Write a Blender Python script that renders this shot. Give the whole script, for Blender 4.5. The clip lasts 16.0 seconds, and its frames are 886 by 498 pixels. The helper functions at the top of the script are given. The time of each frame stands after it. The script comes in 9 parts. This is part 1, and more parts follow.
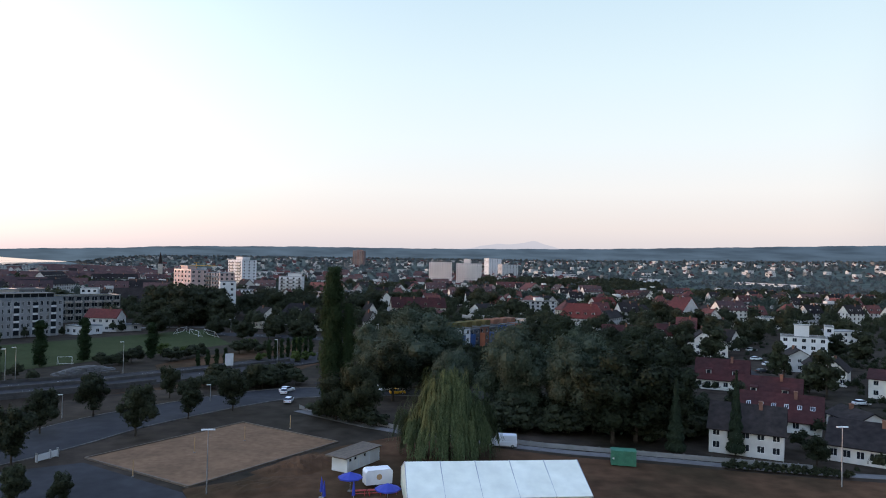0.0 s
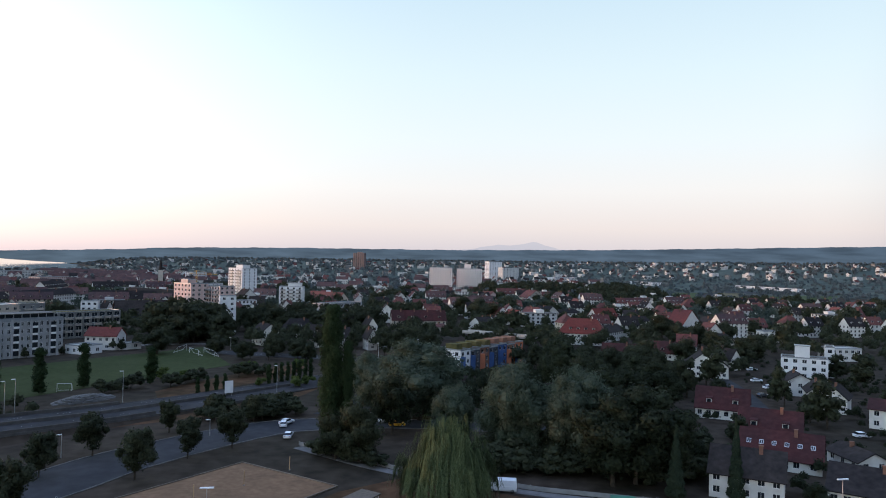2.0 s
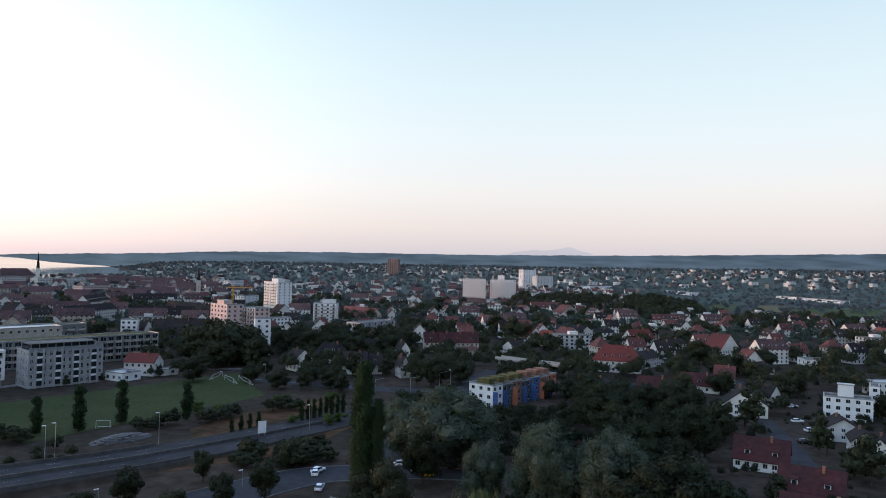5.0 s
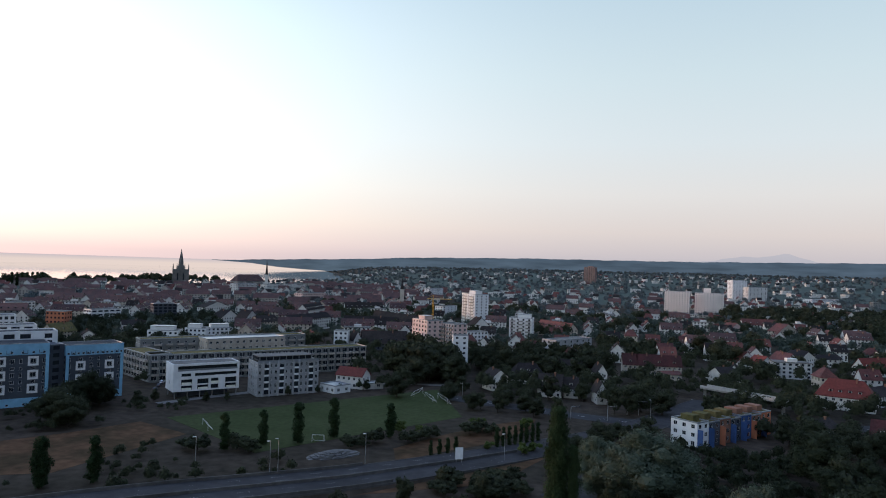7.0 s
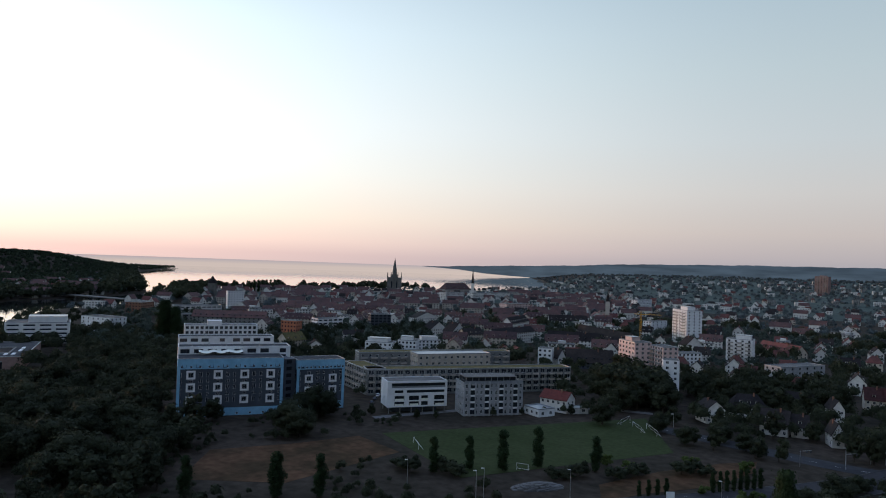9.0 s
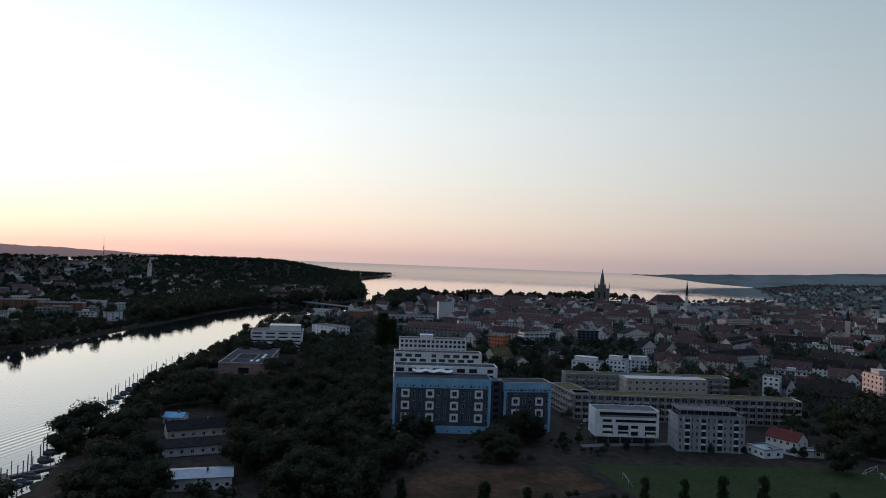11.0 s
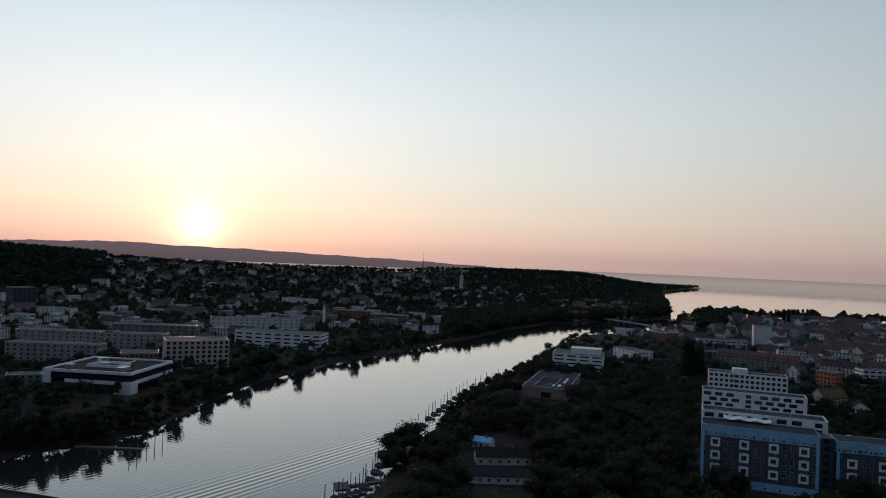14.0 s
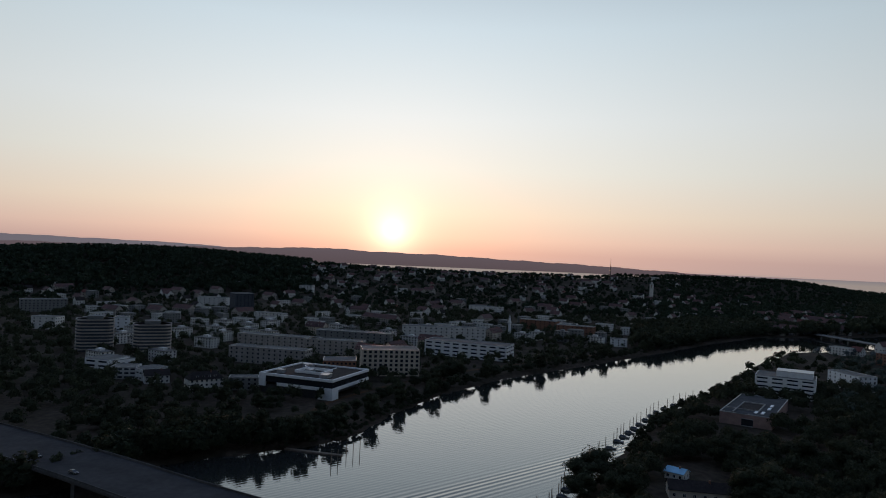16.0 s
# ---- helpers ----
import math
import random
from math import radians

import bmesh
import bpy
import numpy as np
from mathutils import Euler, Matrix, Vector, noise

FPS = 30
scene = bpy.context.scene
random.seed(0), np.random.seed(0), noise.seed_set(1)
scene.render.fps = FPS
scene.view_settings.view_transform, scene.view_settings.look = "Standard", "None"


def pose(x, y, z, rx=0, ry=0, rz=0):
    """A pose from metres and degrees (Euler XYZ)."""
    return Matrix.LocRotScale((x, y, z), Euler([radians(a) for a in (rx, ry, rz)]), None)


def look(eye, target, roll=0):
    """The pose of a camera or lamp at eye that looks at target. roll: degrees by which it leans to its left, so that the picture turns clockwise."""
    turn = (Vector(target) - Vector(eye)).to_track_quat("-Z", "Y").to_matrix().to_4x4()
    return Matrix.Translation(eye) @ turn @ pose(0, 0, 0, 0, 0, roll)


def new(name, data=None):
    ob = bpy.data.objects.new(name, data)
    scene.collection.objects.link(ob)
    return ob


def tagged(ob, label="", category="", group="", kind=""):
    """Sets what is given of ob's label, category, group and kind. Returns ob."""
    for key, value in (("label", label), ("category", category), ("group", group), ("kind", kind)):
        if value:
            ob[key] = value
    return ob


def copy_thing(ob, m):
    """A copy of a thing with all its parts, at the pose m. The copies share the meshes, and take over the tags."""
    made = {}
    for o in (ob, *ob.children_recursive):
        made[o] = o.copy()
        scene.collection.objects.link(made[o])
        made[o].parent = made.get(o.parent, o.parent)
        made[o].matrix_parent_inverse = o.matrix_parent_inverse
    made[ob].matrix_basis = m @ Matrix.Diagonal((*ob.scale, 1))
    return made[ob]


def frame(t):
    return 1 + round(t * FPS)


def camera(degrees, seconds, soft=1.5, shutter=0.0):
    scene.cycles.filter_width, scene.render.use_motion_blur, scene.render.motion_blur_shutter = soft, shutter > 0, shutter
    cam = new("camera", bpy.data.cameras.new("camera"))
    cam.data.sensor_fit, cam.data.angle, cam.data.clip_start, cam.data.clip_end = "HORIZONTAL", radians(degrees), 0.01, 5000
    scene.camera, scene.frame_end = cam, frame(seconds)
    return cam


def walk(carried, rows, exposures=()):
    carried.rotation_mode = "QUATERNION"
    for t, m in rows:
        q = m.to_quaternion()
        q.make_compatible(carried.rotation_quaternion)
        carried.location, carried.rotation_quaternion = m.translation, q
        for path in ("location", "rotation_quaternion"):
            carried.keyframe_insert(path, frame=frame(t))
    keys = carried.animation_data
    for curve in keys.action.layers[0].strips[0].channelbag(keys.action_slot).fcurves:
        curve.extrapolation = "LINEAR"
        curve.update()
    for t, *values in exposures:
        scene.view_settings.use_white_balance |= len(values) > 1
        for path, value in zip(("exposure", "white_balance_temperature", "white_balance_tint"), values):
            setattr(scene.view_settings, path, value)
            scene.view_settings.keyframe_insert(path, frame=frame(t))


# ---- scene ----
LENS = 64.64
cam = camera(LENS, 16.0, soft=1.0)
# seconds, place in metres, heading, pitch, roll
ROWS = [
    (0.0, -0.00, -0.00, 35.00, 0.000, 1.194, -1.270),
    (0.5, -0.01, 0.02, 37.15, 0.003, 1.173, -1.292),
    (1.0, -0.01, 0.04, 39.29, 0.016, 1.156, -1.298),
    (1.5, 0.00, 0.07, 41.42, 0.030, 1.163, -1.278),
    (2.0, 0.03, 0.10, 43.51, 0.045, 1.183, -1.238),
    (2.5, 0.07, 0.15, 45.58, 0.055, 1.197, -1.205),
    (3.0, 0.12, 0.24, 47.64, 0.072, 1.215, -1.218),
    (5.5, 0.36, 0.83, 57.95, 5.293, 1.412, -1.658),
    (6.0, 0.39, 0.95, 60.05, 9.118, 1.391, -1.742),
    (6.5, 0.38, 1.07, 62.18, 14.231, 1.347, -1.819),
    (7.0, 0.35, 1.19, 64.34, 18.752, 1.307, -1.898),
    (7.5, 0.29, 1.30, 66.51, 22.613, 1.266, -1.948),
    (8.0, 0.21, 1.40, 68.67, 26.794, 1.239, -1.956),
    (8.5, 0.11, 1.47, 70.83, 31.022, 1.209, -1.980),
    (9.0, -0.01, 1.54, 72.98, 35.328, 1.176, -2.026),
    (11.5, -0.72, 1.76, 83.69, 56.240, 1.024, -2.265),
    (12.0, -0.87, 1.79, 85.80, 60.374, 0.975, -2.297),
    (12.5, -1.02, 1.80, 87.91, 64.372, 0.955, -2.332),
    (13.0, -1.18, 1.80, 90.02, 68.376, 0.898, -2.355),
    (13.5, -1.33, 1.79, 92.11, 72.348, 0.870, -2.366),
    (14.0, -1.48, 1.76, 94.17, 76.352, 0.832, -2.378),
    (14.5, -1.61, 1.73, 96.18, 80.240, 0.774, -2.386),
    (15.0, -1.72, 1.70, 98.14, 84.154, 0.719, -2.370),
    (15.5, -1.83, 1.68, 100.06, 87.985, 0.642, -2.345),
    (16.0, -1.92, 1.66, 101.96, 91.431, 0.560, -2.330),
]
EXPOSURES = [(0.0, 0.0), (3.0, 0.0), (5.5, -0.10), (7.0, -0.30), (9.0, -0.68), (11.5, -1.16), (12.5, -1.38), (14.0, -1.53), (16.0, -1.64)]
walk(cam, [(t, pose(x, y, z, 90 + pitch, roll, yaw)) for t, x, y, z, yaw, pitch, roll in ROWS], EXPOSURES)

# ---- sky and sun: shortly after sunrise, clear ----
SUN = Vector((-0.9947, -0.0980, 0.0330)).normalized()
world = bpy.data.worlds.new("dawn_sky")
scene.world = world
world.use_nodes = True
wt = world.node_tree
wt.nodes.clear()


def wnode(kind, **inputs):
    n = wt.nodes.new(kind)
    for key, value in inputs.items():
        n.inputs[key].default_value = value
    return n


def wmath(op, a, b=None, c=None):
    n = wt.nodes.new("ShaderNodeMath")
    n.operation = op
    for k, v in enumerate((a, b, c)):
        if v is None:
            continue
        if isinstance(v, (int, float)):
            n.inputs[k].default_value = v
        else:
            wt.links.new(v, n.inputs[k])
    return n.outputs[0]


def wramp(fac, stops):
    n = wt.nodes.new("ShaderNodeValToRGB")
    e = n.color_ramp.elements
    while len(e) < len(stops):
        e.new(0.5)
    for el, (p, c) in zip(e, stops):
        el.position, el.color = p, (*c, 1)
    wt.links.new(fac, n.inputs[0])
    return n.outputs[0]


def wmix(fac, a, b, kind="MIX"):
    n = wt.nodes.new("ShaderNodeMix")
    n.data_type, n.blend_type = "RGBA", kind
    n.clamp_factor = True
    if isinstance(fac, (int, float)):
        n.inputs[0].default_value = fac
    else:
        wt.links.new(fac, n.inputs[0])
    wt.links.new(a, n.inputs[6])
    wt.links.new(b, n.inputs[7])
    return n.outputs[2]


coord = wt.nodes.new("ShaderNodeTexCoord").outputs["Generated"]
sep = wt.nodes.new("ShaderNodeSeparateXYZ")
wt.links.new(coord, sep.inputs[0])
elev = wmath("MULTIPLY", wmath("ARCSINE", sep.outputs[2]), 180 / math.pi)
height = wmath("DIVIDE", wmath("ADD", elev, 4.0), 94.0)          # 0 at -4 degrees, 1 overhead
dot = wt.nodes.new("ShaderNodeVectorMath")
dot.operation = "DOT_PRODUCT"
wt.links.new(coord, dot.inputs[0])
dot.inputs[1].default_value = SUN
off_sun = wmath("MULTIPLY", wmath("ARCCOSINE", wmath("MINIMUM", dot.outputs["Value"], 0.999999)), 180 / math.pi)


def at(deg):
    return (deg + 4.0) / 94.0


away = wramp(height, [(0, (0.50, 0.52, 0.60)), (at(0.2), (0.58, 0.58, 0.66)), (at(1.2), (0.70, 0.66, 0.71)),
                      (at(3.0), (0.84, 0.77, 0.77)), (at(6.0), (0.90, 0.89, 0.90)), (at(10.0), (0.84, 0.93, 0.99)),
                      (at(15.0), (0.75, 0.90, 0.98)), (at(21.0), (0.63, 0.81, 0.94)), (at(32.0), (0.50, 0.80, 1.16)), (at(50.0), (0.71, 1.00, 1.76)), (1, (0.71, 1.00, 1.82))])
toward = wramp(height, [(0, (1.77, 1.21, 1.11)), (at(0.4), (2.20, 1.45, 1.26)), (at(1.5), (2.72, 1.92, 1.58)), (at(3.5), (2.92, 2.46, 2.00)),
                        (at(7.0), (2.80, 2.78, 2.56)), (at(11.0), (2.72, 2.86, 2.88)), (at(18.0), (2.25, 2.63, 2.88)),
                        (at(30.0), (0.90, 1.20, 1.60)), (at(50.0), (0.71, 1.00, 1.76)), (1, (0.71, 1.00, 1.82))])
side = wmath("SUBTRACT", 1.0, wmath("SMOOTH_MIN", wmath("DIVIDE", off_sun, 84.0), 1.0, 0.3))
side = wmath("POWER", wmath("MAXIMUM", side, 0.0), 1.12)
sky = wmix(side, away, toward)
# opposite the sun the sky still lies in the earth's shadow
dusk = wt.nodes.new("ShaderNodeMapRange")
dusk.interpolation_type = "SMOOTHSTEP"
for key, value in (("From Min", 123.0), ("From Max", 148.0), ("To Min", 0.0), ("To Max", 1.0)):
    dusk.inputs[key].default_value = value
high = wmath("MAXIMUM", wmath("SUBTRACT", elev, 26.0), 0.0)
wt.links.new(wmath("MULTIPLY_ADD", high, 0.6, off_sun), dusk.inputs["Value"])
glow = wmath("POWER", 2.718, wmath("DIVIDE", off_sun, -2.6))
halo = wmath("POWER", 2.718, wmath("DIVIDE", off_sun, -1.05))
g1 = wnode("ShaderNodeRGB")
g1.outputs[0].default_value = (0.34, 0.24, 0.22, 1)
g2 = wnode("ShaderNodeRGB")
g2.outputs[0].default_value = (5.0, 4.1, 2.7, 1)
nish = wt.nodes.new("ShaderNodeTexSky")
nish.sky_type, nish.sun_disc = "NISHITA", False
nish.sun_elevation = math.asin(SUN.z)
nish.sun_rotation = math.atan2(SUN.x, SUN.y)


def wscale(colour, fac):
    n = wt.nodes.new("ShaderNodeVectorMath")
    n.operation = "SCALE"
    wt.links.new(colour, n.inputs[0])
    if isinstance(fac, (int, float)):
        n.inputs[3].default_value = fac
    else:
        wt.links.new(fac, n.inputs[3])
    return n.outputs[0]


def wadd(a, b):
    n = wt.nodes.new("ShaderNodeVectorMath")
    n.operation = "ADD"
    wt.links.new(a, n.inputs[0])
    wt.links.new(b, n.inputs[1])
    return n.outputs[0]


shadow = wnode("ShaderNodeRGB")
shadow.outputs[0].default_value = (0.10, 0.15, 0.26, 1)
total = wadd(wadd(wadd(wmix(dusk.outputs["Result"], sky, shadow.outputs[0]), wscale(g1.outputs[0], glow)), wscale(g2.outputs[0], halo)), wscale(nish.outputs[0], 0.03))
back = wnode("ShaderNodeBackground", Strength=1.0)
wt.links.new(total, back.inputs[0])
wout = wt.nodes.new("ShaderNodeOutputWorld")
wt.links.new(back.outputs[0], wout.inputs[0])

sun_data = bpy.data.lights.new("sun", "SUN")
sun_data.energy, sun_data.angle, sun_data.color = 2.2, radians(0.55), (1.0, 0.55, 0.36)
sun = new("sun", sun_data)
sun.matrix_basis = look((0, 0, 300), Vector((0, 0, 300)) - SUN)

# ---- materials ----
def material(name, colour, rough=0.8, metal=0.0, vary=0.25, scale=0.6, fine=6.0, bump=0.15, second=None, spread=0.0, island=False, spec=0.5, second_scale=0.05):
    """A surface with broad stains (second_scale) and grain (scale, fine), each object or island a little different (spread)."""
    m = bpy.data.materials.new(name)
    m.use_nodes = True
    t = m.node_tree
    b = t.nodes["Principled BSDF"]
    b.inputs["Roughness"].default_value, b.inputs["Metallic"].default_value = rough, metal
    b.inputs["Specular IOR Level"].default_value = spec

    def nz(s, detail):
        n = t.nodes.new("ShaderNodeTexNoise")
        n.inputs["Scale"].default_value, n.inputs["Detail"].default_value = s, detail
        t.links.new(pos.outputs["Position"], n.inputs["Vector"])
        return n.outputs["Fac"]

    def mix(fac, a, c, kind="MIX"):
        n = t.nodes.new("ShaderNodeMix")
        n.data_type, n.blend_type = "RGBA", kind
        for k, v in ((0, fac), (6, a), (7, c)):
            if isinstance(v, tuple):
                n.inputs[k].default_value = (*v, 1)
            elif isinstance(v, float):
                n.inputs[k].default_value = v
            else:
                t.links.new(v, n.inputs[k])
        return n.outputs[2]

    def sharpen(v, lo, hi):
        n = t.nodes.new("ShaderNodeMapRange")
        n.inputs["From Min"].default_value, n.inputs["From Max"].default_value = lo, hi
        t.links.new(v, n.inputs["Value"])
        return n.outputs["Result"]

    pos = t.nodes.new("ShaderNodeNewGeometry")
    base = colour
    if second:
        base = mix(sharpen(nz(second_scale, 5), 0.38, 0.62), colour, second)
    dark = tuple(c * (1 - vary) for c in (0.9, 0.9, 0.9))
    grain = mix(sharpen(nz(scale, 4), 0.3, 0.7), dark, (1.0, 1.0, 1.0))
    base = mix(1.0, base, grain, "MULTIPLY")
    if spread:
        source = pos.outputs["Random Per Island"] if island else t.nodes.new("ShaderNodeObjectInfo").outputs["Random"]
        tint = t.nodes.new("ShaderNodeValToRGB")
        tint.color_ramp.elements[0].color = (1 - spread, 1 - spread, 1 - spread, 1)
        tint.color_ramp.elements[1].color = (1, 1 - 0.12 * spread, 1 - 0.35 * spread, 1)
        t.links.new(source, tint.inputs[0])
        base = mix(1.0, base, tint.outputs[0], "MULTIPLY")
    if isinstance(base, tuple):
        b.inputs["Base Color"].default_value = (*base, 1)
    else:
        t.links.new(base, b.inputs["Base Color"])
    if bump:
        bp = t.nodes.new("ShaderNodeBump")
        bp.inputs["Strength"].default_value, bp.inputs["Distance"].default_value = bump, 0.05
        t.links.new(nz(fine, 3), bp.inputs["Height"])
        t.links.new(bp.outputs[0], b.inputs["Normal"])
    return m


M = {}
M["ground"] = material("meadow_ground", (0.042, 0.035, 0.025), 0.95, second=(0.066, 0.050, 0.037), vary=0.5, scale=0.25, fine=2.0, bump=0.4, second_scale=0.02, spec=0.05)
M["dry"] = material("dry_trodden_grass", (0.115, 0.062, 0.034), 0.95, second=(0.058, 0.038, 0.020), vary=0.4, scale=0.3, fine=3.0, bump=0.3, second_scale=0.06, spec=0.05)
M["pitch"] = material("mown_turf", (0.037, 0.050, 0.017), 0.9, second=(0.046, 0.058, 0.022), vary=0.25, scale=0.5, bump=0.2, second_scale=0.07, spec=0.05)
M["field_green"] = material("field_grass", (0.060, 0.085, 0.032), 0.95, second=(0.075, 0.090, 0.040), vary=0.3, scale=0.1, bump=0.2, second_scale=0.02, spec=0.05)
M["field_straw"] = material("stubble_field", (0.16, 0.13, 0.07), 0.95, second=(0.13, 0.11, 0.06), vary=0.3, scale=0.1, bump=0.2, second_scale=0.02, spec=0.05)
M["sand"] = material("court_sand", (0.235, 0.140, 0.082), 0.95, second=(0.185, 0.112, 0.066), vary=0.2, scale=0.8, bump=0.3, second_scale=0.15, spec=0.05)
M["asphalt"] = material("asphalt", (0.050, 0.050, 0.053), 0.85, second=(0.036, 0.037, 0.040), vary=0.2, scale=0.4, bump=0.1, second_scale=0.08, spec=0.06)
M["dark_asphalt"] = material("worn_asphalt", (0.054, 0.052, 0.053), 0.9, second=(0.040, 0.039, 0.040), vary=0.2, scale=0.4, bump=0.1, second_scale=0.08, spec=0.05)
M["paving"] = material("grey_paving", (0.19, 0.18, 0.17), 0.85, second=(0.14, 0.135, 0.13), vary=0.25, scale=0.7, bump=0.15, spec=0.15)
M["concrete"] = material("concrete", (0.30, 0.29, 0.275), 0.85, second=(0.22, 0.215, 0.205), vary=0.25, scale=0.5, bump=0.15)
M["paint"] = material("road_paint", (0.62, 0.62, 0.60), 0.7, vary=0.35, scale=1.5, bump=0)
M["white"] = material("white_render", (0.76, 0.75, 0.73), 0.85, second=(0.69, 0.68, 0.66), vary=0.1, scale=0.5, bump=0.1, spread=0.3, second_scale=0.12, spec=0.2)
M["clean"] = material("clean_white_render", (0.74, 0.74, 0.73), 0.8, second=(0.68, 0.68, 0.67), vary=0.08, scale=0.4, bump=0.06, second_scale=0.1)
M["cream"] = material("cream_render", (0.62, 0.55, 0.47), 0.85, second=(0.54, 0.48, 0.41), vary=0.15, scale=0.5, bump=0.1, spread=0.3, second_scale=0.12, spec=0.2)
M["rose"] = material("weathered_rose_render", (0.66, 0.48, 0.42), 0.85, second=(0.60, 0.44, 0.39), vary=0.15, scale=0.4, bump=0.1, second_scale=0.1)
M["old_wall"] = material("old_town_render", (0.52, 0.48, 0.45), 0.9, second=(0.43, 0.40, 0.37), vary=0.15, scale=0.5, bump=0.1, spread=0.35, second_scale=0.12, spec=0.1)
M["rose_white"] = material("rose_white_render", (0.84, 0.77, 0.72), 0.85, second=(0.78, 0.71, 0.67), vary=0.1, scale=0.4, bump=0.08, second_scale=0.1)
M["grey"] = material("grey_render", (0.26, 0.265, 0.26), 0.85, second=(0.21, 0.215, 0.21), vary=0.2, scale=0.4, bump=0.1, spread=0.2, second_scale=0.1, spec=0.2)
M["pale_grey"] = material("pale_grey_render", (0.36, 0.365, 0.37), 0.85, second=(0.30, 0.305, 0.31), vary=0.18, scale=0.4, bump=0.1, second_scale=0.1, spec=0.2)
M["ochre"] = material("ochre_render", (0.50, 0.32, 0.16), 0.85, second=(0.42, 0.27, 0.14), vary=0.2, scale=0.4, bump=0.1, second_scale=0.1)
M["orange"] = material("orange_render", (0.52, 0.17, 0.08), 0.85, second=(0.44, 0.15, 0.08), vary=0.15, scale=0.4, bump=0.1)
M["blue_wall"] = material("pale_blue_render", (0.24, 0.47, 0.63), 0.8, second=(0.20, 0.41, 0.56), vary=0.12, scale=0.4, bump=0.08, second_scale=0.12, spec=0.3)
M["deep_blue"] = material("deep_blue_render", (0.055, 0.11, 0.27), 0.8, second=(0.045, 0.09, 0.22), vary=0.15, scale=0.4, bump=0.08, second_scale=0.12, spec=0.2)
M["weathered_concrete"] = material("weathered_concrete", (0.115, 0.108, 0.102), 0.9, second=(0.085, 0.080, 0.076), vary=0.3, scale=0.5, bump=0.15, spec=0.1)
M["slate_wall"] = material("blue_grey_cladding", (0.074, 0.084, 0.100), 0.7, second=(0.058, 0.067, 0.082), vary=0.2, scale=0.6, bump=0.1, second_scale=0.15, spec=0.2)
M["brick"] = material("brown_brick", (0.27, 0.14, 0.095), 0.9, second=(0.21, 0.11, 0.08), vary=0.25, scale=0.5, bump=0.2, spec=0.1)
M["dusty_brick"] = material("dusty_rose_brick", (0.33, 0.22, 0.19), 0.9, second=(0.27, 0.18, 0.16), vary=0.2, scale=0.4, bump=0.15, spec=0.1)
M["stone"] = material("minster_sandstone", (0.19, 0.18, 0.165), 0.9, second=(0.14, 0.135, 0.125), vary=0.3, scale=0.25, bump=0.2, spec=0.1)
M["red_tile"] = material("red_clay_tiles", (0.190, 0.070, 0.062), 0.85, second=(0.130, 0.056, 0.052), vary=0.35, scale=0.9, bump=0.3, spread=0.4, second_scale=0.15, spec=0.2)
M["old_tile"] = material("weathered_brown_tiles", (0.172, 0.096, 0.092), 0.88, second=(0.118, 0.078, 0.080), vary=0.35, scale=0.9, bump=0.3, spread=0.45, second_scale=0.15, spec=0.15)
M["deep_tile"] = material("deep_red_tiles", (0.078, 0.026, 0.024), 0.85, second=(0.052, 0.022, 0.021), vary=0.3, scale=0.9, bump=0.3, second_scale=0.15, spec=0.12)
M["bright_tile"] = material("bright_red_tiles", (0.165, 0.034, 0.024), 0.75, second=(0.115, 0.030, 0.023), vary=0.25, scale=0.9, bump=0.3, spec=0.2)
M["dark_tile"] = material("dark_roof_tiles", (0.052, 0.045, 0.045), 0.9, second=(0.038, 0.034, 0.035), vary=0.35, scale=0.9, bump=0.3, spread=0.4, second_scale=0.15, spec=0.06)
M["gravel"] = material("gravel_roof", (0.20, 0.195, 0.185), 0.95, second=(0.14, 0.138, 0.132), vary=0.3, scale=0.7, bump=0.2, spread=0.25, second_scale=0.12, spec=0.1)
M["felt"] = material("roofing_felt", (0.044, 0.047, 0.052), 0.95, second=(0.062, 0.065, 0.070), vary=0.3, scale=0.6, bump=0.15, second_scale=0.1, spec=0.1)
M["sedum"] = material("sedum_roof", (0.115, 0.105, 0.045), 0.95, second=(0.155, 0.12, 0.055), vary=0.35, scale=0.6, bump=0.3, second_scale=0.12, spec=0.05)
M["zinc"] = material("zinc_sheet", (0.34, 0.36, 0.38), 0.4, metal=0.6, second=(0.28, 0.30, 0.32), vary=0.15, scale=0.5, bump=0.05)
M["steel"] = material("galvanised_steel", (0.40, 0.41, 0.42), 0.45, metal=0.7, vary=0.15, bump=0.05)
M["dark_metal"] = material("dark_metal", (0.05, 0.05, 0.055), 0.5, metal=0.4, vary=0.15, bump=0.05)
M["fabric"] = material("white_tent_fabric", (0.80, 0.80, 0.67), 0.7, second=(0.75, 0.75, 0.62), vary=0.06, scale=0.5, bump=0.08, second_scale=0.3)
M["blue_cloth"] = material("blue_parasol_cloth", (0.03, 0.05, 0.36), 0.75, vary=0.2, bump=0.1)
M["green_steel"] = material("green_container_paint", (0.055, 0.21, 0.125), 0.55, vary=0.25, scale=1.2, bump=0.1)
M["red_paint"] = material("red_paint", (0.40, 0.03, 0.025), 0.5, vary=0.15, bump=0.05)
M["yellow_paint"] = material("yellow_car_paint", (0.70, 0.36, 0.02), 0.35, vary=0.1, bump=0)
M["car_white"] = material("white_car_paint", (0.78, 0.79, 0.80), 0.3, vary=0.06, bump=0)
M["car_dark"] = material("dark_car_paint", (0.035, 0.04, 0.05), 0.3, vary=0.1, bump=0, spread=0.5)
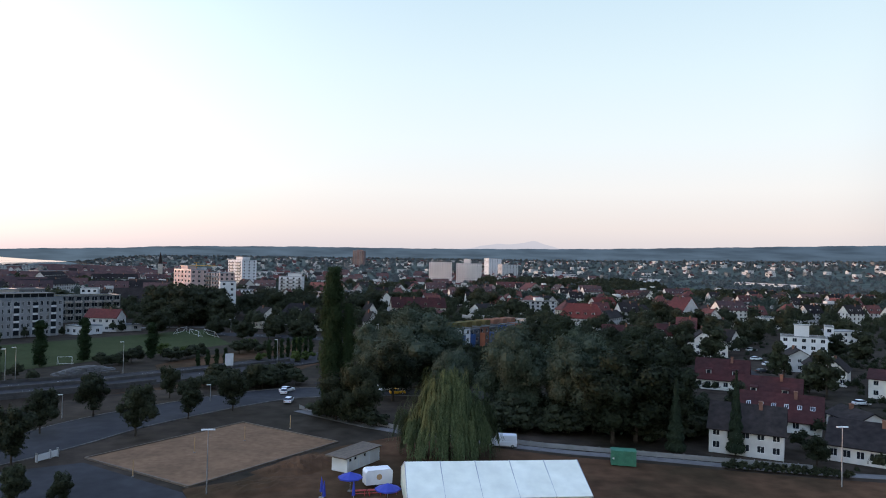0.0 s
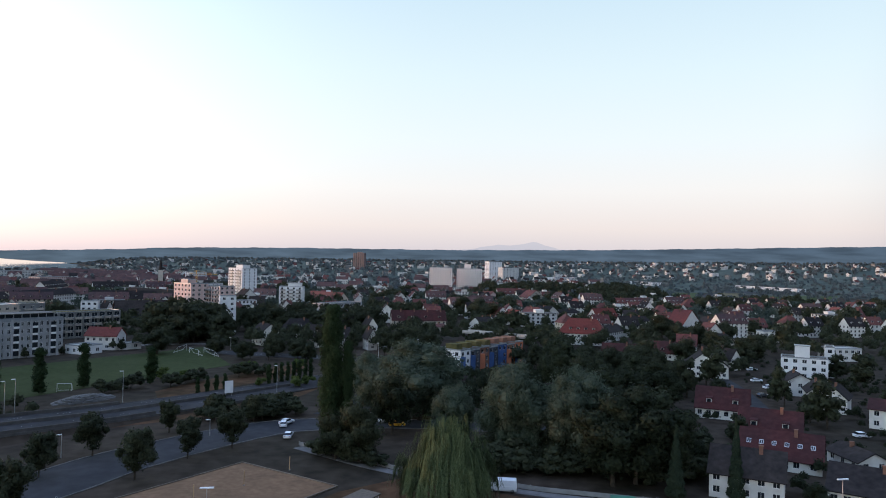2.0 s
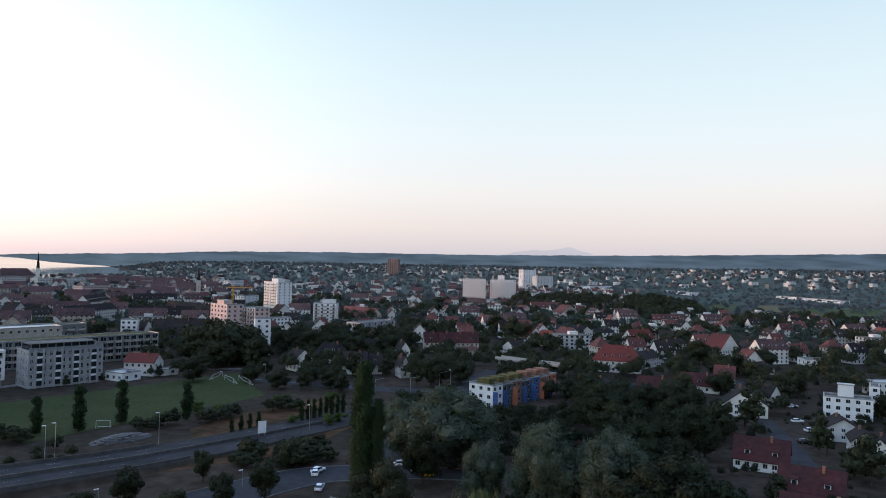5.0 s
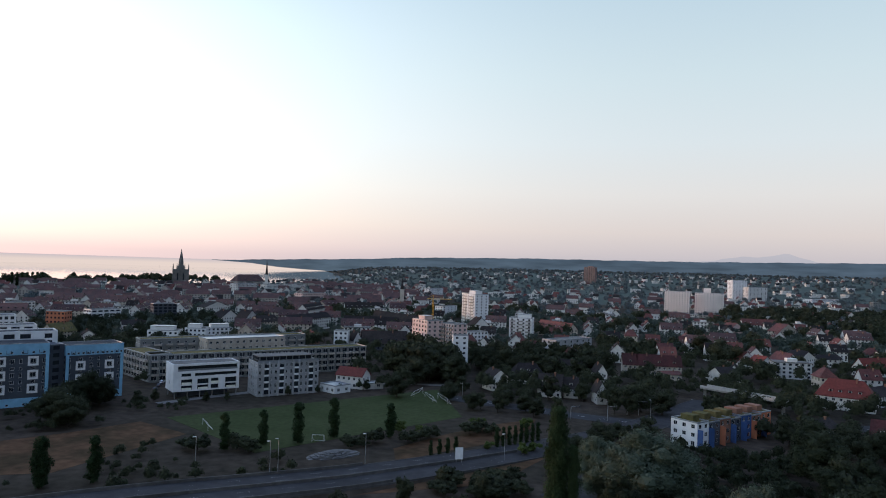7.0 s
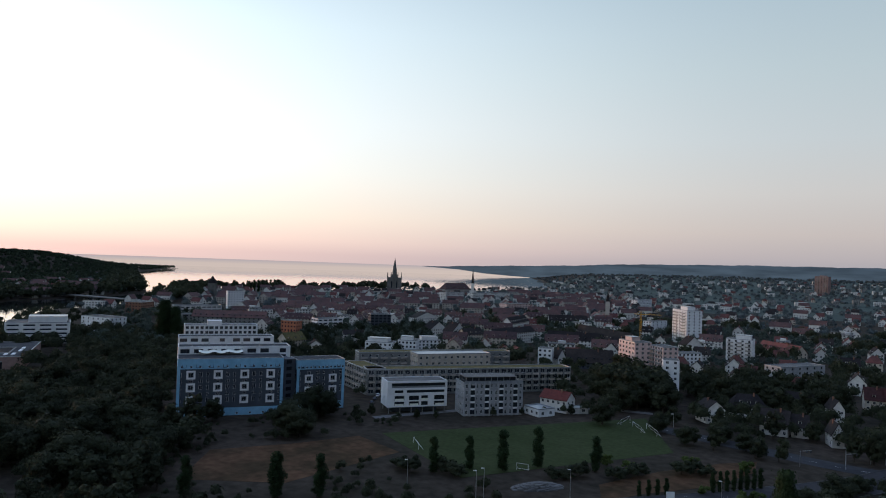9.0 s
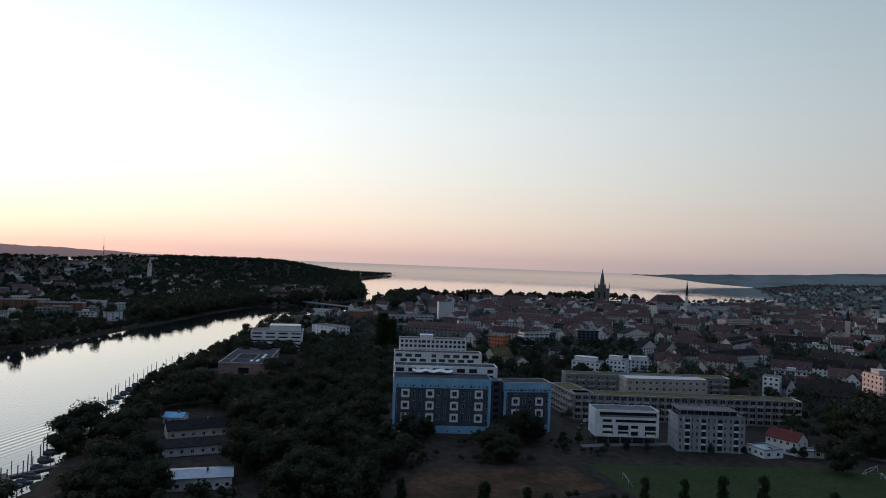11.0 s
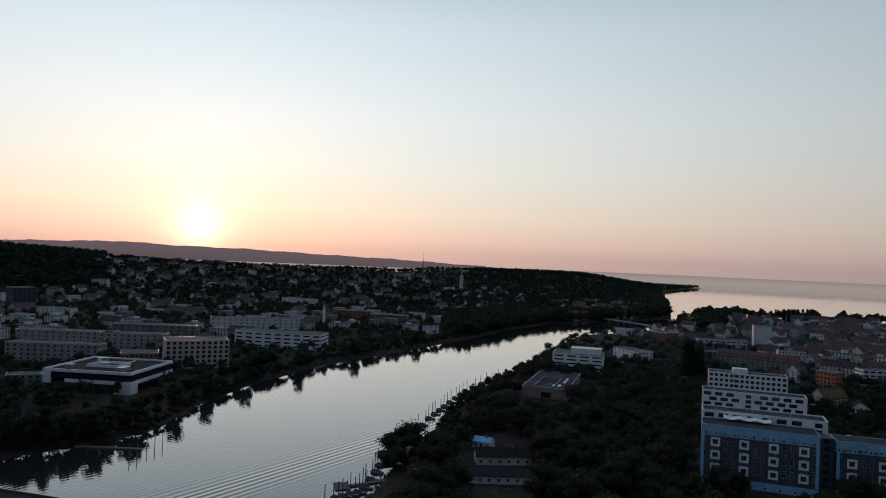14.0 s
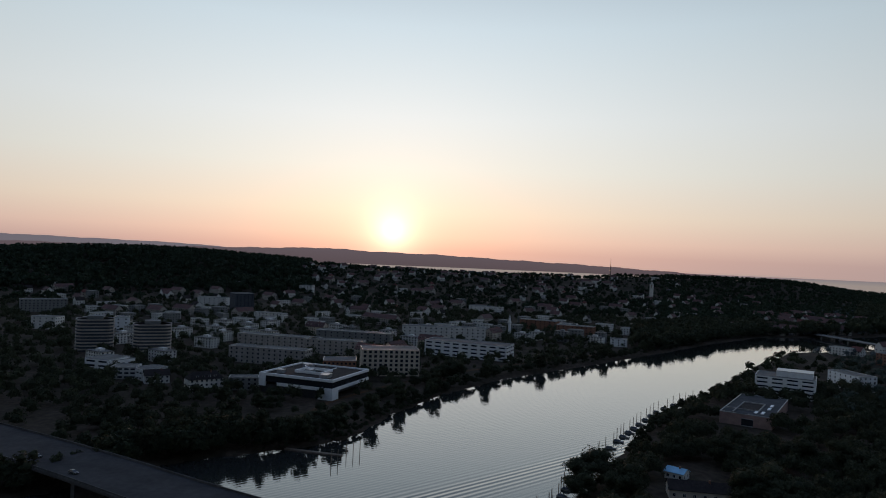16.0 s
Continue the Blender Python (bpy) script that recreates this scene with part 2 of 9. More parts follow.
M["rubber"] = material("tyre_rubber", (0.02, 0.02, 0.02), 0.9, vary=0.2, bump=0.05)
M["wood"] = material("weathered_wood", (0.17, 0.125, 0.085), 0.85, second=(0.12, 0.09, 0.065), vary=0.35, scale=2.0, bump=0.2)
M["frame_white"] = material("white_window_frame", (0.72, 0.72, 0.71), 0.5, vary=0.08, bump=0)
M["bark"] = material("bark", (0.065, 0.052, 0.040), 0.95, vary=0.4, scale=2.0, bump=0.5, spec=0.1)
M["lamp_glass"] = material("lamp_glass", (0.75, 0.76, 0.78), 0.3, vary=0.05, bump=0)


def glass_material(name, colour, rough):
    m = bpy.data.materials.new(name)
    m.use_nodes = True
    b = m.node_tree.nodes["Principled BSDF"]
    b.inputs["Base Color"].default_value = (*colour, 1)
    b.inputs["Roughness"].default_value = rough
    b.inputs["IOR"].default_value = 1.5
    return m


M["glass"] = glass_material("window_glass_dark_room", (0.018, 0.021, 0.026), 0.06)


def leaf_material(name, a, c):
    """Leaves: each spray a little lighter or darker, some light passing through."""
    m = bpy.data.materials.new(name)
    m.use_nodes = True
    t = m.node_tree
    b = t.nodes["Principled BSDF"]
    b.inputs["Roughness"].default_value = 0.75
    b.inputs["Specular IOR Level"].default_value = 0.08
    geo = t.nodes.new("ShaderNodeNewGeometry")
    info = t.nodes.new("ShaderNodeObjectInfo")
    add = t.nodes.new("ShaderNodeMath")
    add.operation = "MULTIPLY_ADD"
    add.inputs[1].default_value = 0.65
    t.links.new(geo.outputs["Random Per Island"], add.inputs[0])
    half = t.nodes.new("ShaderNodeMath")
    half.operation = "MULTIPLY"
    half.inputs[1].default_value = 0.35
    t.links.new(info.outputs["Random"], half.inputs[0])
    t.links.new(half.outputs[0], add.inputs[2])
    ramp = t.nodes.new("ShaderNodeValToRGB")
    ramp.color_ramp.elements[0].color = (*a, 1)
    ramp.color_ramp.elements[1].color = (*c, 1)
    t.links.new(add.outputs[0], ramp.inputs[0])
    t.links.new(ramp.outputs[0], b.inputs["Base Color"])
    tr = t.nodes.new("ShaderNodeBsdfTranslucent")
    t.links.new(ramp.outputs[0], tr.inputs[0])
    mix = t.nodes.new("ShaderNodeMixShader")
    mix.inputs[0].default_value = 0.25
    t.links.new(b.outputs[0], mix.inputs[1])
    t.links.new(tr.outputs[0], mix.inputs[2])
    t.links.new(mix.outputs[0], t.nodes["Material Output"].inputs[0])
    return m


M["leaf"] = leaf_material("broadleaf_foliage", (0.019, 0.024, 0.015), (0.058, 0.065, 0.036))
M["leaf_grey"] = leaf_material("grey_green_willow_foliage", (0.044, 0.060, 0.041), (0.105, 0.130, 0.088))
M["leaf_willow"] = leaf_material("yellow_green_weeping_foliage", (0.028, 0.043, 0.017), (0.130, 0.160, 0.076))
M["leaf_poplar"] = leaf_material("dark_poplar_foliage", (0.010, 0.022, 0.008), (0.036, 0.054, 0.022))
M["leaf_dark"] = leaf_material("conifer_foliage", (0.016, 0.026, 0.016), (0.042, 0.056, 0.032))
# Darker copy of the leaf colour, with the grove's shade put into it.
M["leaf_shaded"] = leaf_material("foliage_darkened_as_shade", (0.013, 0.018, 0.011), (0.042, 0.051, 0.027))
# Distance haze put into leaf colour: paler and bluer than the near leaves.
M["leaf_town_hazed"] = leaf_material("town_foliage_haze_tint", (0.040, 0.056, 0.046), (0.094, 0.114, 0.092))
M["leaf_hazed"] = leaf_material("far_foliage_haze_tint", (0.078, 0.098, 0.102), (0.112, 0.132, 0.134))
M["leaf_light"] = leaf_material("lit_green_foliage", (0.045, 0.070, 0.018), (0.100, 0.125, 0.040))


WAKE, WAKE_OFFSET = -137.3, 225.4    # direction across the boat wake, and its distance from the origin


def water_material():
    m = bpy.data.materials.new("river_water")
    m.use_nodes = True
    t = m.node_tree
    b = t.nodes["Principled BSDF"]
    b.inputs["Base Color"].default_value = (0.020, 0.022, 0.021, 1)
    b.inputs["Roughness"].default_value = 0.04
    b.inputs["IOR"].default_value = 1.42
    pos = t.nodes.new("ShaderNodeNewGeometry")

    def wave(rot, stretch, scale, detail):
        mp = t.nodes.new("ShaderNodeMapping")
        mp.inputs["Rotation"].default_value = (0, 0, radians(rot))
        mp.inputs["Scale"].default_value = stretch
        t.links.new(pos.outputs["Position"], mp.inputs[0])
        n = t.nodes.new("ShaderNodeTexNoise")
        n.inputs["Scale"].default_value, n.inputs["Detail"].default_value = scale, detail
        t.links.new(mp.outputs[0], n.inputs["Vector"])
        return n.outputs["Fac"]

    a, c = wave(35, (1, 0.25, 1), 0.22, 2), wave(20, (1, 0.5, 1), 0.9, 2)
    wk = t.nodes.new("ShaderNodeTexWave")
    wk.inputs["Scale"].default_value, wk.inputs["Distortion"].default_value = 0.11, 2.5
    wk.inputs["Detail"].default_value, wk.inputs["Detail Scale"].default_value = 1.0, 0.05
    mp = t.nodes.new("ShaderNodeMapping")
    mp.inputs["Rotation"].default_value = (0, 0, radians(-WAKE))
    t.links.new(pos.outputs["Position"], mp.inputs[0])
    t.links.new(mp.outputs[0], wk.inputs["Vector"])
    add = t.nodes.new("ShaderNodeMath")
    add.operation = "MULTIPLY_ADD"
    add.inputs[1].default_value = 3.0
    t.links.new(a, add.inputs[0])
    t.links.new(c, add.inputs[2])
    bp = t.nodes.new("ShaderNodeBump")
    bp.inputs["Strength"].default_value, bp.inputs["Distance"].default_value = 0.13, 0.06
    b.inputs["Coat Weight"].default_value, b.inputs["Coat Roughness"].default_value = 0.6, 0.03
    t.links.new(bp.outputs[0], b.inputs["Coat Normal"])
    swell = t.nodes.new("ShaderNodeMath")
    swell.operation = "MULTIPLY_ADD"
    sx = t.nodes.new("ShaderNodeSeparateXYZ")
    t.links.new(mp.outputs[0], sx.inputs[0])

    def calc(op, p, q=None):
        n = t.nodes.new("ShaderNodeMath")
        n.operation = op
        for k, v in enumerate((p, q)):
            if isinstance(v, (int, float)):
                n.inputs[k].default_value = v
            elif v is not None:
                t.links.new(v, n.inputs[k])
        return n.outputs[0]

    across = calc("SUBTRACT", sx.outputs[0], WAKE_OFFSET)
    fade = calc("POWER", 2.718, calc("MULTIPLY", calc("MULTIPLY", across, across), -1 / 11.0 ** 2))
    crest = calc("MULTIPLY", calc("SINE", calc("MULTIPLY", across, 2 * math.pi / 3.6)), calc("MULTIPLY", fade, 8.0))
    swell.inputs[1].default_value = 1.5
    t.links.new(wk.outputs["Fac"], swell.inputs[0])
    t.links.new(calc("ADD", add.outputs[0], crest), swell.inputs[2])
    t.links.new(swell.outputs[0], bp.inputs["Height"])
    t.links.new(bp.outputs[0], b.inputs["Normal"])
    return m


M["water"] = water_material()


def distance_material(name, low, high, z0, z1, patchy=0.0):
    """Backdrop of far land or water, kilometres of haze painted in as glowing colour."""
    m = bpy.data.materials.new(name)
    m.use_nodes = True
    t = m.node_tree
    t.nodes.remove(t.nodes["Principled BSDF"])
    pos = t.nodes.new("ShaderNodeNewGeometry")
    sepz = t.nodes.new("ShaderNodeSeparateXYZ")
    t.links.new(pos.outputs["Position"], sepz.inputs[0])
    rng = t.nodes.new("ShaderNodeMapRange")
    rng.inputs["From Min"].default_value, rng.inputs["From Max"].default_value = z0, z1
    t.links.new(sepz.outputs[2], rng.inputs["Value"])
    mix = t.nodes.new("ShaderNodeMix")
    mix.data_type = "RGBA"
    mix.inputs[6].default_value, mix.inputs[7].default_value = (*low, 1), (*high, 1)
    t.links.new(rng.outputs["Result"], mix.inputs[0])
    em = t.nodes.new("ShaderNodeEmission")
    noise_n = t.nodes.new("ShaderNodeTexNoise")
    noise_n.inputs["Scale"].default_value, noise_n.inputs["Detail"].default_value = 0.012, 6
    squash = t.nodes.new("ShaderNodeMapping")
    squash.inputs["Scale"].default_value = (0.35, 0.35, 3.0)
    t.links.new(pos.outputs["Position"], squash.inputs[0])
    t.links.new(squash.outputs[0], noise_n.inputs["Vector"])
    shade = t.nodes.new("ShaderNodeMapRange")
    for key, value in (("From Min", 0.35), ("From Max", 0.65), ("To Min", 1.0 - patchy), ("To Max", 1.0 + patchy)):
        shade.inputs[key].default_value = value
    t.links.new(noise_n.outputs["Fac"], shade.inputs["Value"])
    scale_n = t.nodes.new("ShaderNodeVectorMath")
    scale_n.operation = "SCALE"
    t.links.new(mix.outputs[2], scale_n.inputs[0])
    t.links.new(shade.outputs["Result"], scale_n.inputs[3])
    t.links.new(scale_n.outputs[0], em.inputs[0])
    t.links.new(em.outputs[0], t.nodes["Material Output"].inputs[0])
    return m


# ---- mesh helpers ----
class MB:
    """Collects corners and faces, and makes one mesh of them."""

    def __init__(self):
        self.v, self.f, self.m = [], [], []

    def face(self, pts, mat=0):
        k = len(self.v)
        self.v.extend(tuple(p) for p in pts)
        self.f.append(tuple(range(k, k + len(pts))))
        self.m.append(mat)

    def solid(self, lower, upper, mat=0):
        """A closed prism between two rings of corners, both counter-clockwise from above."""
        k, n = len(self.v), len(lower)
        self.v.extend(tuple(p) for p in lower)
        self.v.extend(tuple(p) for p in upper)
        self.f.append(tuple(range(k + n - 1, k - 1, -1)))
        self.f.append(tuple(range(k + n, k + 2 * n)))
        for i in range(n):
            j = (i + 1) % n
            self.f.append((k + i, k + j, k + n + j, k + n + i))
        self.m.extend([mat] * (n + 2))

    def box(self, x0, y0, z0, x1, y1, z1, mat=0):
        self.solid([(x0, y0, z0), (x1, y0, z0), (x1, y1, z0), (x0, y1, z0)], [(x0, y0, z1), (x1, y0, z1), (x1, y1, z1), (x0, y1, z1)], mat)

    def rod(self, x, y, z0, z1, r0, r1=None, n=8, mat=0):
        r1 = r0 if r1 is None else r1
        ring = [(math.cos(2 * math.pi * i / n), math.sin(2 * math.pi * i / n)) for i in range(n)]
        self.solid([(x + r0 * c, y + r0 * s, z0) for c, s in ring], [(x + r1 * c, y + r1 * s, z1) for c, s in ring], mat)

    def beam(self, a, b, r, n=6, mat=0, r1=None):
        a, b = Vector(a), Vector(b)
        q = (b - a).to_track_quat("Z", "Y").to_matrix()
        r1 = r if r1 is None else r1
        ring = [q @ Vector((math.cos(2 * math.pi * i / n), math.sin(2 * math.pi * i / n), 0)) for i in range(n)]
        self.solid([a + r * p for p in ring], [b + r1 * p for p in ring], mat)

    def mesh(self, name, *mats):
        me = bpy.data.meshes.new(name)
        me.from_pydata(self.v, [], self.f)
        for m in mats:
            me.materials.append(M[m] if isinstance(m, str) else m)
        me.polygons.foreach_set("material_index", self.m)
        me.update()
        return me


def thing(name, m, label, category, group="", kind=""):
    ob = new(name)
    ob.matrix_basis = m
    return tagged(ob, label, category, group, kind)


def part(name, data, parent, m=None, label=""):
    """One mesh as a part of a thing or of a part."""
    ob = new(name, data)
    ob.parent = parent
    if m is not None:
        ob.matrix_basis = m
    return tagged(ob, label)


def solo(name, data, m, label, category, group="", kind=""):
    ob = new(name, data)
    ob.matrix_basis = m
    return tagged(ob, label, category, group, kind)


WINDOWS = {}


def window_mesh(w, h, frame="frame_white", bars=1):
    key = (round(w, 2), round(h, 2), frame, bars)
    if key not in WINDOWS:
        b = MB()
        t = 0.07
        b.box(-w / 2, -0.03, 0, w / 2, 0.04, t)
        b.box(-w / 2, -0.03, h - t, w / 2, 0.04, h)
        b.box(-w / 2, -0.03, t, -w / 2 + t, 0.04, h - t)
        b.box(w / 2 - t, -0.03, t, w / 2, 0.04, h - t)
        for i in range(bars):
            x = -w / 2 + w * (i + 1) / (bars + 1)
            b.box(x - 0.03, -0.02, t, x + 0.03, 0.03, h - t)
        b.face([(-w / 2, 0, 0.01), (w / 2, 0, 0.01), (w / 2, 0, h - 0.01), (-w / 2, 0, h - 0.01)], 1)
        WINDOWS[key] = b.mesh("window", frame, "glass")
    return WINDOWS[key]


def even(length, n, w, margin=None):
    """n openings of width w, spread over a wall."""
    if n <= 0:
        return []
    gap = length / n
    return [(gap * (i + 0.5) - w / 2, gap * (i + 0.5) + w / 2) for i in range(n)]


def facade(b, to, length, z0, z1, rows, depth=0.16, mat=0):
    """A wall with openings that go in. to(u, out, z) gives the place; rows: (sill, head, [(u0, u1), ...])."""
    z = z0
    for lo, hi, spans in rows:
        b.face([to(0, 0, z), to(length, 0, z), to(length, 0, lo), to(0, 0, lo)], mat)
        u = 0
        for a, c in spans:
            b.face([to(u, 0, lo), to(a, 0, lo), to(a, 0, hi), to(u, 0, hi)], mat)
            d = -depth
            b.face([to(a, 0, lo), to(c, 0, lo), to(c, d, lo), to(a, d, lo)], mat)
            b.face([to(a, d, hi), to(c, d, hi), to(c, 0, hi), to(a, 0, hi)], mat)
            b.face([to(a, 0, lo), to(a, d, lo), to(a, d, hi), to(a, 0, hi)], mat)
            b.face([to(c, d, lo), to(c, 0, lo), to(c, 0, hi), to(c, d, hi)], mat)
            u = c
        b.face([to(u, 0, lo), to(length, 0, lo), to(length, 0, hi), to(u, 0, hi)], mat)
        z = hi
    b.face([to(0, 0, z), to(length, 0, z), to(length, 0, z1), to(0, 0, z1)], mat)


OCCUPIED = []


def footprint(x, y, rot, w, d):
    OCCUPIED.append((x, y, 0.5 * math.hypot(w, d)))


def ground_pose(fl, fr, base=0.0):
    """Pose whose origin is the front wall's left corner, x along the front, y to the back."""
    return pose(fl[0], fl[1], base, 0, 0, math.degrees(math.atan2(fr[1] - fl[1], fr[0] - fl[0])))


def shell(parent, w, d, h, storeys, bays, side_bays, win=(1.3, 1.4), sill=0.95, wall="white", z0=0.0, gable=0.0, gable_axis="x", frame="frame_white", ground_floor=True, top_gap=0.0, label=""):
    """The four walls of a building with their windows; parts of parent."""
    b = MB()
    far = parent.matrix_basis.translation.length > 480
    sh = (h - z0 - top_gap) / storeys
    sides = [(w, bays, lambda u, o, z: (u, -o, z), 0, lambda u: (u, 0)),
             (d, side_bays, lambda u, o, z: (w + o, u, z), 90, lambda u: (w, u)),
             (w, 0, lambda u, o, z: (w - u, d + o, z), 180, lambda u: (w - u, d)),
             (d, side_bays, lambda u, o, z: (-o, d - u, z), 270, lambda u: (0, d - u))]
    for length, n, to, turn, foot in sides:
        ww = min(win[0], 0.72 * length / max(n, 1))
        spans = even(length, n, ww)
        rows = []
        for s in range(storeys):
            if s == 0 and not ground_floor:
                continue
            lo = z0 + s * sh + sill
            rows.append((lo, min(lo + win[1], z0 + (s + 1) * sh - 0.1), spans))
        facade(b, to, length, z0, h, rows if spans else [])
        for lo, hi, sp in (rows if spans else []):
            me = window_mesh(ww, hi - lo, frame, 1 if ww > 1.0 else 0)
            for a, c in sp:
                if far:
                    b.face([to(a, -0.15, lo), to(c, -0.15, lo), to(c, -0.15, hi), to(a, -0.15, hi)], 1)
                    continue
                x, y, z = to((a + c) / 2, -0.13, lo)
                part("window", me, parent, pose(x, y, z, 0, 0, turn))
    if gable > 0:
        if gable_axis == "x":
            b.face([(0, d, h), (0, 0, h), (0, d / 2, h + gable)])
            b.face([(w, 0, h), (w, d, h), (w, d / 2, h + gable)])
        else:
            b.face([(0, 0, h), (w, 0, h), (w / 2, 0, h + gable)])
            b.face([(w, d, h), (0, d, h), (w / 2, d, h + gable)])
    return part("wall", b.mesh("wall", wall, "glass"), parent, label=label)


def flat_roof(parent, w, d, h, roof="gravel", edge="zinc", rim=0.45, thick=0.35):
    b = MB()
    b.box(0.3, 0.3, h - 0.3, w - 0.3, d - 0.3, h + 0.02)
    part("roof", b.mesh("roof", roof), parent)
    p = MB()
    for x0, y0, x1, y1 in ((-0.05, -0.05, w + 0.05, thick), (-0.05, d - thick, w + 0.05, d + 0.05), (-0.05, thick, thick, d - thick), (w - thick, thick, w + 0.05, d - thick)):
        p.box(x0, y0, h, x1, y1, h + rim)
    part("parapet", p.mesh("parapet", edge), parent)


def slab(b, p0, p1, p2, p3, t, mat=0):
    """A thick sheet on four corners (counter-clockwise from above)."""
    up = (Vector(p1) - Vector(p0)).cross(Vector(p3) - Vector(p0)).normalized() * t
    b.solid([p0, p1, p2, p3], [Vector(p) + up for p in (p0, p1, p2, p3)], mat)


def gable_roof(parent, w, d, h, rise, axis="x", roof="red_tile", over=0.45, hip=0.0, chimney=True):
    b = MB()
    if axis == "x":
        k = rise / (d / 2)
        e = h - k * over
        i = hip * d / 2
        slab(b, (-over, -over, e), (w + over, -over, e), (w + over - i - (over if hip else 0), d / 2, h + rise), (-over + i + (over if hip else 0), d / 2, h + rise), 0.22)
        slab(b, (w + over, d + over, e), (-over, d + over, e), (-over + i + (over if hip else 0), d / 2, h + rise), (w + over - i - (over if hip else 0), d / 2, h + rise), 0.22)
        if hip:
            for x0, x1 in ((-over, i), (w + over, w - i)):
                pts = [(x0, d + over, e), (x0, -over, e), (x1, d / 2, h + rise)] if x0 < 0 else [(x0, -over, e), (x0, d + over, e), (x1, d / 2, h + rise)]
                b.solid(pts, [(p[0], p[1], p[2] + 0.22) for p in pts])
    else:
        k = rise / (w / 2)
        e = h - k * over
        slab(b, (w + over, -over, e), (w + over, d + over, e), (w / 2, d + over, h + rise), (w / 2, -over, h + rise), 0.22)
        slab(b, (-over, d + over, e), (-over, -over, e), (w / 2, -over, h + rise), (w / 2, d + over, h + rise), 0.22)
    r = part("roof", b.mesh("roof", roof), parent)
    if chimney:
        c = MB()
        x, y = (w * 0.68, d * 0.42) if axis == "x" else (w * 0.42, d * 0.6)
        c.box(x - 0.35, y - 0.35, h + rise * 0.5, x + 0.35, y + 0.35, h + rise + 0.9)
        c.box(x - 0.42, y - 0.42, h + rise + 0.9, x + 0.42, y + 0.42, h + rise + 1.02)
        part("chimney", c.mesh("chimney", "brick"), r)


def dormers(ob, w, d, h, rise, n, at=Matrix(), wall="white", roof="dark_tile", up=0.22):
    """Small dormer windows standing on the slope that faces the front."""
    b = MB()
    y0, run = d / 2 * up, 1.5 * d / 2 / rise
    z0 = h + rise * up
    b.box(-0.75, 0, -0.35, 0.75, run, 1.35)
    b.box(-0.55, -0.02, 0.2, 0.55, 0.0, 1.2, 1)
    b.solid([(-0.95, -0.25, 1.35), (0.95, -0.25, 1.35), (0.95, run + 0.9, 1.75), (-0.95, run + 0.9, 1.75)], [(-0.95, -0.25, 1.5), (0.95, -0.25, 1.5), (0.95, run + 0.9, 1.9), (-0.95, run + 0.9, 1.9)], 2)
    me = b.mesh("dormer", wall, "glass", roof)
    for i in range(n):
        part("dormer", me, ob, at @ pose(w * (i + 0.5) / n, y0, z0))


def house(fl, fr, d, h, rise, label, storeys=2, axis="x", wall="white", roof="red_tile", hip=0.0, bays=None, side_bays=None, name="house", group="", base=0.0, skylights=0, category="house"):
    w = math.hypot(fr[0] - fl[0], fr[1] - fl[1])
    m = ground_pose(fl, fr, base)
    ob = thing(name, m, label, category, group)
    c = m @ Vector((w / 2, d / 2, 0))
    footprint(c.x, c.y, 0, w, d)
    bays = max(1, round(w / 3.2)) if bays is None else bays
    side_bays = max(1, round(d / 3.6)) if side_bays is None else side_bays
    shell(ob, w, d, h, storeys, bays, side_bays, wall=wall, gable=0 if hip else rise, gable_axis=axis)
    gable_roof(ob, w, d, h, rise, axis, roof, hip=hip)
    if not skylights and axis == "x" and rise >= 4.4:
        n = max(1, int(w / 5.5))
        k = w * hip * 0.25
        dormers(ob, w - 2 * k, d, h, rise, n, pose(k, 0, 0), wall, roof)
    if skylights:
        me = window_mesh(0.9, 1.2)
        for i in range(skylights):
            x = w * (i + 0.7) / (skylights + 0.4)
            tilt = math.degrees(math.atan2(rise, d / 2))
            part("skylight", me, ob, pose(x, d * 0.2, h + rise * 0.4 + 0.3, tilt - 90, 0, 0))
    return ob


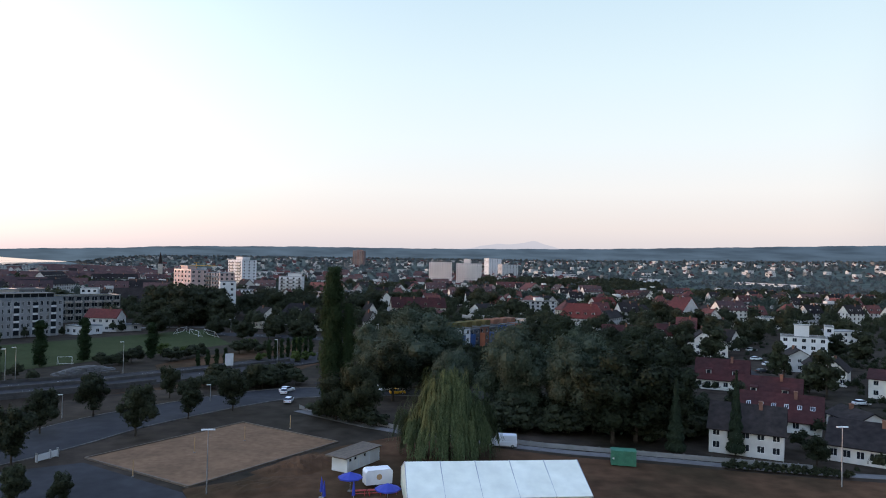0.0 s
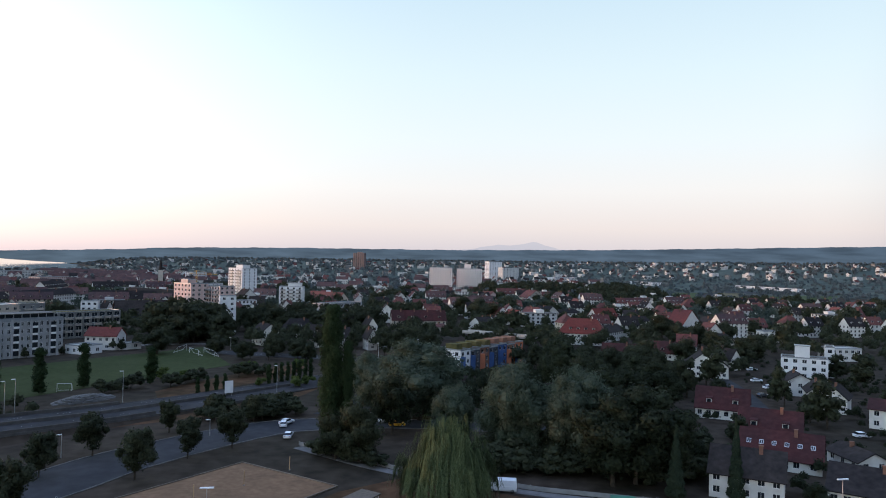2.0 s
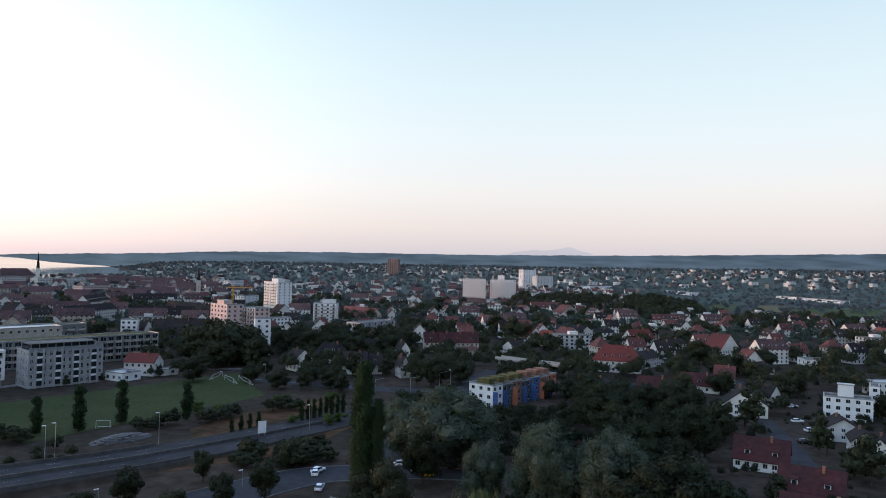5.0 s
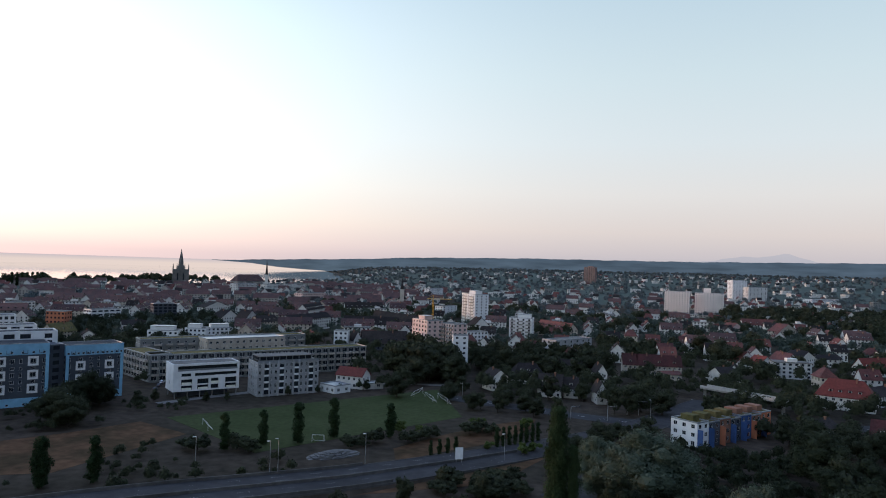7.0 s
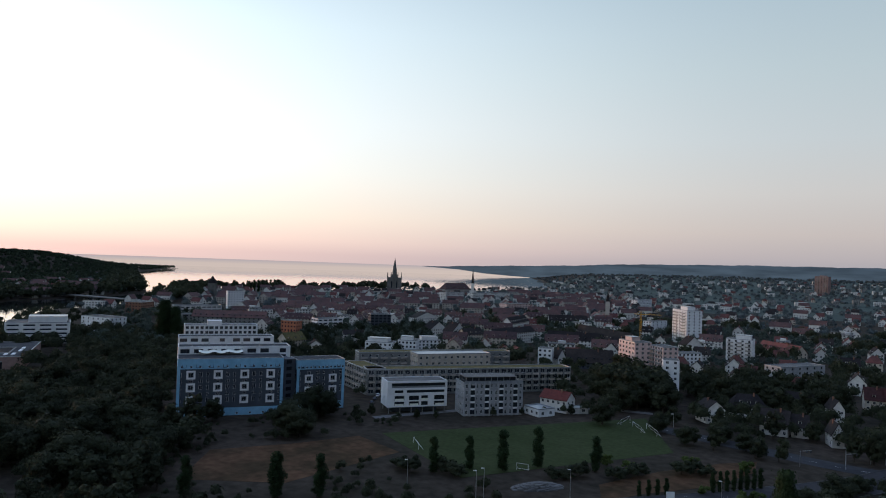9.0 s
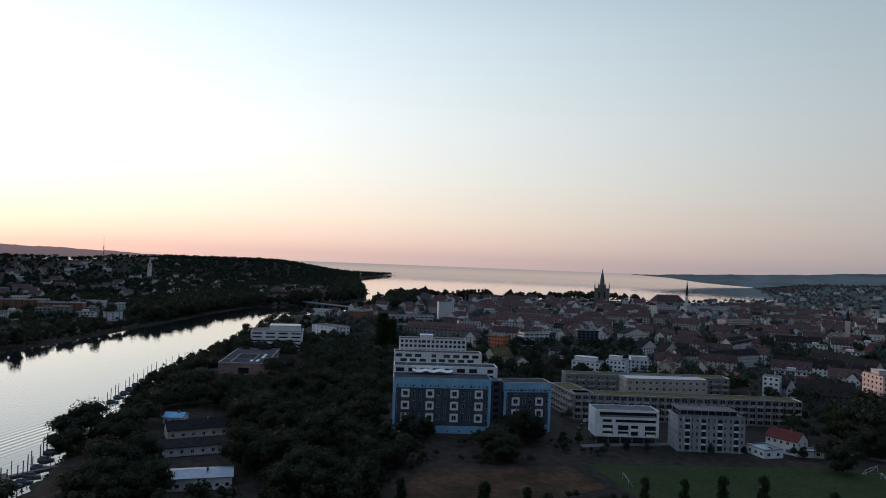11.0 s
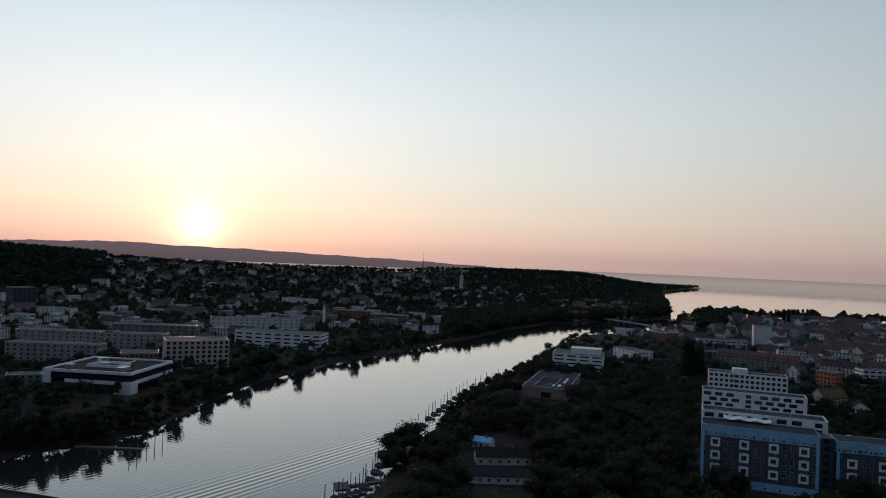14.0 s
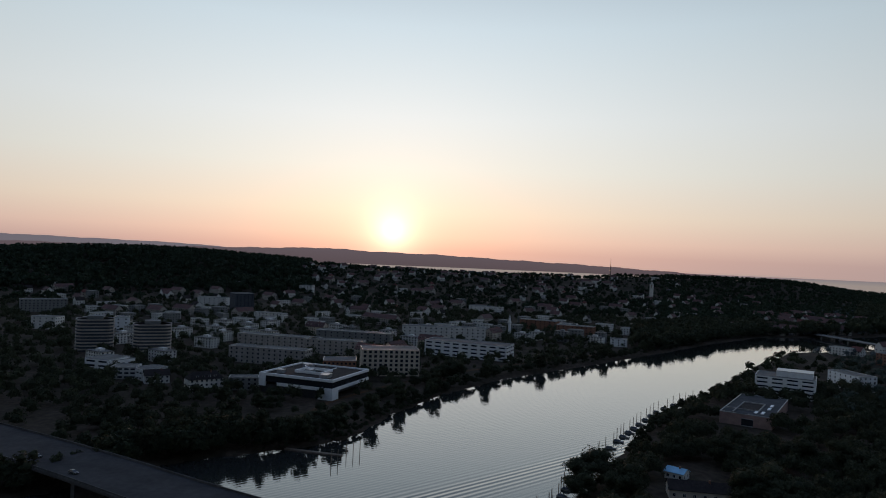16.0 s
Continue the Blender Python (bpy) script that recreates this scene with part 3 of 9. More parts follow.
def block(fl, fr, d, h, storeys, label, wall="white", roof="gravel", bays=None, side_bays=None, win=(1.6, 1.5), name="apartment_building", balconies=0, base=0.0, group="", penthouse=None, category="building", ground_floor=True, balcony_wall="concrete", rim=0.45):
    """A flat-roofed building on its front corners."""
    w = math.hypot(fr[0] - fl[0], fr[1] - fl[1])
    m = ground_pose(fl, fr, base)
    ob = thing(name, m, label, category, group)
    c = m @ Vector((w / 2, d / 2, 0))
    footprint(c.x, c.y, 0, w, d)
    bays = max(1, round(w / 3.4)) if bays is None else bays
    side_bays = max(1, round(d / 4.0)) if side_bays is None else side_bays
    shell(ob, w, d, h, storeys, bays, side_bays, win=win, wall=wall, ground_floor=ground_floor)
    flat_roof(ob, w, d, h, roof, rim=rim)
    if balconies:
        b = MB()
        bw = w / balconies * 0.62
        b.box(-bw / 2, -1.5, 0, bw / 2, 0, 0.18)
        b.box(-bw / 2, -1.5, 0.18, bw / 2, -1.42, 1.05)
        b.box(-bw / 2, -1.42, 0.18, -bw / 2 + 0.08, 0, 1.05)
        b.box(bw / 2 - 0.08, -1.42, 0.18, bw / 2, 0, 1.05)
        me = b.mesh("balcony", balcony_wall)
        for s in range(1, storeys):
            for i in range(balconies):
                part("balcony", me, ob, pose(w * (i + 0.5) / balconies, 0, s * h / storeys - 0.1))
    if penthouse:
        x0, y0, x1, y1, ph = penthouse
        p = MB()
        p.box(x0 * w, y0 * d, h + 0.03, x1 * w, y1 * d, h + ph)
        part("roof_storey", p.mesh("roof_storey", wall), ob)
        p = MB()
        p.box(x0 * w - 0.3, y0 * d - 0.3, h + ph, x1 * w + 0.3, y1 * d + 0.3, h + ph + 0.25)
        part("roof_cap", p.mesh("roof_cap", "zinc"), ob)
    return ob


# ---- land, river and lake ----
WATER_Z = -1.6
SOUTH_BANK = [(-150, -260), (-190, -120), (-228, -20), (-262, 32), (-340, 69), (-443, 119), (-499, 152), (-602, 225), (-656, 254), (-742, 310), (-885, 415), (-920, 500), (-946, 568), (-1025, 645), (-1290, 880)]
NORTH_BANK = [(-1335, 830), (-1205, 750), (-1150, 670), (-1110, 567), (-1070, 461), (-960, 352), (-858, 268), (-742, 168), (-606, 46), (-525, -6), (-448, -38), (-388, -56), (-362, -82), (-344, -112), (-318, -143), (-282, -164), (-262, -200), (-250, -290)]
RIVER = SOUTH_BANK + NORTH_BANK
LAKE = [(-1290, 880), (-1210, 1080), (-1165, 1420), (-1060, 1650), (-1060, 2150), (-1250, 2500), (-1700, 3300), (-2300, 4300), (-2700, 5400), (-9000, 9000),
        (-9000, -2600), (-5400, -1500), (-3300, -800), (-2900, -300), (-2820, 500), (-2900, 1000), (-3260, 1840), (-3330, 2270), (-3120, 2080), (-2860, 1820), (-2560, 1560), (-2205, 1325), (-1335, 830)]


def signed_distance(x, y, poly):
    """Metres to the outline; positive inside."""
    x, y = np.asarray(x, float), np.asarray(y, float)
    best = np.full(x.shape, 1e18)
    inside = np.zeros(x.shape, bool)
    for (ax, ay), (bx, by) in zip(poly, poly[1:] + poly[:1]):
        dx, dy = bx - ax, by - ay
        t = np.clip(((x - ax) * dx + (y - ay) * dy) / (dx * dx + dy * dy), 0, 1)
        best = np.minimum(best, (x - ax - t * dx) ** 2 + (y - ay - t * dy) ** 2)
        cross = ((ay > y) != (by > y)) & (x < ax + (y - ay) * dx / (dy if dy else 1e-9))
        inside ^= cross
    return np.where(inside, 1, -1) * np.sqrt(best)


def wet(x, y):
    return np.maximum(signed_distance(x, y, RIVER), signed_distance(x, y, LAKE))


def ramp01(v, a, b):
    t = np.clip((v - a) / (b - a), 0, 1)
    return t * t * (3 - 2 * t)


def rolling(x, y, size, seed):
    """Gentle unevenness, between -1 and 1."""
    k = 2 * math.pi / size
    return (np.sin(k * x + seed) * np.cos(k * 0.8 * y + 2 * seed) + 0.6 * np.sin(k * 1.9 * y + 3 * seed + k * x) + 0.4 * np.sin(k * 3.1 * x - k * 2.3 * y + seed)) / 2


def land(x, y):
    """Height of the ground."""
    x, y = np.asarray(x, float), np.asarray(y, float)
    r = np.hypot(x, y)
    az = np.degrees(np.arctan2(x, y))
    ridge = np.interp(az, [-50, -42, -34, -28, -20, -10, 0, 12, 25, 34, 60, 90, 120, 150], [0, 12, 30, 52, 84, 100, 112, 128, 158, 172, 180, 120, 40, 20])
    z = ridge * 0.46 * ramp01(r, 1500, 3900) * (1 + 0.05 * rolling(x, y, 900, 1.0))
    # wooded heights on the far side of the river
    hill = 62 * np.exp(-(((x + 1760) * 0.88 + (y + 930) * 0.47) / 330) ** 2 - (((x + 1760) * -0.47 + (y + 930) * 0.88) / 620) ** 2)
    crest = 40 * np.exp(-((x + 2250) / 520) ** 2) * ramp01(-y, -560, 120)
    loretto = np.zeros(x.shape)
    spine = [(-2380, 420, 40), (-2400, 620, 58), (-2330, 1000, 60), (-2700, 1480, 36), (-3060, 1860, 12), (-3290, 2160, 3)]
    for (ax, ay, ah), (bx, by, bh) in zip(spine, spine[1:]):
        t = np.clip(((x - ax) * (bx - ax) + (y - ay) * (by - ay)) / ((bx - ax) ** 2 + (by - ay) ** 2), 0, 1)
        d2 = (x - ax - t * (bx - ax)) ** 2 + (y - ay - t * (by - ay)) ** 2
        loretto = np.maximum(loretto, (ah + t * (bh - ah)) * np.exp(-d2 / 300.0 ** 2))
    z = z + hill + crest + loretto
    z = z + 60 * ramp01(r, 2400, 4200) * ramp01(-az, 108, 122)
    s = wet(x, y) + 2.5 * rolling(x, y, 45, 2.0)
    z = z * ramp01(-s, 0, 260)
    return np.where(s > -60, z + np.clip(-s * 0.45 - 2.0, -5.0, 0.0), z)


def land_at(x, y):
    return float(land(np.array([x]), np.array([y]))[0])


def steps(lo, hi, fine, far, grow=1.12):
    mid = list(np.arange(lo, hi + 1, fine))
    d, a = fine, lo
    left = []
    while a > -far:
        d = min(d * grow, 130)
        a -= d
        left.append(max(a, -far))
    d, a = fine, mid[-1]
    right = []
    while a < far:
        d = min(d * grow, 130)
        a += d
        right.append(min(a, far))
    return np.array(left[::-1] + mid + right)


def sheet(name, xs, ys, height, mat):
    gx, gy = np.meshgrid(xs, ys)
    gz = height(gx.ravel(), gy.ravel())
    keep = np.column_stack([gx.ravel(), gy.ravel(), gz])
    n, m = len(xs), len(ys)
    i = (np.arange(m - 1)[:, None] * n + np.arange(n - 1)[None, :]).ravel()
    faces = np.column_stack([i, i + 1, i + n + 1, i + n])
    me = bpy.data.meshes.new(name)
    me.from_pydata(keep.tolist(), [], faces.tolist())
    me.materials.append(M[mat])
    me.polygons.foreach_set("use_smooth", [True] * len(faces))
    return me


# Far ground: haze is put into the colour, paler and bluer than near.
M["far_meadow_hazed"] = material("far_meadow_haze_tint", (0.066, 0.088, 0.074), 0.95, second=(0.090, 0.108, 0.088), vary=0.35, scale=0.02, fine=0.5, bump=0.1, second_scale=0.006, spec=0.05)
ground = solo("ground", sheet("ground", steps(-1350, 260, 8, 4800), steps(-300, 1700, 8, 4800), land, "ground"), Matrix(), "dark dry meadow and town ground with wooded hills far off", "ground", kind="structure")
ground.data.materials.append(M["far_meadow_hazed"])
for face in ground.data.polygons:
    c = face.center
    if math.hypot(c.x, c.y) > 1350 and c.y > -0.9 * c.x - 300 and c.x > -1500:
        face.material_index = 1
wb = MB()
wb.face([(-4850, -4850, WATER_Z), (-60, -4850, WATER_Z), (-60, 4850, WATER_Z), (-4850, 4850, WATER_Z)])
solo("water", wb.mesh("water", "water"), Matrix(), "calm river and lake mirroring the dawn sky", "water", kind="structure")


def ring(name, az0, az1, r, top, base, mat, label, step=0.35):
    """A far ridge or shore along the rim of the view: an upright strip whose upper edge follows top(az)."""
    b = MB()
    az = np.arange(az0, az1 + step / 2, step)
    for a, c in zip(az[:-1], az[1:]):
        p = [(r * math.sin(radians(k)), r * math.cos(radians(k))) for k in (a, c)]
        lo = [base(k) if callable(base) else base for k in (a, c)]
        b.face([(*p[0], lo[0]), (*p[1], lo[1]), (*p[1], top(c)), (*p[0], top(a))])
    return solo(name, b.mesh(name, mat), Matrix(), label, "backdrop", kind="structure")


def wobble(a, amount, seed=0.0):
    return amount * (math.sin(a * 1.7 + seed) + 0.6 * math.sin(a * 4.3 + 2 * seed) + 0.4 * math.sin(a * 9.1 + seed))


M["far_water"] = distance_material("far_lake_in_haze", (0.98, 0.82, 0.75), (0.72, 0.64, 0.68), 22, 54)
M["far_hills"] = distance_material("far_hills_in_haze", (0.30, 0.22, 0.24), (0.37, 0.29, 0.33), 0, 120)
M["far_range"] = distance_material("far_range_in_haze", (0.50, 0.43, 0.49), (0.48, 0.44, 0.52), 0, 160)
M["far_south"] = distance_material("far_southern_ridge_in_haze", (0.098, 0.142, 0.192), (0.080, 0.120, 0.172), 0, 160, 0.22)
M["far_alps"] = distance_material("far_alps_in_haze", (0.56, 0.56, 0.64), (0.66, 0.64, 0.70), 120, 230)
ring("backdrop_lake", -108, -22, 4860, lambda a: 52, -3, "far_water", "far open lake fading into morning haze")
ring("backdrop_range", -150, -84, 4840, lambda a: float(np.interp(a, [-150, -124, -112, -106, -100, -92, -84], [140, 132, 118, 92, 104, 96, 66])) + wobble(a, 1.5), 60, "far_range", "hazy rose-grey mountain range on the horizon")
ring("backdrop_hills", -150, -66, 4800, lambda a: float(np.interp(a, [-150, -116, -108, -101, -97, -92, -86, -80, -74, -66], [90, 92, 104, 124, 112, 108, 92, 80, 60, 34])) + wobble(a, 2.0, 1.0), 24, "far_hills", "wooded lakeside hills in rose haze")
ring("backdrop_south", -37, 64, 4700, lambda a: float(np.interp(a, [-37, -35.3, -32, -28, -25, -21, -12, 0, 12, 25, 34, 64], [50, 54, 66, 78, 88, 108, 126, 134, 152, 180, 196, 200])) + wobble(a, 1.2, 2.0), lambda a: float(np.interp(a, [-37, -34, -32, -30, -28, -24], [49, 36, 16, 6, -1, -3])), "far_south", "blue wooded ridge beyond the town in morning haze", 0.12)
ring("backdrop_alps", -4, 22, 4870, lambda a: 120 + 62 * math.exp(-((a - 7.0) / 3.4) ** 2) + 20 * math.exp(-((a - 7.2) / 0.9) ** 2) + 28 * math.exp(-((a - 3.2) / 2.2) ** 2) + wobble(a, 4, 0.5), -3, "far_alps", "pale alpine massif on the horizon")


# ---- trees ----
RNG = np.random.default_rng(7)


def sprays(points, normals, size, stretch=1.0):
    """Small leaf sprays, one small leafy face each, roughly facing outwards."""
    n = len(points)
    nr = normals + RNG.normal(0, 0.38, (n, 3))
    nr /= np.linalg.norm(nr, axis=1)[:, None]
    a = np.cross(nr, RNG.normal(0, 1, (n, 3)))
    a /= np.linalg.norm(a, axis=1)[:, None] + 1e-9
    c = np.cross(nr, a)
    s = size * RNG.uniform(0.6, 1.4, n)[:, None]
    s = s * 1.3
    tri = np.stack([points - a * s - c * s * stretch * 0.6, points + a * s - c * s * stretch * 0.5, points + a * s * RNG.uniform(-0.4, 0.4, n)[:, None] + c * s * stretch], 1)
    return tri.reshape(-1, 3)


def leaf_mesh(name, verts, mat, k=3):
    n = len(verts) // k
    me = bpy.data.meshes.new(name)
    me.vertices.add(k * n)
    me.vertices.foreach_set("co", verts.astype(np.float32).ravel())
    me.loops.add(k * n)
    me.loops.foreach_set("vertex_index", np.arange(k * n, dtype=np.int32))
    me.polygons.add(n)
    me.polygons.foreach_set("loop_start", np.arange(0, k * n, k, dtype=np.int32))
    me.materials.append(M[mat])
    me.update(calc_edges=True)
    return me


def facets(level):
    """Corners of the small triangles of a rough ball of radius 1."""
    t = []
    for sx in (-1, 1):
        for sy in (-1, 1):
            for sz in (-1, 1):
                t.append([np.array((sx, 0.0, 0.0)), np.array((0.0, sy, 0.0)), np.array((0.0, 0.0, sz))])
    for _ in range(level):
        t = [q for a, b, c in t for q in ((a, (a + b) / 2, (a + c) / 2), (b, (b + c) / 2, (a + b) / 2), (c, (a + c) / 2, (b + c) / 2), ((a + b) / 2, (b + c) / 2, (a + c) / 2))]
    t = np.array(t).reshape(-1, 3)
    return t / np.linalg.norm(t, axis=1)[:, None]


HEART, HEART_ROUGH = facets(1), facets(0)


def blob_crown(height, radius, clear, n, size, lumps=16, flat=1.0, big=0.46):
    """Crown of many clumps with gaps between them; z from clear to height."""
    mid, half = (clear + height) / 2, (height - clear) / 2
    pts, nor, hearts = [], [], []
    per = n // lumps
    for i in range(lumps):
        d = RNG.normal(0, 1, 3)
        d /= np.linalg.norm(d)
        k = RNG.uniform(0.45, 0.95) if i > 1 else 0.0
        c = np.array([d[0] * radius * k, d[1] * radius * k, mid + (d[2] * k * 1.05 - 0.06) * half * flat])
        rr = radius * RNG.uniform(0.35, 1.0) * big
        u = RNG.normal(0, 1, (per, 3))
        u /= np.linalg.norm(u, axis=1)[:, None]
        tuft = 0.86 + 0.20 * np.sin(5 * u[:, 0] + i) * np.sin(6 * u[:, 1] + 2 * i) + 0.12 * np.sin(11 * u[:, 2] + i)
        q = c + u * rr * (tuft * RNG.normal(1.0, 0.15, per))[:, None] * np.array([1, 1, min(1.0, half / radius)])
        hearts.append(c + HEART * rr * 0.60 * np.array([1, 1, min(1.0, half / radius)]))
        pts.append(q)
        nor.append(u)
    pts, nor = np.concatenate(pts), np.concatenate(nor)
    ok = pts[:, 2] > clear * 0.75
    return np.concatenate([sprays(pts[ok], nor[ok], size), *hearts])


def column_crown(height, radius, clear, n, size):
    """Upright tufts round a slim axis, with ragged gaps between them."""
    tufts = max(90, n // 150)
    per = n // tufts
    pts, nor = [], []
    for i in range(tufts):
        z = RNG.uniform(0, 1) ** 0.9
        prof = radius * math.sin(math.pi * min(max(z * 0.88 + 0.09, 0), 1)) ** 0.55 * (1.06 - 0.3 * z)
        a = RNG.uniform(0, 2 * np.pi)
        prof *= 0.78 + 0.16 * math.sin(9 * z + 2 * a) + 0.14 * math.sin(23 * z - 3 * a + 1.0)
        r = prof * RNG.uniform(0.15, 1.0) ** 0.6 * RNG.uniform(0.55, 1.25)
        c = np.array([r * math.cos(a), r * math.sin(a), clear + z * (height - clear)])
        u = RNG.normal(0, 1, (per, 3))
        tall = height * RNG.uniform(0.04, 0.085)
        q = c + u * np.array([radius * 0.17, radius * 0.17, tall * 0.5])
        q[:, :2] += np.outer(u[:, 2] * tall * 0.06, c[:2] / (r + 0.1))
        pts.append(q)
        nor.append(np.column_stack([np.full(per, c[0]), np.full(per, c[1]), np.full(per, 0.4 * radius)]) + u * radius * 0.4)
    pts, nor = np.concatenate(pts), np.concatenate(nor)
    nor /= np.linalg.norm(nor, axis=1)[:, None] + 1e-9
    ok = (pts[:, 2] > clear * 0.6) & (pts[:, 2] < height * 1.02)
    return sprays(pts[ok], nor[ok], size, 1.5)


def cone_crown(height, radius, clear, n, size):
    z = RNG.uniform(0, 1, n) ** 1.25
    tier = 0.72 + 0.28 * np.abs(np.sin(z * 24))
    a = RNG.uniform(0, 2 * np.pi, n)
    r = radius * (1 - z) * tier * RNG.uniform(0.25, 1, n) ** 0.5 + 0.1
    pts = np.column_stack([r * np.cos(a), r * np.sin(a), clear + z * (height - clear) - 0.15 * r])
    nor = np.column_stack([np.cos(a), np.sin(a), np.full(n, 0.9)])
    return sprays(pts, nor, size)


def weeping_crown(height, radius, n, size):
    """Long hanging strands in bunches from a lumpy dome down to the grass, with dark gaps between the bunches."""
    bunches, m = 190, 20
    each = n // (bunches * m)
    out = []
    for _ in range(bunches):
        a, k = RNG.uniform(0, 2 * np.pi), RNG.uniform(0, 1) ** 0.42
        lump = 0.86 + 0.09 * math.sin(a * 5) + 0.06 * math.sin(a * 9) + RNG.uniform(-0.12, 0.12)
        cx, cy = k * radius * lump * math.cos(a), k * radius * lump * math.sin(a)
        top = height * (0.34 + 0.66 * (1 - k ** 2.3) ** 0.8) * RNG.uniform(0.74, 1.04)
        drop = top * RNG.uniform(0.3, 1.0) * (0.5 + 0.42 * k)
        for _ in range(each):
            x, y = cx + RNG.normal(0, 0.40), cy + RNG.normal(0, 0.40)
            z1 = top + RNG.normal(0, 0.4) - 0.5 * math.hypot(x - cx, y - cy)
            z0 = max(0.3, z1 - drop * RNG.uniform(0.6, 1.08))
            t = np.linspace(0, 1, m)
            lean = 0.13 * np.sqrt(t)
            out.append(np.column_stack([x * (1 + lean) + RNG.normal(0, 0.06, m), y * (1 + lean) + RNG.normal(0, 0.06, m), z1 + (z0 - z1) * t]))
    p = np.concatenate(out)
    nrm = np.column_stack([p[:, 0], p[:, 1], np.full(len(p), 2.0)])
    nrm /= np.linalg.norm(nrm, axis=1)[:, None]
    m = len(p)
    b = np.column_stack([-nrm[:, 1], nrm[:, 0], RNG.normal(0, 0.3, m)])
    down = np.column_stack([RNG.normal(0, 0.2, m), RNG.normal(0, 0.2, m), np.full(m, -1.0)])
    s = size * RNG.uniform(0.6, 1.3, m)[:, None]
    return np.stack([p - b * s, p + b * s, p + down * s * 5], 1).reshape(-1, 3)


def trunk_mesh(height, r, limbs=7, spread=2.5):
    b = MB()
    rnd = random.Random(height)
    b.beam((0, 0, -0.2), (0.1, 0.05, height * 0.45), r, 9, 0, r * 0.7)
    b.beam((0.1, 0.05, height * 0.45), (0.0, 0.15, height * 0.85), r * 0.7, 8, 0, r * 0.15)
    for i in range(limbs):
        a, z = rnd.uniform(0, 6.28), height * rnd.uniform(0.28, 0.6)
        q = (spread * math.cos(a), spread * math.sin(a), z + height * rnd.uniform(0.12, 0.25))
        b.beam((0.05, 0.05, z), q, r * 0.35, 5, 0, r * 0.08)
        b.beam(q, (q[0] * 1.5 + rnd.uniform(-.5, .5), q[1] * 1.5, q[2] + height * 0.1), r * 0.12, 4, 0, r * 0.03)
    return b.mesh("trunk", "bark")


TREES = {}


def tree_kind(key, name, crown, trunk, leaf, label, category="tree"):
    me = leaf_mesh("crown", crown, leaf)
    ob = thing(name, pose(0, 0, -400), label, category)
    part("trunk", trunk, ob)
    part("crown", me, ob)
    TREES[key] = ob
    return ob


tree_kind("broad", "deciduous_tree", blob_crown(14, 5.2, 2.8, 13000, 0.19, 40, big=0.50), trunk_mesh(13, 0.34), "leaf_shaded", "dense dark green deciduous tree in full leaf", "tree")
tree_kind("broad_b", "deciduous_tree", blob_crown(12, 5.8, 2.2, 12000, 0.20, 40, big=0.50), trunk_mesh(11, 0.36, 9), "leaf", "broad dark green deciduous tree in full leaf", "tree")
tree_kind("street", "street_tree", blob_crown(10, 3.5, 2.4, 9000, 0.16, 30, big=0.5), trunk_mesh(9, 0.2, 6, 1.6), "leaf", "young round-crowned street tree beside the road", "tree")
tree_kind("grey_willow", "willow_tree", blob_crown(22, 8.4, 1.5, 50000, 0.17, 70, big=0.46), trunk_mesh(18, 0.7, 10, 4), "leaf_grey", "tall grey-green willow with billowing crown", "tree")
tree_kind("weeping", "weeping_willow", weeping_crown(16.5, 8.6, 52000, 0.10), trunk_mesh(13, 0.5, 10, 4), "leaf_willow", "yellow-green weeping willow with hanging strands", "tree")
tree_kind("poplar", "poplar_tree", column_crown(33, 5.4, 1.5, 40000, 0.19), trunk_mesh(30, 0.5, 8, 1.5), "leaf_poplar", "tall dark columnar poplar by the street", "tree")
tree_kind("column", "columnar_tree", column_crown(15, 3.0, 0.8, 6000, 0.19), trunk_mesh(13, 0.2, 5, 0.7), "leaf_poplar", "slender dark columnar tree beside the pitch", "tree")
tree_kind("conifer", "conifer_tree", cone_crown(18, 3.4, 1.2, 9000, 0.2), trunk_mesh(17, 0.26, 6, 1.0), "leaf_dark", "dark narrow conifer by the footpath", "tree")
tree_kind("bush", "bush", blob_crown(3.2, 2.2, 0.3, 1800, 0.16, 14), trunk_mesh(2.4, 0.08, 5, 0.7), "leaf", "dense dark green bush on the verge", "bush")
tree_kind("bush_light", "bush", blob_crown(3.4, 2.2, 0.3, 1800, 0.16, 14), trunk_mesh(2.4, 0.08, 5, 0.7), "leaf_light", "lighter yellow-green bush by the road", "bush")
tree_kind("far", "deciduous_tree", blob_crown(13, 5.4, 2.0, 1500, 0.42, 14), trunk_mesh(11, 0.3, 4), "leaf", "dark green town tree between houses", "tree")


def tree(kind, x, y, height=None, turn=None, wide=1.0, group="", z=None):
    src = TREES[kind]
    base = {"broad": 14, "broad_b": 12, "street": 10, "grey_willow": 22, "weeping": 16.5, "poplar": 33, "column": 15, "conifer": 18, "bush": 3.2, "bush_light": 3.4, "far": 13}[kind]
    s = (height or base) / base
    ob = copy_thing(src, pose(x, y, land_at(x, y) if z is None else z, 0, 0, RNG.uniform(0, 360) if turn is None else turn))
    ob.matrix_basis = ob.matrix_basis @ Matrix.Diagonal((s * wide, s * wide, s, 1))
    if group:
        ob["group"] = group
    if src.name.startswith("deciduous_tree"):
        for word, name in (("bank", "bank_tree"), ("park", "park_tree"), ("wood", "woodland_tree"), ("garden", "garden_tree"), ("town", "town_tree")):
            if word in group:
                ob.name = name
    return ob


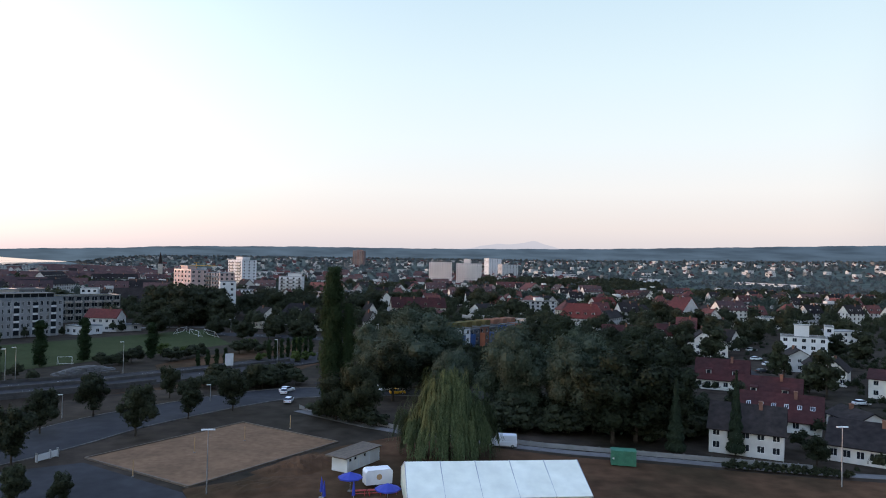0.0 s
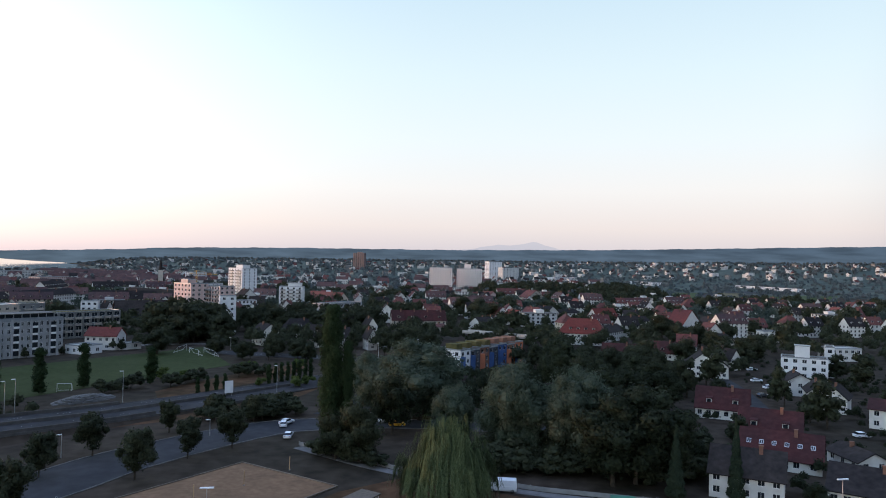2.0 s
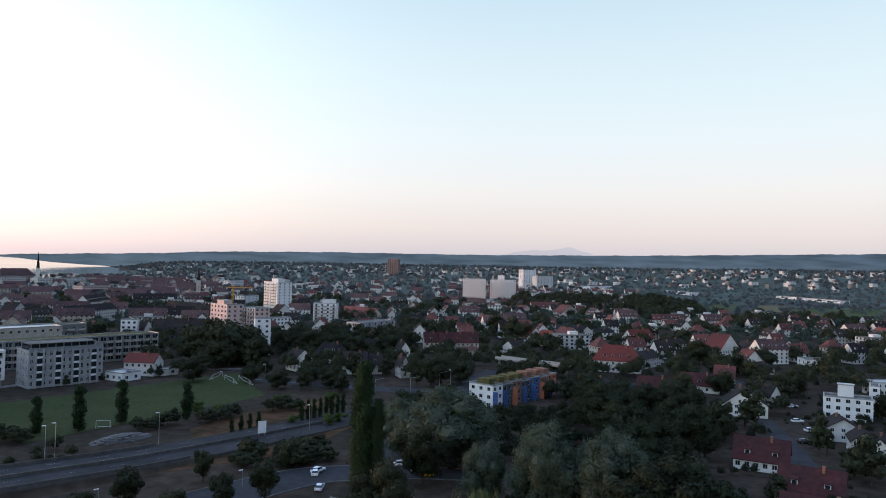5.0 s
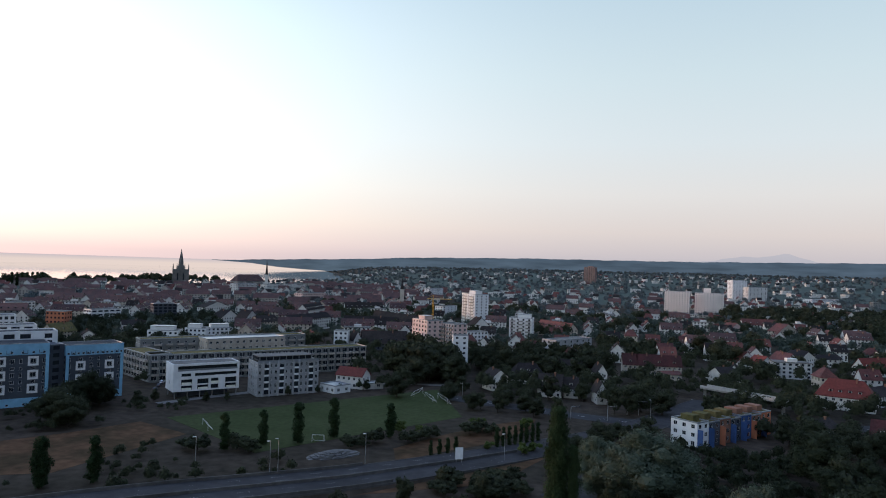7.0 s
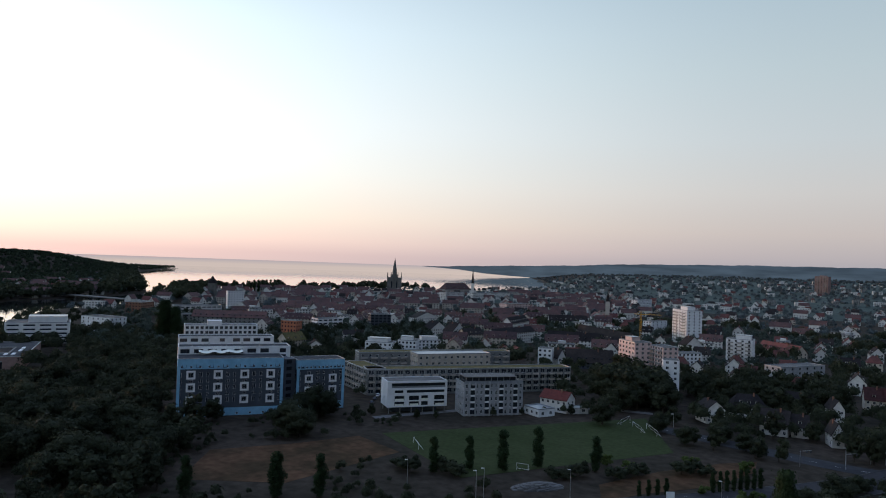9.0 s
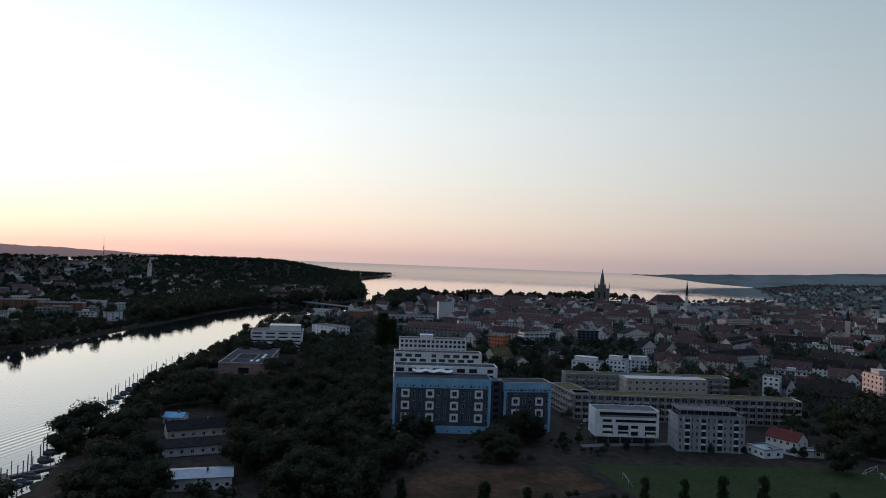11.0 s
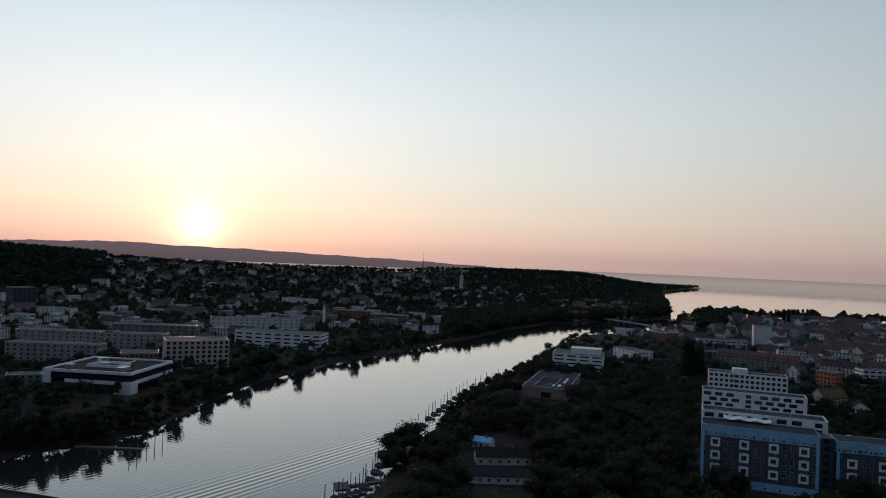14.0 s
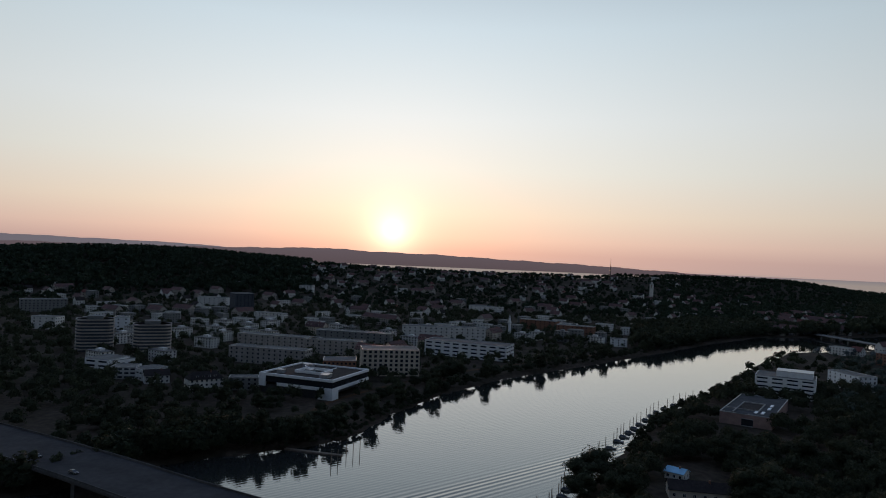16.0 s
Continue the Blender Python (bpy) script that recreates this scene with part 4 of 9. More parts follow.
# ---- roads, paths and fields ----
def ribbon(name, pts, width, mat, label, category="road", lift=0.06, zs=None, kerb=None, thick=0.25, kind="structure"):
    """A paved strip with thickness along a centre line; zs: heights."""
    pts = [Vector((*p, 0)) for p in pts]
    zs = zs or [0.0] * len(pts)
    width = width if isinstance(width, (list, tuple)) else [width] * len(pts)
    fine, fz, fw = [], [], []
    for i in range(len(pts) - 1):
        p0, p1, p2, p3 = pts[max(i - 1, 0)], pts[i], pts[i + 1], pts[min(i + 2, len(pts) - 1)]
        for k in range(8):
            t = k / 8
            fine.append(0.5 * (2 * p1 + (p2 - p0) * t + (2 * p0 - 5 * p1 + 4 * p2 - p3) * t * t + (3 * p1 - p0 - 3 * p2 + p3) * t ** 3))
            fz.append(zs[i] + (zs[i + 1] - zs[i]) * t)
            fw.append(width[i] + (width[i + 1] - width[i]) * t)
    fine.append(pts[-1]), fz.append(zs[-1]), fw.append(width[-1])
    side = []
    for i in range(len(fine)):
        d = (fine[min(i + 1, len(fine) - 1)] - fine[max(i - 1, 0)]).normalized()
        side.append(Vector((d.y, -d.x, 0)))
    ob = None

    def strip(off0, off1, z0, z1):
        b = MB()
        for i in range(len(fine) - 1):
            q = []
            for j, o in ((i, off0), (i + 1, off0), (i + 1, off1), (i, off1)):
                q.append(fine[j] + side[j] * (fw[j] / 2 * o[0] + o[1]) + Vector((0, 0, fz[j])))
            b.solid([p + Vector((0, 0, z0)) for p in q[::-1]], [p + Vector((0, 0, z1)) for p in q[::-1]])
        return b

    ob = solo(name, strip((-1, 0), (1, 0), lift - thick, lift).mesh(name, mat), Matrix(), label, category, kind=kind)
    if kerb:
        for s in (-1, 1):
            a = ((s, 0.0), (s, s * 0.22))
            a = a if s > 0 else (a[1], a[0])
            part("kerb", strip(a[0], a[1], lift - thick, lift + 0.12).mesh("kerb", kerb), ob)
    return ob, fine, fz, fw, side


def dashes(line, offset, length, gap, w=0.15, lift=0.075):
    """Painted lane dashes along a road."""
    ob, fine, fz, fw, side = line
    b = MB()
    run, on = 0.0, True
    for i in range(len(fine) - 1):
        a, c = fine[i], fine[i + 1]
        seg = (c - a).length
        n = max(1, int(seg / 0.75))
        for k in range(n):
            p, q = a.lerp(c, k / n), a.lerp(c, (k + 1) / n)
            run += seg / n
            if run % (length + gap) < length:
                s, z = side[i], Vector((0, 0, fz[i] + (fz[i + 1] - fz[i]) * (k + 0.5) / n + lift))
                b.face([p + s * (offset - w) + z, p + s * (offset + w) + z, q + s * (offset + w) + z, q + s * (offset - w) + z][::-1])
    me = b.mesh("lane_marking", "paint")
    part("lane_marking", me, ob)


def patch(name, pts, mat, label, z=0.05, category="ground", thick=0.2):
    b = MB()
    area = sum(a[0] * c[1] - c[0] * a[1] for a, c in zip(pts, pts[1:] + pts[:1]))
    pts = pts if area > 0 else pts[::-1]
    b.solid([(*p, z - thick) for p in pts], [(*p, z) for p in pts])
    return solo(name, b.mesh(name, mat), Matrix(), label, category, kind="structure")


street = ribbon("road_street", [(-150, -40), (-112, 60), (-78, 124), (-67, 151), (-48, 178), (-33, 187), (-8, 190), (24, 186), (60, 180)], [13, 15, 17, 17, 15, 13, 10, 9, 9], "asphalt", "grey asphalt street with parking along it", kerb="paving")
highway = ribbon("road_highway", [(-362, -300), (-334, -232), (-292, -153), (-248, -76), (-193, 37), (-143, 126), (-90, 189), (-52, 242), (-16, 300), (14, 380)], [30, 30, 30, 29, 26, 22, 20, 18, 16, 13], "dark_asphalt", "wide grey trunk road with two carriageways", lift=0.08, zs=[9, 9, 9, 9, 6.5, 3.2, 1.2, 0.2, 0.05, 0.05], kerb="weathered_concrete", thick=0.6)
for off in (-7, -3.5, 3.5, 7):
    dashes(highway, off, 4, 8, 0.09)
crossing = ribbon("road_crossing", [(-120, 330), (-60, 318), (-20, 312), (30, 322), (90, 352), (150, 372)], 12, "asphalt", "asphalt cross street at a wide junction", lift=0.05)
dashes(crossing, 0, 3, 6, 0.09)
lane = ribbon("road_lane", [(96, 205), (108, 260), (116, 330), (130, 400)], 7, "asphalt", "narrow residential lane with parked cars", lift=0.05)
ribbon("pavement_path", [(-33, 164), (-9, 146), (20, 134), (38, 129.5), (66, 122.5), (100, 118)], 2.6, "paving", "pale footpath along the trees", "path", lift=0.07)
ribbon("pavement_pitch", [(-214, 252), (-190, 300), (-150, 345), (-118, 358)], 5, "paving", "grey path behind the football pitch", "path", lift=0.05)
ribbon("pavement_river", [(-362, -128), (-400, -92), (-470, -84), (-556, -42), (-642, 22), (-782, 160)], 4, "dry", "worn riverside promenade", "path", lift=0.05)
patch("lot", [(-70, 113), (-60, 119), (-38, 105), (-30, 92), (-60, 70), (-90, 92)], "asphalt", "plain grey asphalt yard", 0.05)
patch("playing_field", [(-192, 232), (-117, 344), (-86, 288), (-132, 203)], "pitch", "mown green football pitch", 0.06)
patch("dry_field", [(-206, 196), (-196, 222), (-168, 214), (-172, 160), (-200, 140), (-222, 168)], "dry", "worn brown grass field", 0.04)
patch("fairground", [(-42, 60), (-36, 104), (-19, 133), (-8, 142), (22, 130), (66, 119), (110, 112), (100, 60)], "dry", "trampled brown festival meadow", 0.03)
patch("verge_bank", [(-92.7, 228.2), (-82.0, 257.5), (-67.2, 285.0), (-56.7, 297.6), (-54.2, 281.1), (-62.1, 252.3), (-78.1, 228.2), (-85.0, 212.1)], "dry", "bare brown bank between pitch and road", 0.045)
patch("verge", [(-104, 190), (-60, 240), (-40, 246), (-50, 205), (-84, 178)], "dry", "dry grass verge beside the road", 0.03)
patch("car_park", [(-36, 200), (-12, 200), (10, 230), (-22, 250)], "asphalt", "asphalt car park behind trees", 0.04)
court = [(-61, 121.5), (-38, 107.5), (-19.5, 136), (-42, 150.5)]
sand = patch("sand_court", court, "sand", "tan beach volleyball court with raised edge", 0.10)
edge = MB()
for a, c in zip(court, court[1:] + court[:1]):
    d = (Vector(c) - Vector(a)).normalized() * 0.15
    n = Vector((-d.y, d.x))
    edge.solid([(a[0] - n.x, a[1] - n.y, -0.1), (a[0] + n.x, a[1] + n.y, -0.1), (c[0] + n.x, c[1] + n.y, -0.1), (c[0] - n.x, c[1] - n.y, -0.1)][::-1],
               [(a[0] - n.x, a[1] - n.y, 0.28), (a[0] + n.x, a[1] + n.y, 0.28), (c[0] + n.x, c[1] + n.y, 0.28), (c[0] - n.x, c[1] - n.y, 0.28)][::-1])
part("edging", edge.mesh("edging", "wood"), sand)

# bridge over the river under the trunk road
pier = MB()
pier.box(-14, -1.2, -6, 14, 1.2, 8.3)
pier_mesh = pier.mesh("pier", "weathered_concrete")
bridge = thing("road_bridge", Matrix(), "concrete river bridge with low parapets carrying the trunk road", "bridge", kind="structure")
for x, y in ((-286, -140), (-258, -92), (-318, -200)):
    part("pier", pier_mesh, bridge, pose(x, y, 0, 0, 0, -28))
ob, fine, fz, fw, side = highway
for s in (-1, 1):
    b = MB()
    for i in range(len(fine) - 24):
        a = fine[i] + side[i] * s * (fw[i] / 2 - 0.3) + Vector((0, 0, fz[i]))
        c = fine[i + 1] + side[i + 1] * s * (fw[i + 1] / 2 - 0.3) + Vector((0, 0, fz[i + 1]))
        n = (c - a).cross(Vector((0, 0, 1))).normalized() * 0.15
        b.solid([a - n - Vector((0, 0, 1.3)), a + n - Vector((0, 0, 1.3)), c + n - Vector((0, 0, 1.3)), c - n - Vector((0, 0, 1.3))][::-1], [a - n + Vector((0, 0, 0.95)), a + n + Vector((0, 0, 0.95)), c + n + Vector((0, 0, 0.95)), c - n + Vector((0, 0, 0.95))][::-1])
    part("parapet", b.mesh("parapet", "weathered_concrete"), bridge)
b = MB()
for i in range(24, len(fine) - 17):
    a, c = fine[i] + Vector((0, 0, fz[i])), fine[i + 1] + Vector((0, 0, fz[i + 1]))
    n = (c - a).cross(Vector((0, 0, 1))).normalized() * 0.2
    b.solid([a - n, a + n, c + n, c - n][::-1], [p + Vector((0, 0, 0.95)) for p in (a - n, a + n, c + n, c - n)][::-1])
part("median_barrier", b.mesh("median_barrier", "weathered_concrete"), bridge)
bank = MB()
for i in range(30, len(fine) - 17):
    a, c = fine[i], fine[i + 1]
    sa, sc = side[i], side[i + 1]
    w0, w1 = fw[i] / 2, fw[i + 1] / 2
    k0, k1 = w0 + fz[i] * 1.3 + 0.4, w1 + fz[i + 1] * 1.3 + 0.4
    bank.solid([a + sa * k0 + Vector((0, 0, -0.3)), c + sc * k1 + Vector((0, 0, -0.3)), c - sc * k1 + Vector((0, 0, -0.3)), a - sa * k0 + Vector((0, 0, -0.3))],
               [a + sa * w0 + Vector((0, 0, fz[i] - 0.25)), c + sc * w1 + Vector((0, 0, fz[i + 1] - 0.25)), c - sc * w1 + Vector((0, 0, fz[i + 1] - 0.25)), a - sa * w0 + Vector((0, 0, fz[i] - 0.25))])
solo("embankment", bank.mesh("embankment", "ground"), Matrix(), "grassy embankment carrying the trunk road", "embankment", kind="structure")


def plot(a, c, k, n):
    """The k-th of n equal plots between two corners."""
    a, c = Vector(a), Vector(c)
    return tuple(a.lerp(c, k / n)), tuple(a.lerp(c, (k + 1) / n))


# ---- the long blocks behind the pitch ----
def blue_block(fl, fr, d, h, cols, label, low):
    """Blue-grey clad flats with white square window surrounds under a pale blue top storey."""
    w = math.hypot(fr[0] - fl[0], fr[1] - fl[1])
    m = ground_pose(fl, fr)
    ob = thing("apartment_building", m, label, "building", "blue flats")
    c = m @ Vector((w / 2, d / 2, 0))
    footprint(c.x, c.y, 0, w, d)
    top, rise = h - 4.5, 5.7
    b = MB()
    n = cols
    gap = w / n
    spans, small = [], []
    for i in range(n):
        u = gap * i
        spans += [(u + gap * 0.12 - 0.5, u + gap * 0.12 + 0.5), (u + gap * 0.5 - 1.0, u + gap * 0.5 + 1.0), (u + gap * 0.86 - 0.8, u + gap * 0.86 + 0.8)]
        small += [(u + gap * 0.12 - 0.5, u + gap * 0.12 + 0.5), (u + gap * 0.5 - 0.8, u + gap * 0.5 + 0.8), (u + gap * 0.86 - 0.8, u + gap * 0.86 + 0.8)]
    rows = [r for s in range(3) for r in ((low - 0.95 + s * rise, low + 0.95 + s * rise, spans), (low + 2.1 + s * rise, low + 3.4 + s * rise, small)) if r[1] < top - 0.2]
    facade(b, lambda u, o, z: (u, -o, z), w, 3.6, top, rows)
    for to, turn in ((lambda u, o, z: (w + o, u, z), 90), (lambda u, o, z: (-o, d - u, z), 270)):
        sp = even(d, 3, 1.1)
        facade(b, to, d, 3.6, top, [(r[0], r[1], sp) for r in rows])
        for lo, hi, _ in rows:
            for a, c2 in sp:
                part("window", window_mesh(1.1, hi - lo), ob, pose(*to((a + c2) / 2, -0.13, lo), 0, 0, turn))
    b.face([(w, d, 3.6), (0, d, 3.6), (0, d, top), (w, d, top)])
    part("wall", b.mesh("wall", "slate_wall"), ob)
    for lo, hi, sp in rows:
        for a, c2 in sp:
            part("window", window_mesh(c2 - a, hi - lo, bars=1 if c2 - a > 1.5 else 0), ob, pose((a + c2) / 2, 0.13, lo))
    sq = MB()
    o, i2, t = 1.95, 1.15, 0.3
    for x0, z0, x1, z1 in ((-o, -o, o, -i2), (-o, i2, o, o), (-o, -i2, -i2, i2), (i2, -i2, o, i2)):
        sq.box(x0, -t, z0, x1, 0, z1)
    surround = sq.mesh("window_surround", "frame_white")
    for i in range(n):
        for s in range(3):
            if low + 1.95 + s * rise < top:
                part("window_surround", surround, ob, pose(gap * (i + 0.5), -0.003, low + s * rise))
    # pale blue top storey and ground floor
    for z0, z1, nm in ((top, h, "top_storey"), (0, 3.6, "ground_storey")):
        p = MB()
        k = 12 if nm == "top_storey" else 8
        sp = even(w, k, 1.0)
        facade(p, lambda u, o2, z: (u, -o2 - 0.12, z), w, z0, z1, [(z0 + 0.5, z0 + 1.4, sp)])
        for to in (lambda u, o2, z: (w + o2, u, z), lambda u, o2, z: (-o2, d - u, z)):
            facade(p, to, d, z0, z1, [])
        p.face([(w, d, z0), (0, d, z0), (0, d, z1), (w, d, z1)])
        p.face([(0, -0.12, z0), (w, -0.12, z0), (w, 0, z0), (0, 0, z0)])
        part(nm, p.mesh(nm, "blue_wall"), ob)
        for a, c2 in sp:
            part("window", window_mesh(1.0, 0.9, bars=0), ob, pose((a + c2) / 2, 0.01, z0 + 0.5))
    for u in (0.0, w - 1.3):
        p = MB()
        p.box(u, -0.1, 3.6, u + 1.3, 0.0, top)
        part("corner_panel", p.mesh("corner_panel", "blue_wall"), ob)
    flat_roof(ob, w, d, h, "felt", "zinc", 0.25)
    # pale balusters in pairs along the top storey
    bar = MB()
    bar.box(-0.9, -0.22, 0.3, -0.7, -0.123, 1.7)
    bar.box(0.7, -0.22, 0.3, 0.9, -0.123, 1.7)
    bar.box(-0.7, -0.22, 0.3, 0.7, -0.123, 0.5)
    me = bar.mesh("window_guard", "slate_wall")
    for k in range(2 * n):
        part("window_guard", me, ob, pose(w * (k + 0.5) / (2 * n), 0, top + 0.2))
    return ob


blue_block((-277, 190), (-251, 229), 15, 25.9, 4, "blue-grey clad flats with white square window frames", 7.35)
blue_block((-251, 237.5), (-239.7, 258.6), 13, 23.9, 2, "lower blue-grey wing with pale blue end wall", 9.2)

# dark stair tower that joins the blue flats
ob = thing("stair_tower", ground_pose((-254, 231), (-252.5, 238)), "dark recessed stair tower between the blue flats", "building")
b = MB()
b.box(0, 0, 0, 7.1, 12, 24.6)
part("wall", b.mesh("wall", "slate_wall"), ob)
b = MB()
for k in range(7):
    b.box(2.2, -0.06, 3.2 + k * 3.2, 4.9, -0.004, 4.9 + k * 3.2)
part("window", b.mesh("window", "glass"), ob)

def staggered_flats(fl, fr, d, h, pitch, bay, win, label, shift=0.5, stair=0.45):
    """White flats whose wide windows step sideways from storey to storey, with a dark stair strip."""
    w = math.hypot(fr[0] - fl[0], fr[1] - fl[1])
    m = ground_pose(fl, fr)
    ob = thing("apartment_building", m, label, "building", "white tiered flats")
    c = m @ Vector((w / 2, d / 2, 0))
    footprint(c.x, c.y, 0, w, d)
    s0, s1 = stair * w - 1.5, stair * w + 1.5
    rows = []
    for k in range(int((h - 1.5) / pitch)):
        hi = h - 0.7 - k * pitch
        u = 0.9 + (shift * bay if k % 2 else 0)
        spans = []
        while u + win[0] < w - 0.6:
            if not (u + win[0] > s0 - 0.5 and u < s1 + 0.5):
                spans.append((u, u + win[0]))
            u += bay
        spans.append((s0, s1))
        rows.append((hi - win[1], hi, sorted(spans)))
    rows.reverse()
    b = MB()
    facade(b, lambda u, o, z: (u, -o, z), w, 0, h, rows)
    for length, to in ((d, lambda u, o, z: (w + o, u, z)), (w, lambda u, o, z: (w - u, d + o, z)), (d, lambda u, o, z: (-o, d - u, z))):
        facade(b, to, length, 0, h, [])
    part("wall", b.mesh("wall", "clean"), ob)
    for lo, hi, spans in rows:
        for a, c2 in spans:
            part("window", window_mesh(c2 - a, hi - lo, "slate_wall", 2 if c2 - a > 3.5 else 1), ob, pose((a + c2) / 2, 0.13, lo))
    flat_roof(ob, w, d, h, "felt", "clean", 0.5)
    for k in range(6):
        b = MB()
        b.rod(0, 0, 0, 1.1, 0.22)
        b.rod(0, 0, 1.1, 1.25, 0.34)
        part("roof_vent", b.mesh("roof_vent", "zinc"), ob, pose(w * (0.12 + 0.15 * k), d * (0.3 + 0.4 * (k % 2)), h + 0.02))
    return ob


staggered_flats((-369.5, 252.8), (-338.5, 299.3), 13, 23.3, 2.95, 6.1, (4.1, 2.0), "white tiered flats with staggered dark windows behind the blue block")
rear = staggered_flats((-446.4, 309.7), (-418.1, 353.1), 13, 21.4, 3.5, 3.4, (2.1, 2.0), "white flats with paired rows of small windows", shift=0.0, stair=0.36)
b = MB()
b.box(16, 3, 21.43, 26, 11, 24.6)
part("plant_room", b.mesh("plant_room", "clean"), rear)
office = house((-609.4, 430.1), (-552.8, 475.6), 14, 11.5, 6, "long grey town building with brown roof and dormers", storeys=4, wall="grey", roof="old_tile", bays=16)

# the white flats that rise just behind the blue block, with a waving sun sail over its roof terrace
p0, p1 = Vector((-290.6, 199.4)), Vector((-261.8, 242.7))
ob = staggered_flats(p0, p1, 13, 29.0, 2.95, 6.1, (4.1, 2.0), "white tiered flats with a waved sun sail above the blue block", stair=0.93)
b = MB()
for i in range(24):
    a, c = i / 24 * 20 + 9, (i + 1) / 24 * 20 + 9
    za, zc = 27.2 + 0.35 * math.sin(a * 0.9), 27.2 + 0.35 * math.sin(c * 0.9)
    b.solid([(a, -5.4, za), (c, -5.4, zc), (c, -0.1, zc + 0.5), (a, -0.1, za + 0.5)], [(a, -5.4, za + 0.08), (c, -5.4, zc + 0.08), (c, -0.1, zc + 0.58), (a, -0.1, za + 0.58)])
part("canopy", b.mesh("canopy", "fabric"), ob)


def white_villa():
    """Flat-roofed white building on stilts: two storeys of broad windows, a window strip and a roofed terrace."""
    fl, fr, d = (-214.6, 262.2), (-196.8, 286.6), 13
    w = math.hypot(fr[0] - fl[0], fr[1] - fl[1])
    ob = thing("apartment_building", ground_pose(fl, fr), "crisp white flat-roofed flats raised on stilts", "building")
    footprint(-212, 280, 0, w, d)
    h = 15.2
    b = MB()
    wide = [(3.6, 8.6), (10.8, 16.0), (17.0, 20.6), (w - 6.6, w - 1.2)]
    strip = [(3.6, 8.0), (9.6, w - 1.2)]
    rows = [(3.6, 5.6, wide), (6.1, 8.4, wide), (9.7, 11.1, strip), (12.2, 14.5, [(2.0, w - 1.0)])]
    facade(b, lambda u, o, z: (u, -o, z), w, 3.0, h, rows, 0.9)
    facade(b, lambda u, o, z: (w + o, u, z), d, 3.0, h, [(7.0, 8.6, even(d, 3, 1.2))])
    facade(b, lambda u, o, z: (-o, d - u, z), d, 3.0, h, [(6.0, 7.6, [(6, 7.2)])])
    b.face([(w, d, 3.0), (0, d, 3.0), (0, d, h), (w, d, h)])
    b.face([(0, 0, 3.0), (0, d, 3.0), (w, d, 3.0), (w, 0, 3.0)])
    part("wall", b.mesh("wall", "clean"), ob)
    for lo, hi, sp in rows:
        for a, c in sp:
            part("window", window_mesh(c - a, hi - lo, "dark_metal", max(1, int((c - a) / 1.6))), ob, pose((a + c) / 2, 0.8, lo))
    r = MB()
    r.box(0, -0.05, 0, 4.4, 0, 0.95)
    rail = r.mesh("balcony_front", "fabric")
    for a, z in ((3.8, 6.1), (11.2, 3.6), (17.0, 6.1), (w - 6.0, 3.6), (3.8, 3.6)):
        part("balcony_front", rail, ob, pose(a, 0.1, z))
    q = MB()
    q.box(2.0, 0.04, 12.2, w - 1.0, 0.08, 13.1)
    part("balustrade", q.mesh("balustrade", "zinc"), ob)
    flat_roof(ob, w, d, h, "gravel", "clean", 0.3)
    p = MB()
    p.rod(0, 0, 0, 3.0, 0.22, n=10)
    st = p.mesh("stilt", "concrete")
    for i in range(6):
        for y in (0.8, d - 0.8):
            part("stilt", st, ob, pose(1.0 + (w - 2) * i / 5, y, 0))
    p = MB()
    p.box(3, 4.5, 0, w - 4, d - 1, 3.0)
    part("entrance_hall", p.mesh("entrance_hall", "slate_wall"), ob)
    return ob


white_villa()


def grey_flats():
    """Grey flats with glazed stair strips between pilasters and a set-back glass storey."""
    fl, fr, d, h = (-185.2, 284.2), (-166.3, 308.1), 14, 15.5
    w = math.hypot(fr[0] - fl[0], fr[1] - fl[1])
    ob = block(fl, fr, d, h, 5, "grey rendered flats with tall glazed bays and glass top floor", wall="pale_grey", bays=12, win=(1.1, 1.8))
    b = MB()
    b.box(-0.35, -0.7, 0, 0.35, 0, h + 0.6)
    fin = b.mesh("pilaster", "pale_grey")
    g = MB()
    g.box(-1.15, -0.3, 1.0, 1.15, 0, h - 0.8)
    strip = g.mesh("glazed_strip", "glass")
    r = MB()
    r.box(-1.15, -0.42, 0, 1.15, -0.3, 0.9)
    rail = r.mesh("balcony_front", "frame_white")
    for i in range(4):
        x = 4.2 + i * (w - 8.4) / 3
        part("glazed_strip", strip, ob, pose(x, -0.003, 0))
        for s in (-1, 1):
            part("pilaster", fin, ob, pose(x + s * 1.5, -0.003, 0))
        for k in range(1, 5):
            part("balcony_front", rail, ob, pose(x, -0.003, k * h / 5))
    p = MB()
    p.box(1.5, 2.2, h + 0.05, w - 3, d - 1.5, h + 2.7)
    part("roof_storey", p.mesh("roof_storey", "glass"), ob)
    m = MB()
    m.box(-0.12, -0.12, h + 0.05, 0.12, 0.12, h + 2.7)
    mullion = m.mesh("mullion", "zinc")
    for i in range(9):
        part("mullion", mullion, ob, pose(1.6 + i * (w - 4.7) / 8, 2.15, 0))
    p = MB()
    p.box(1.0, 1.6, h + 2.7, w - 2.5, d - 1, h + 2.95)
    part("roof_cap", p.mesh("roof_cap", "gravel"), ob)
    q = MB()
    q.box(0.2, 0.15, h + 0.45, w - 0.2, 0.2, h + 1.3)
    part("balustrade", q.mesh("balustrade", "zinc"), ob)


grey_flats()
block((-252, 290), (-178, 388), 13, 13.6, 4, "long grey housing block with balconies and a sedum roof", wall="grey", roof="sedum", bays=30, balconies=24, win=(2.9, 2.2), balcony_wall="old_wall")
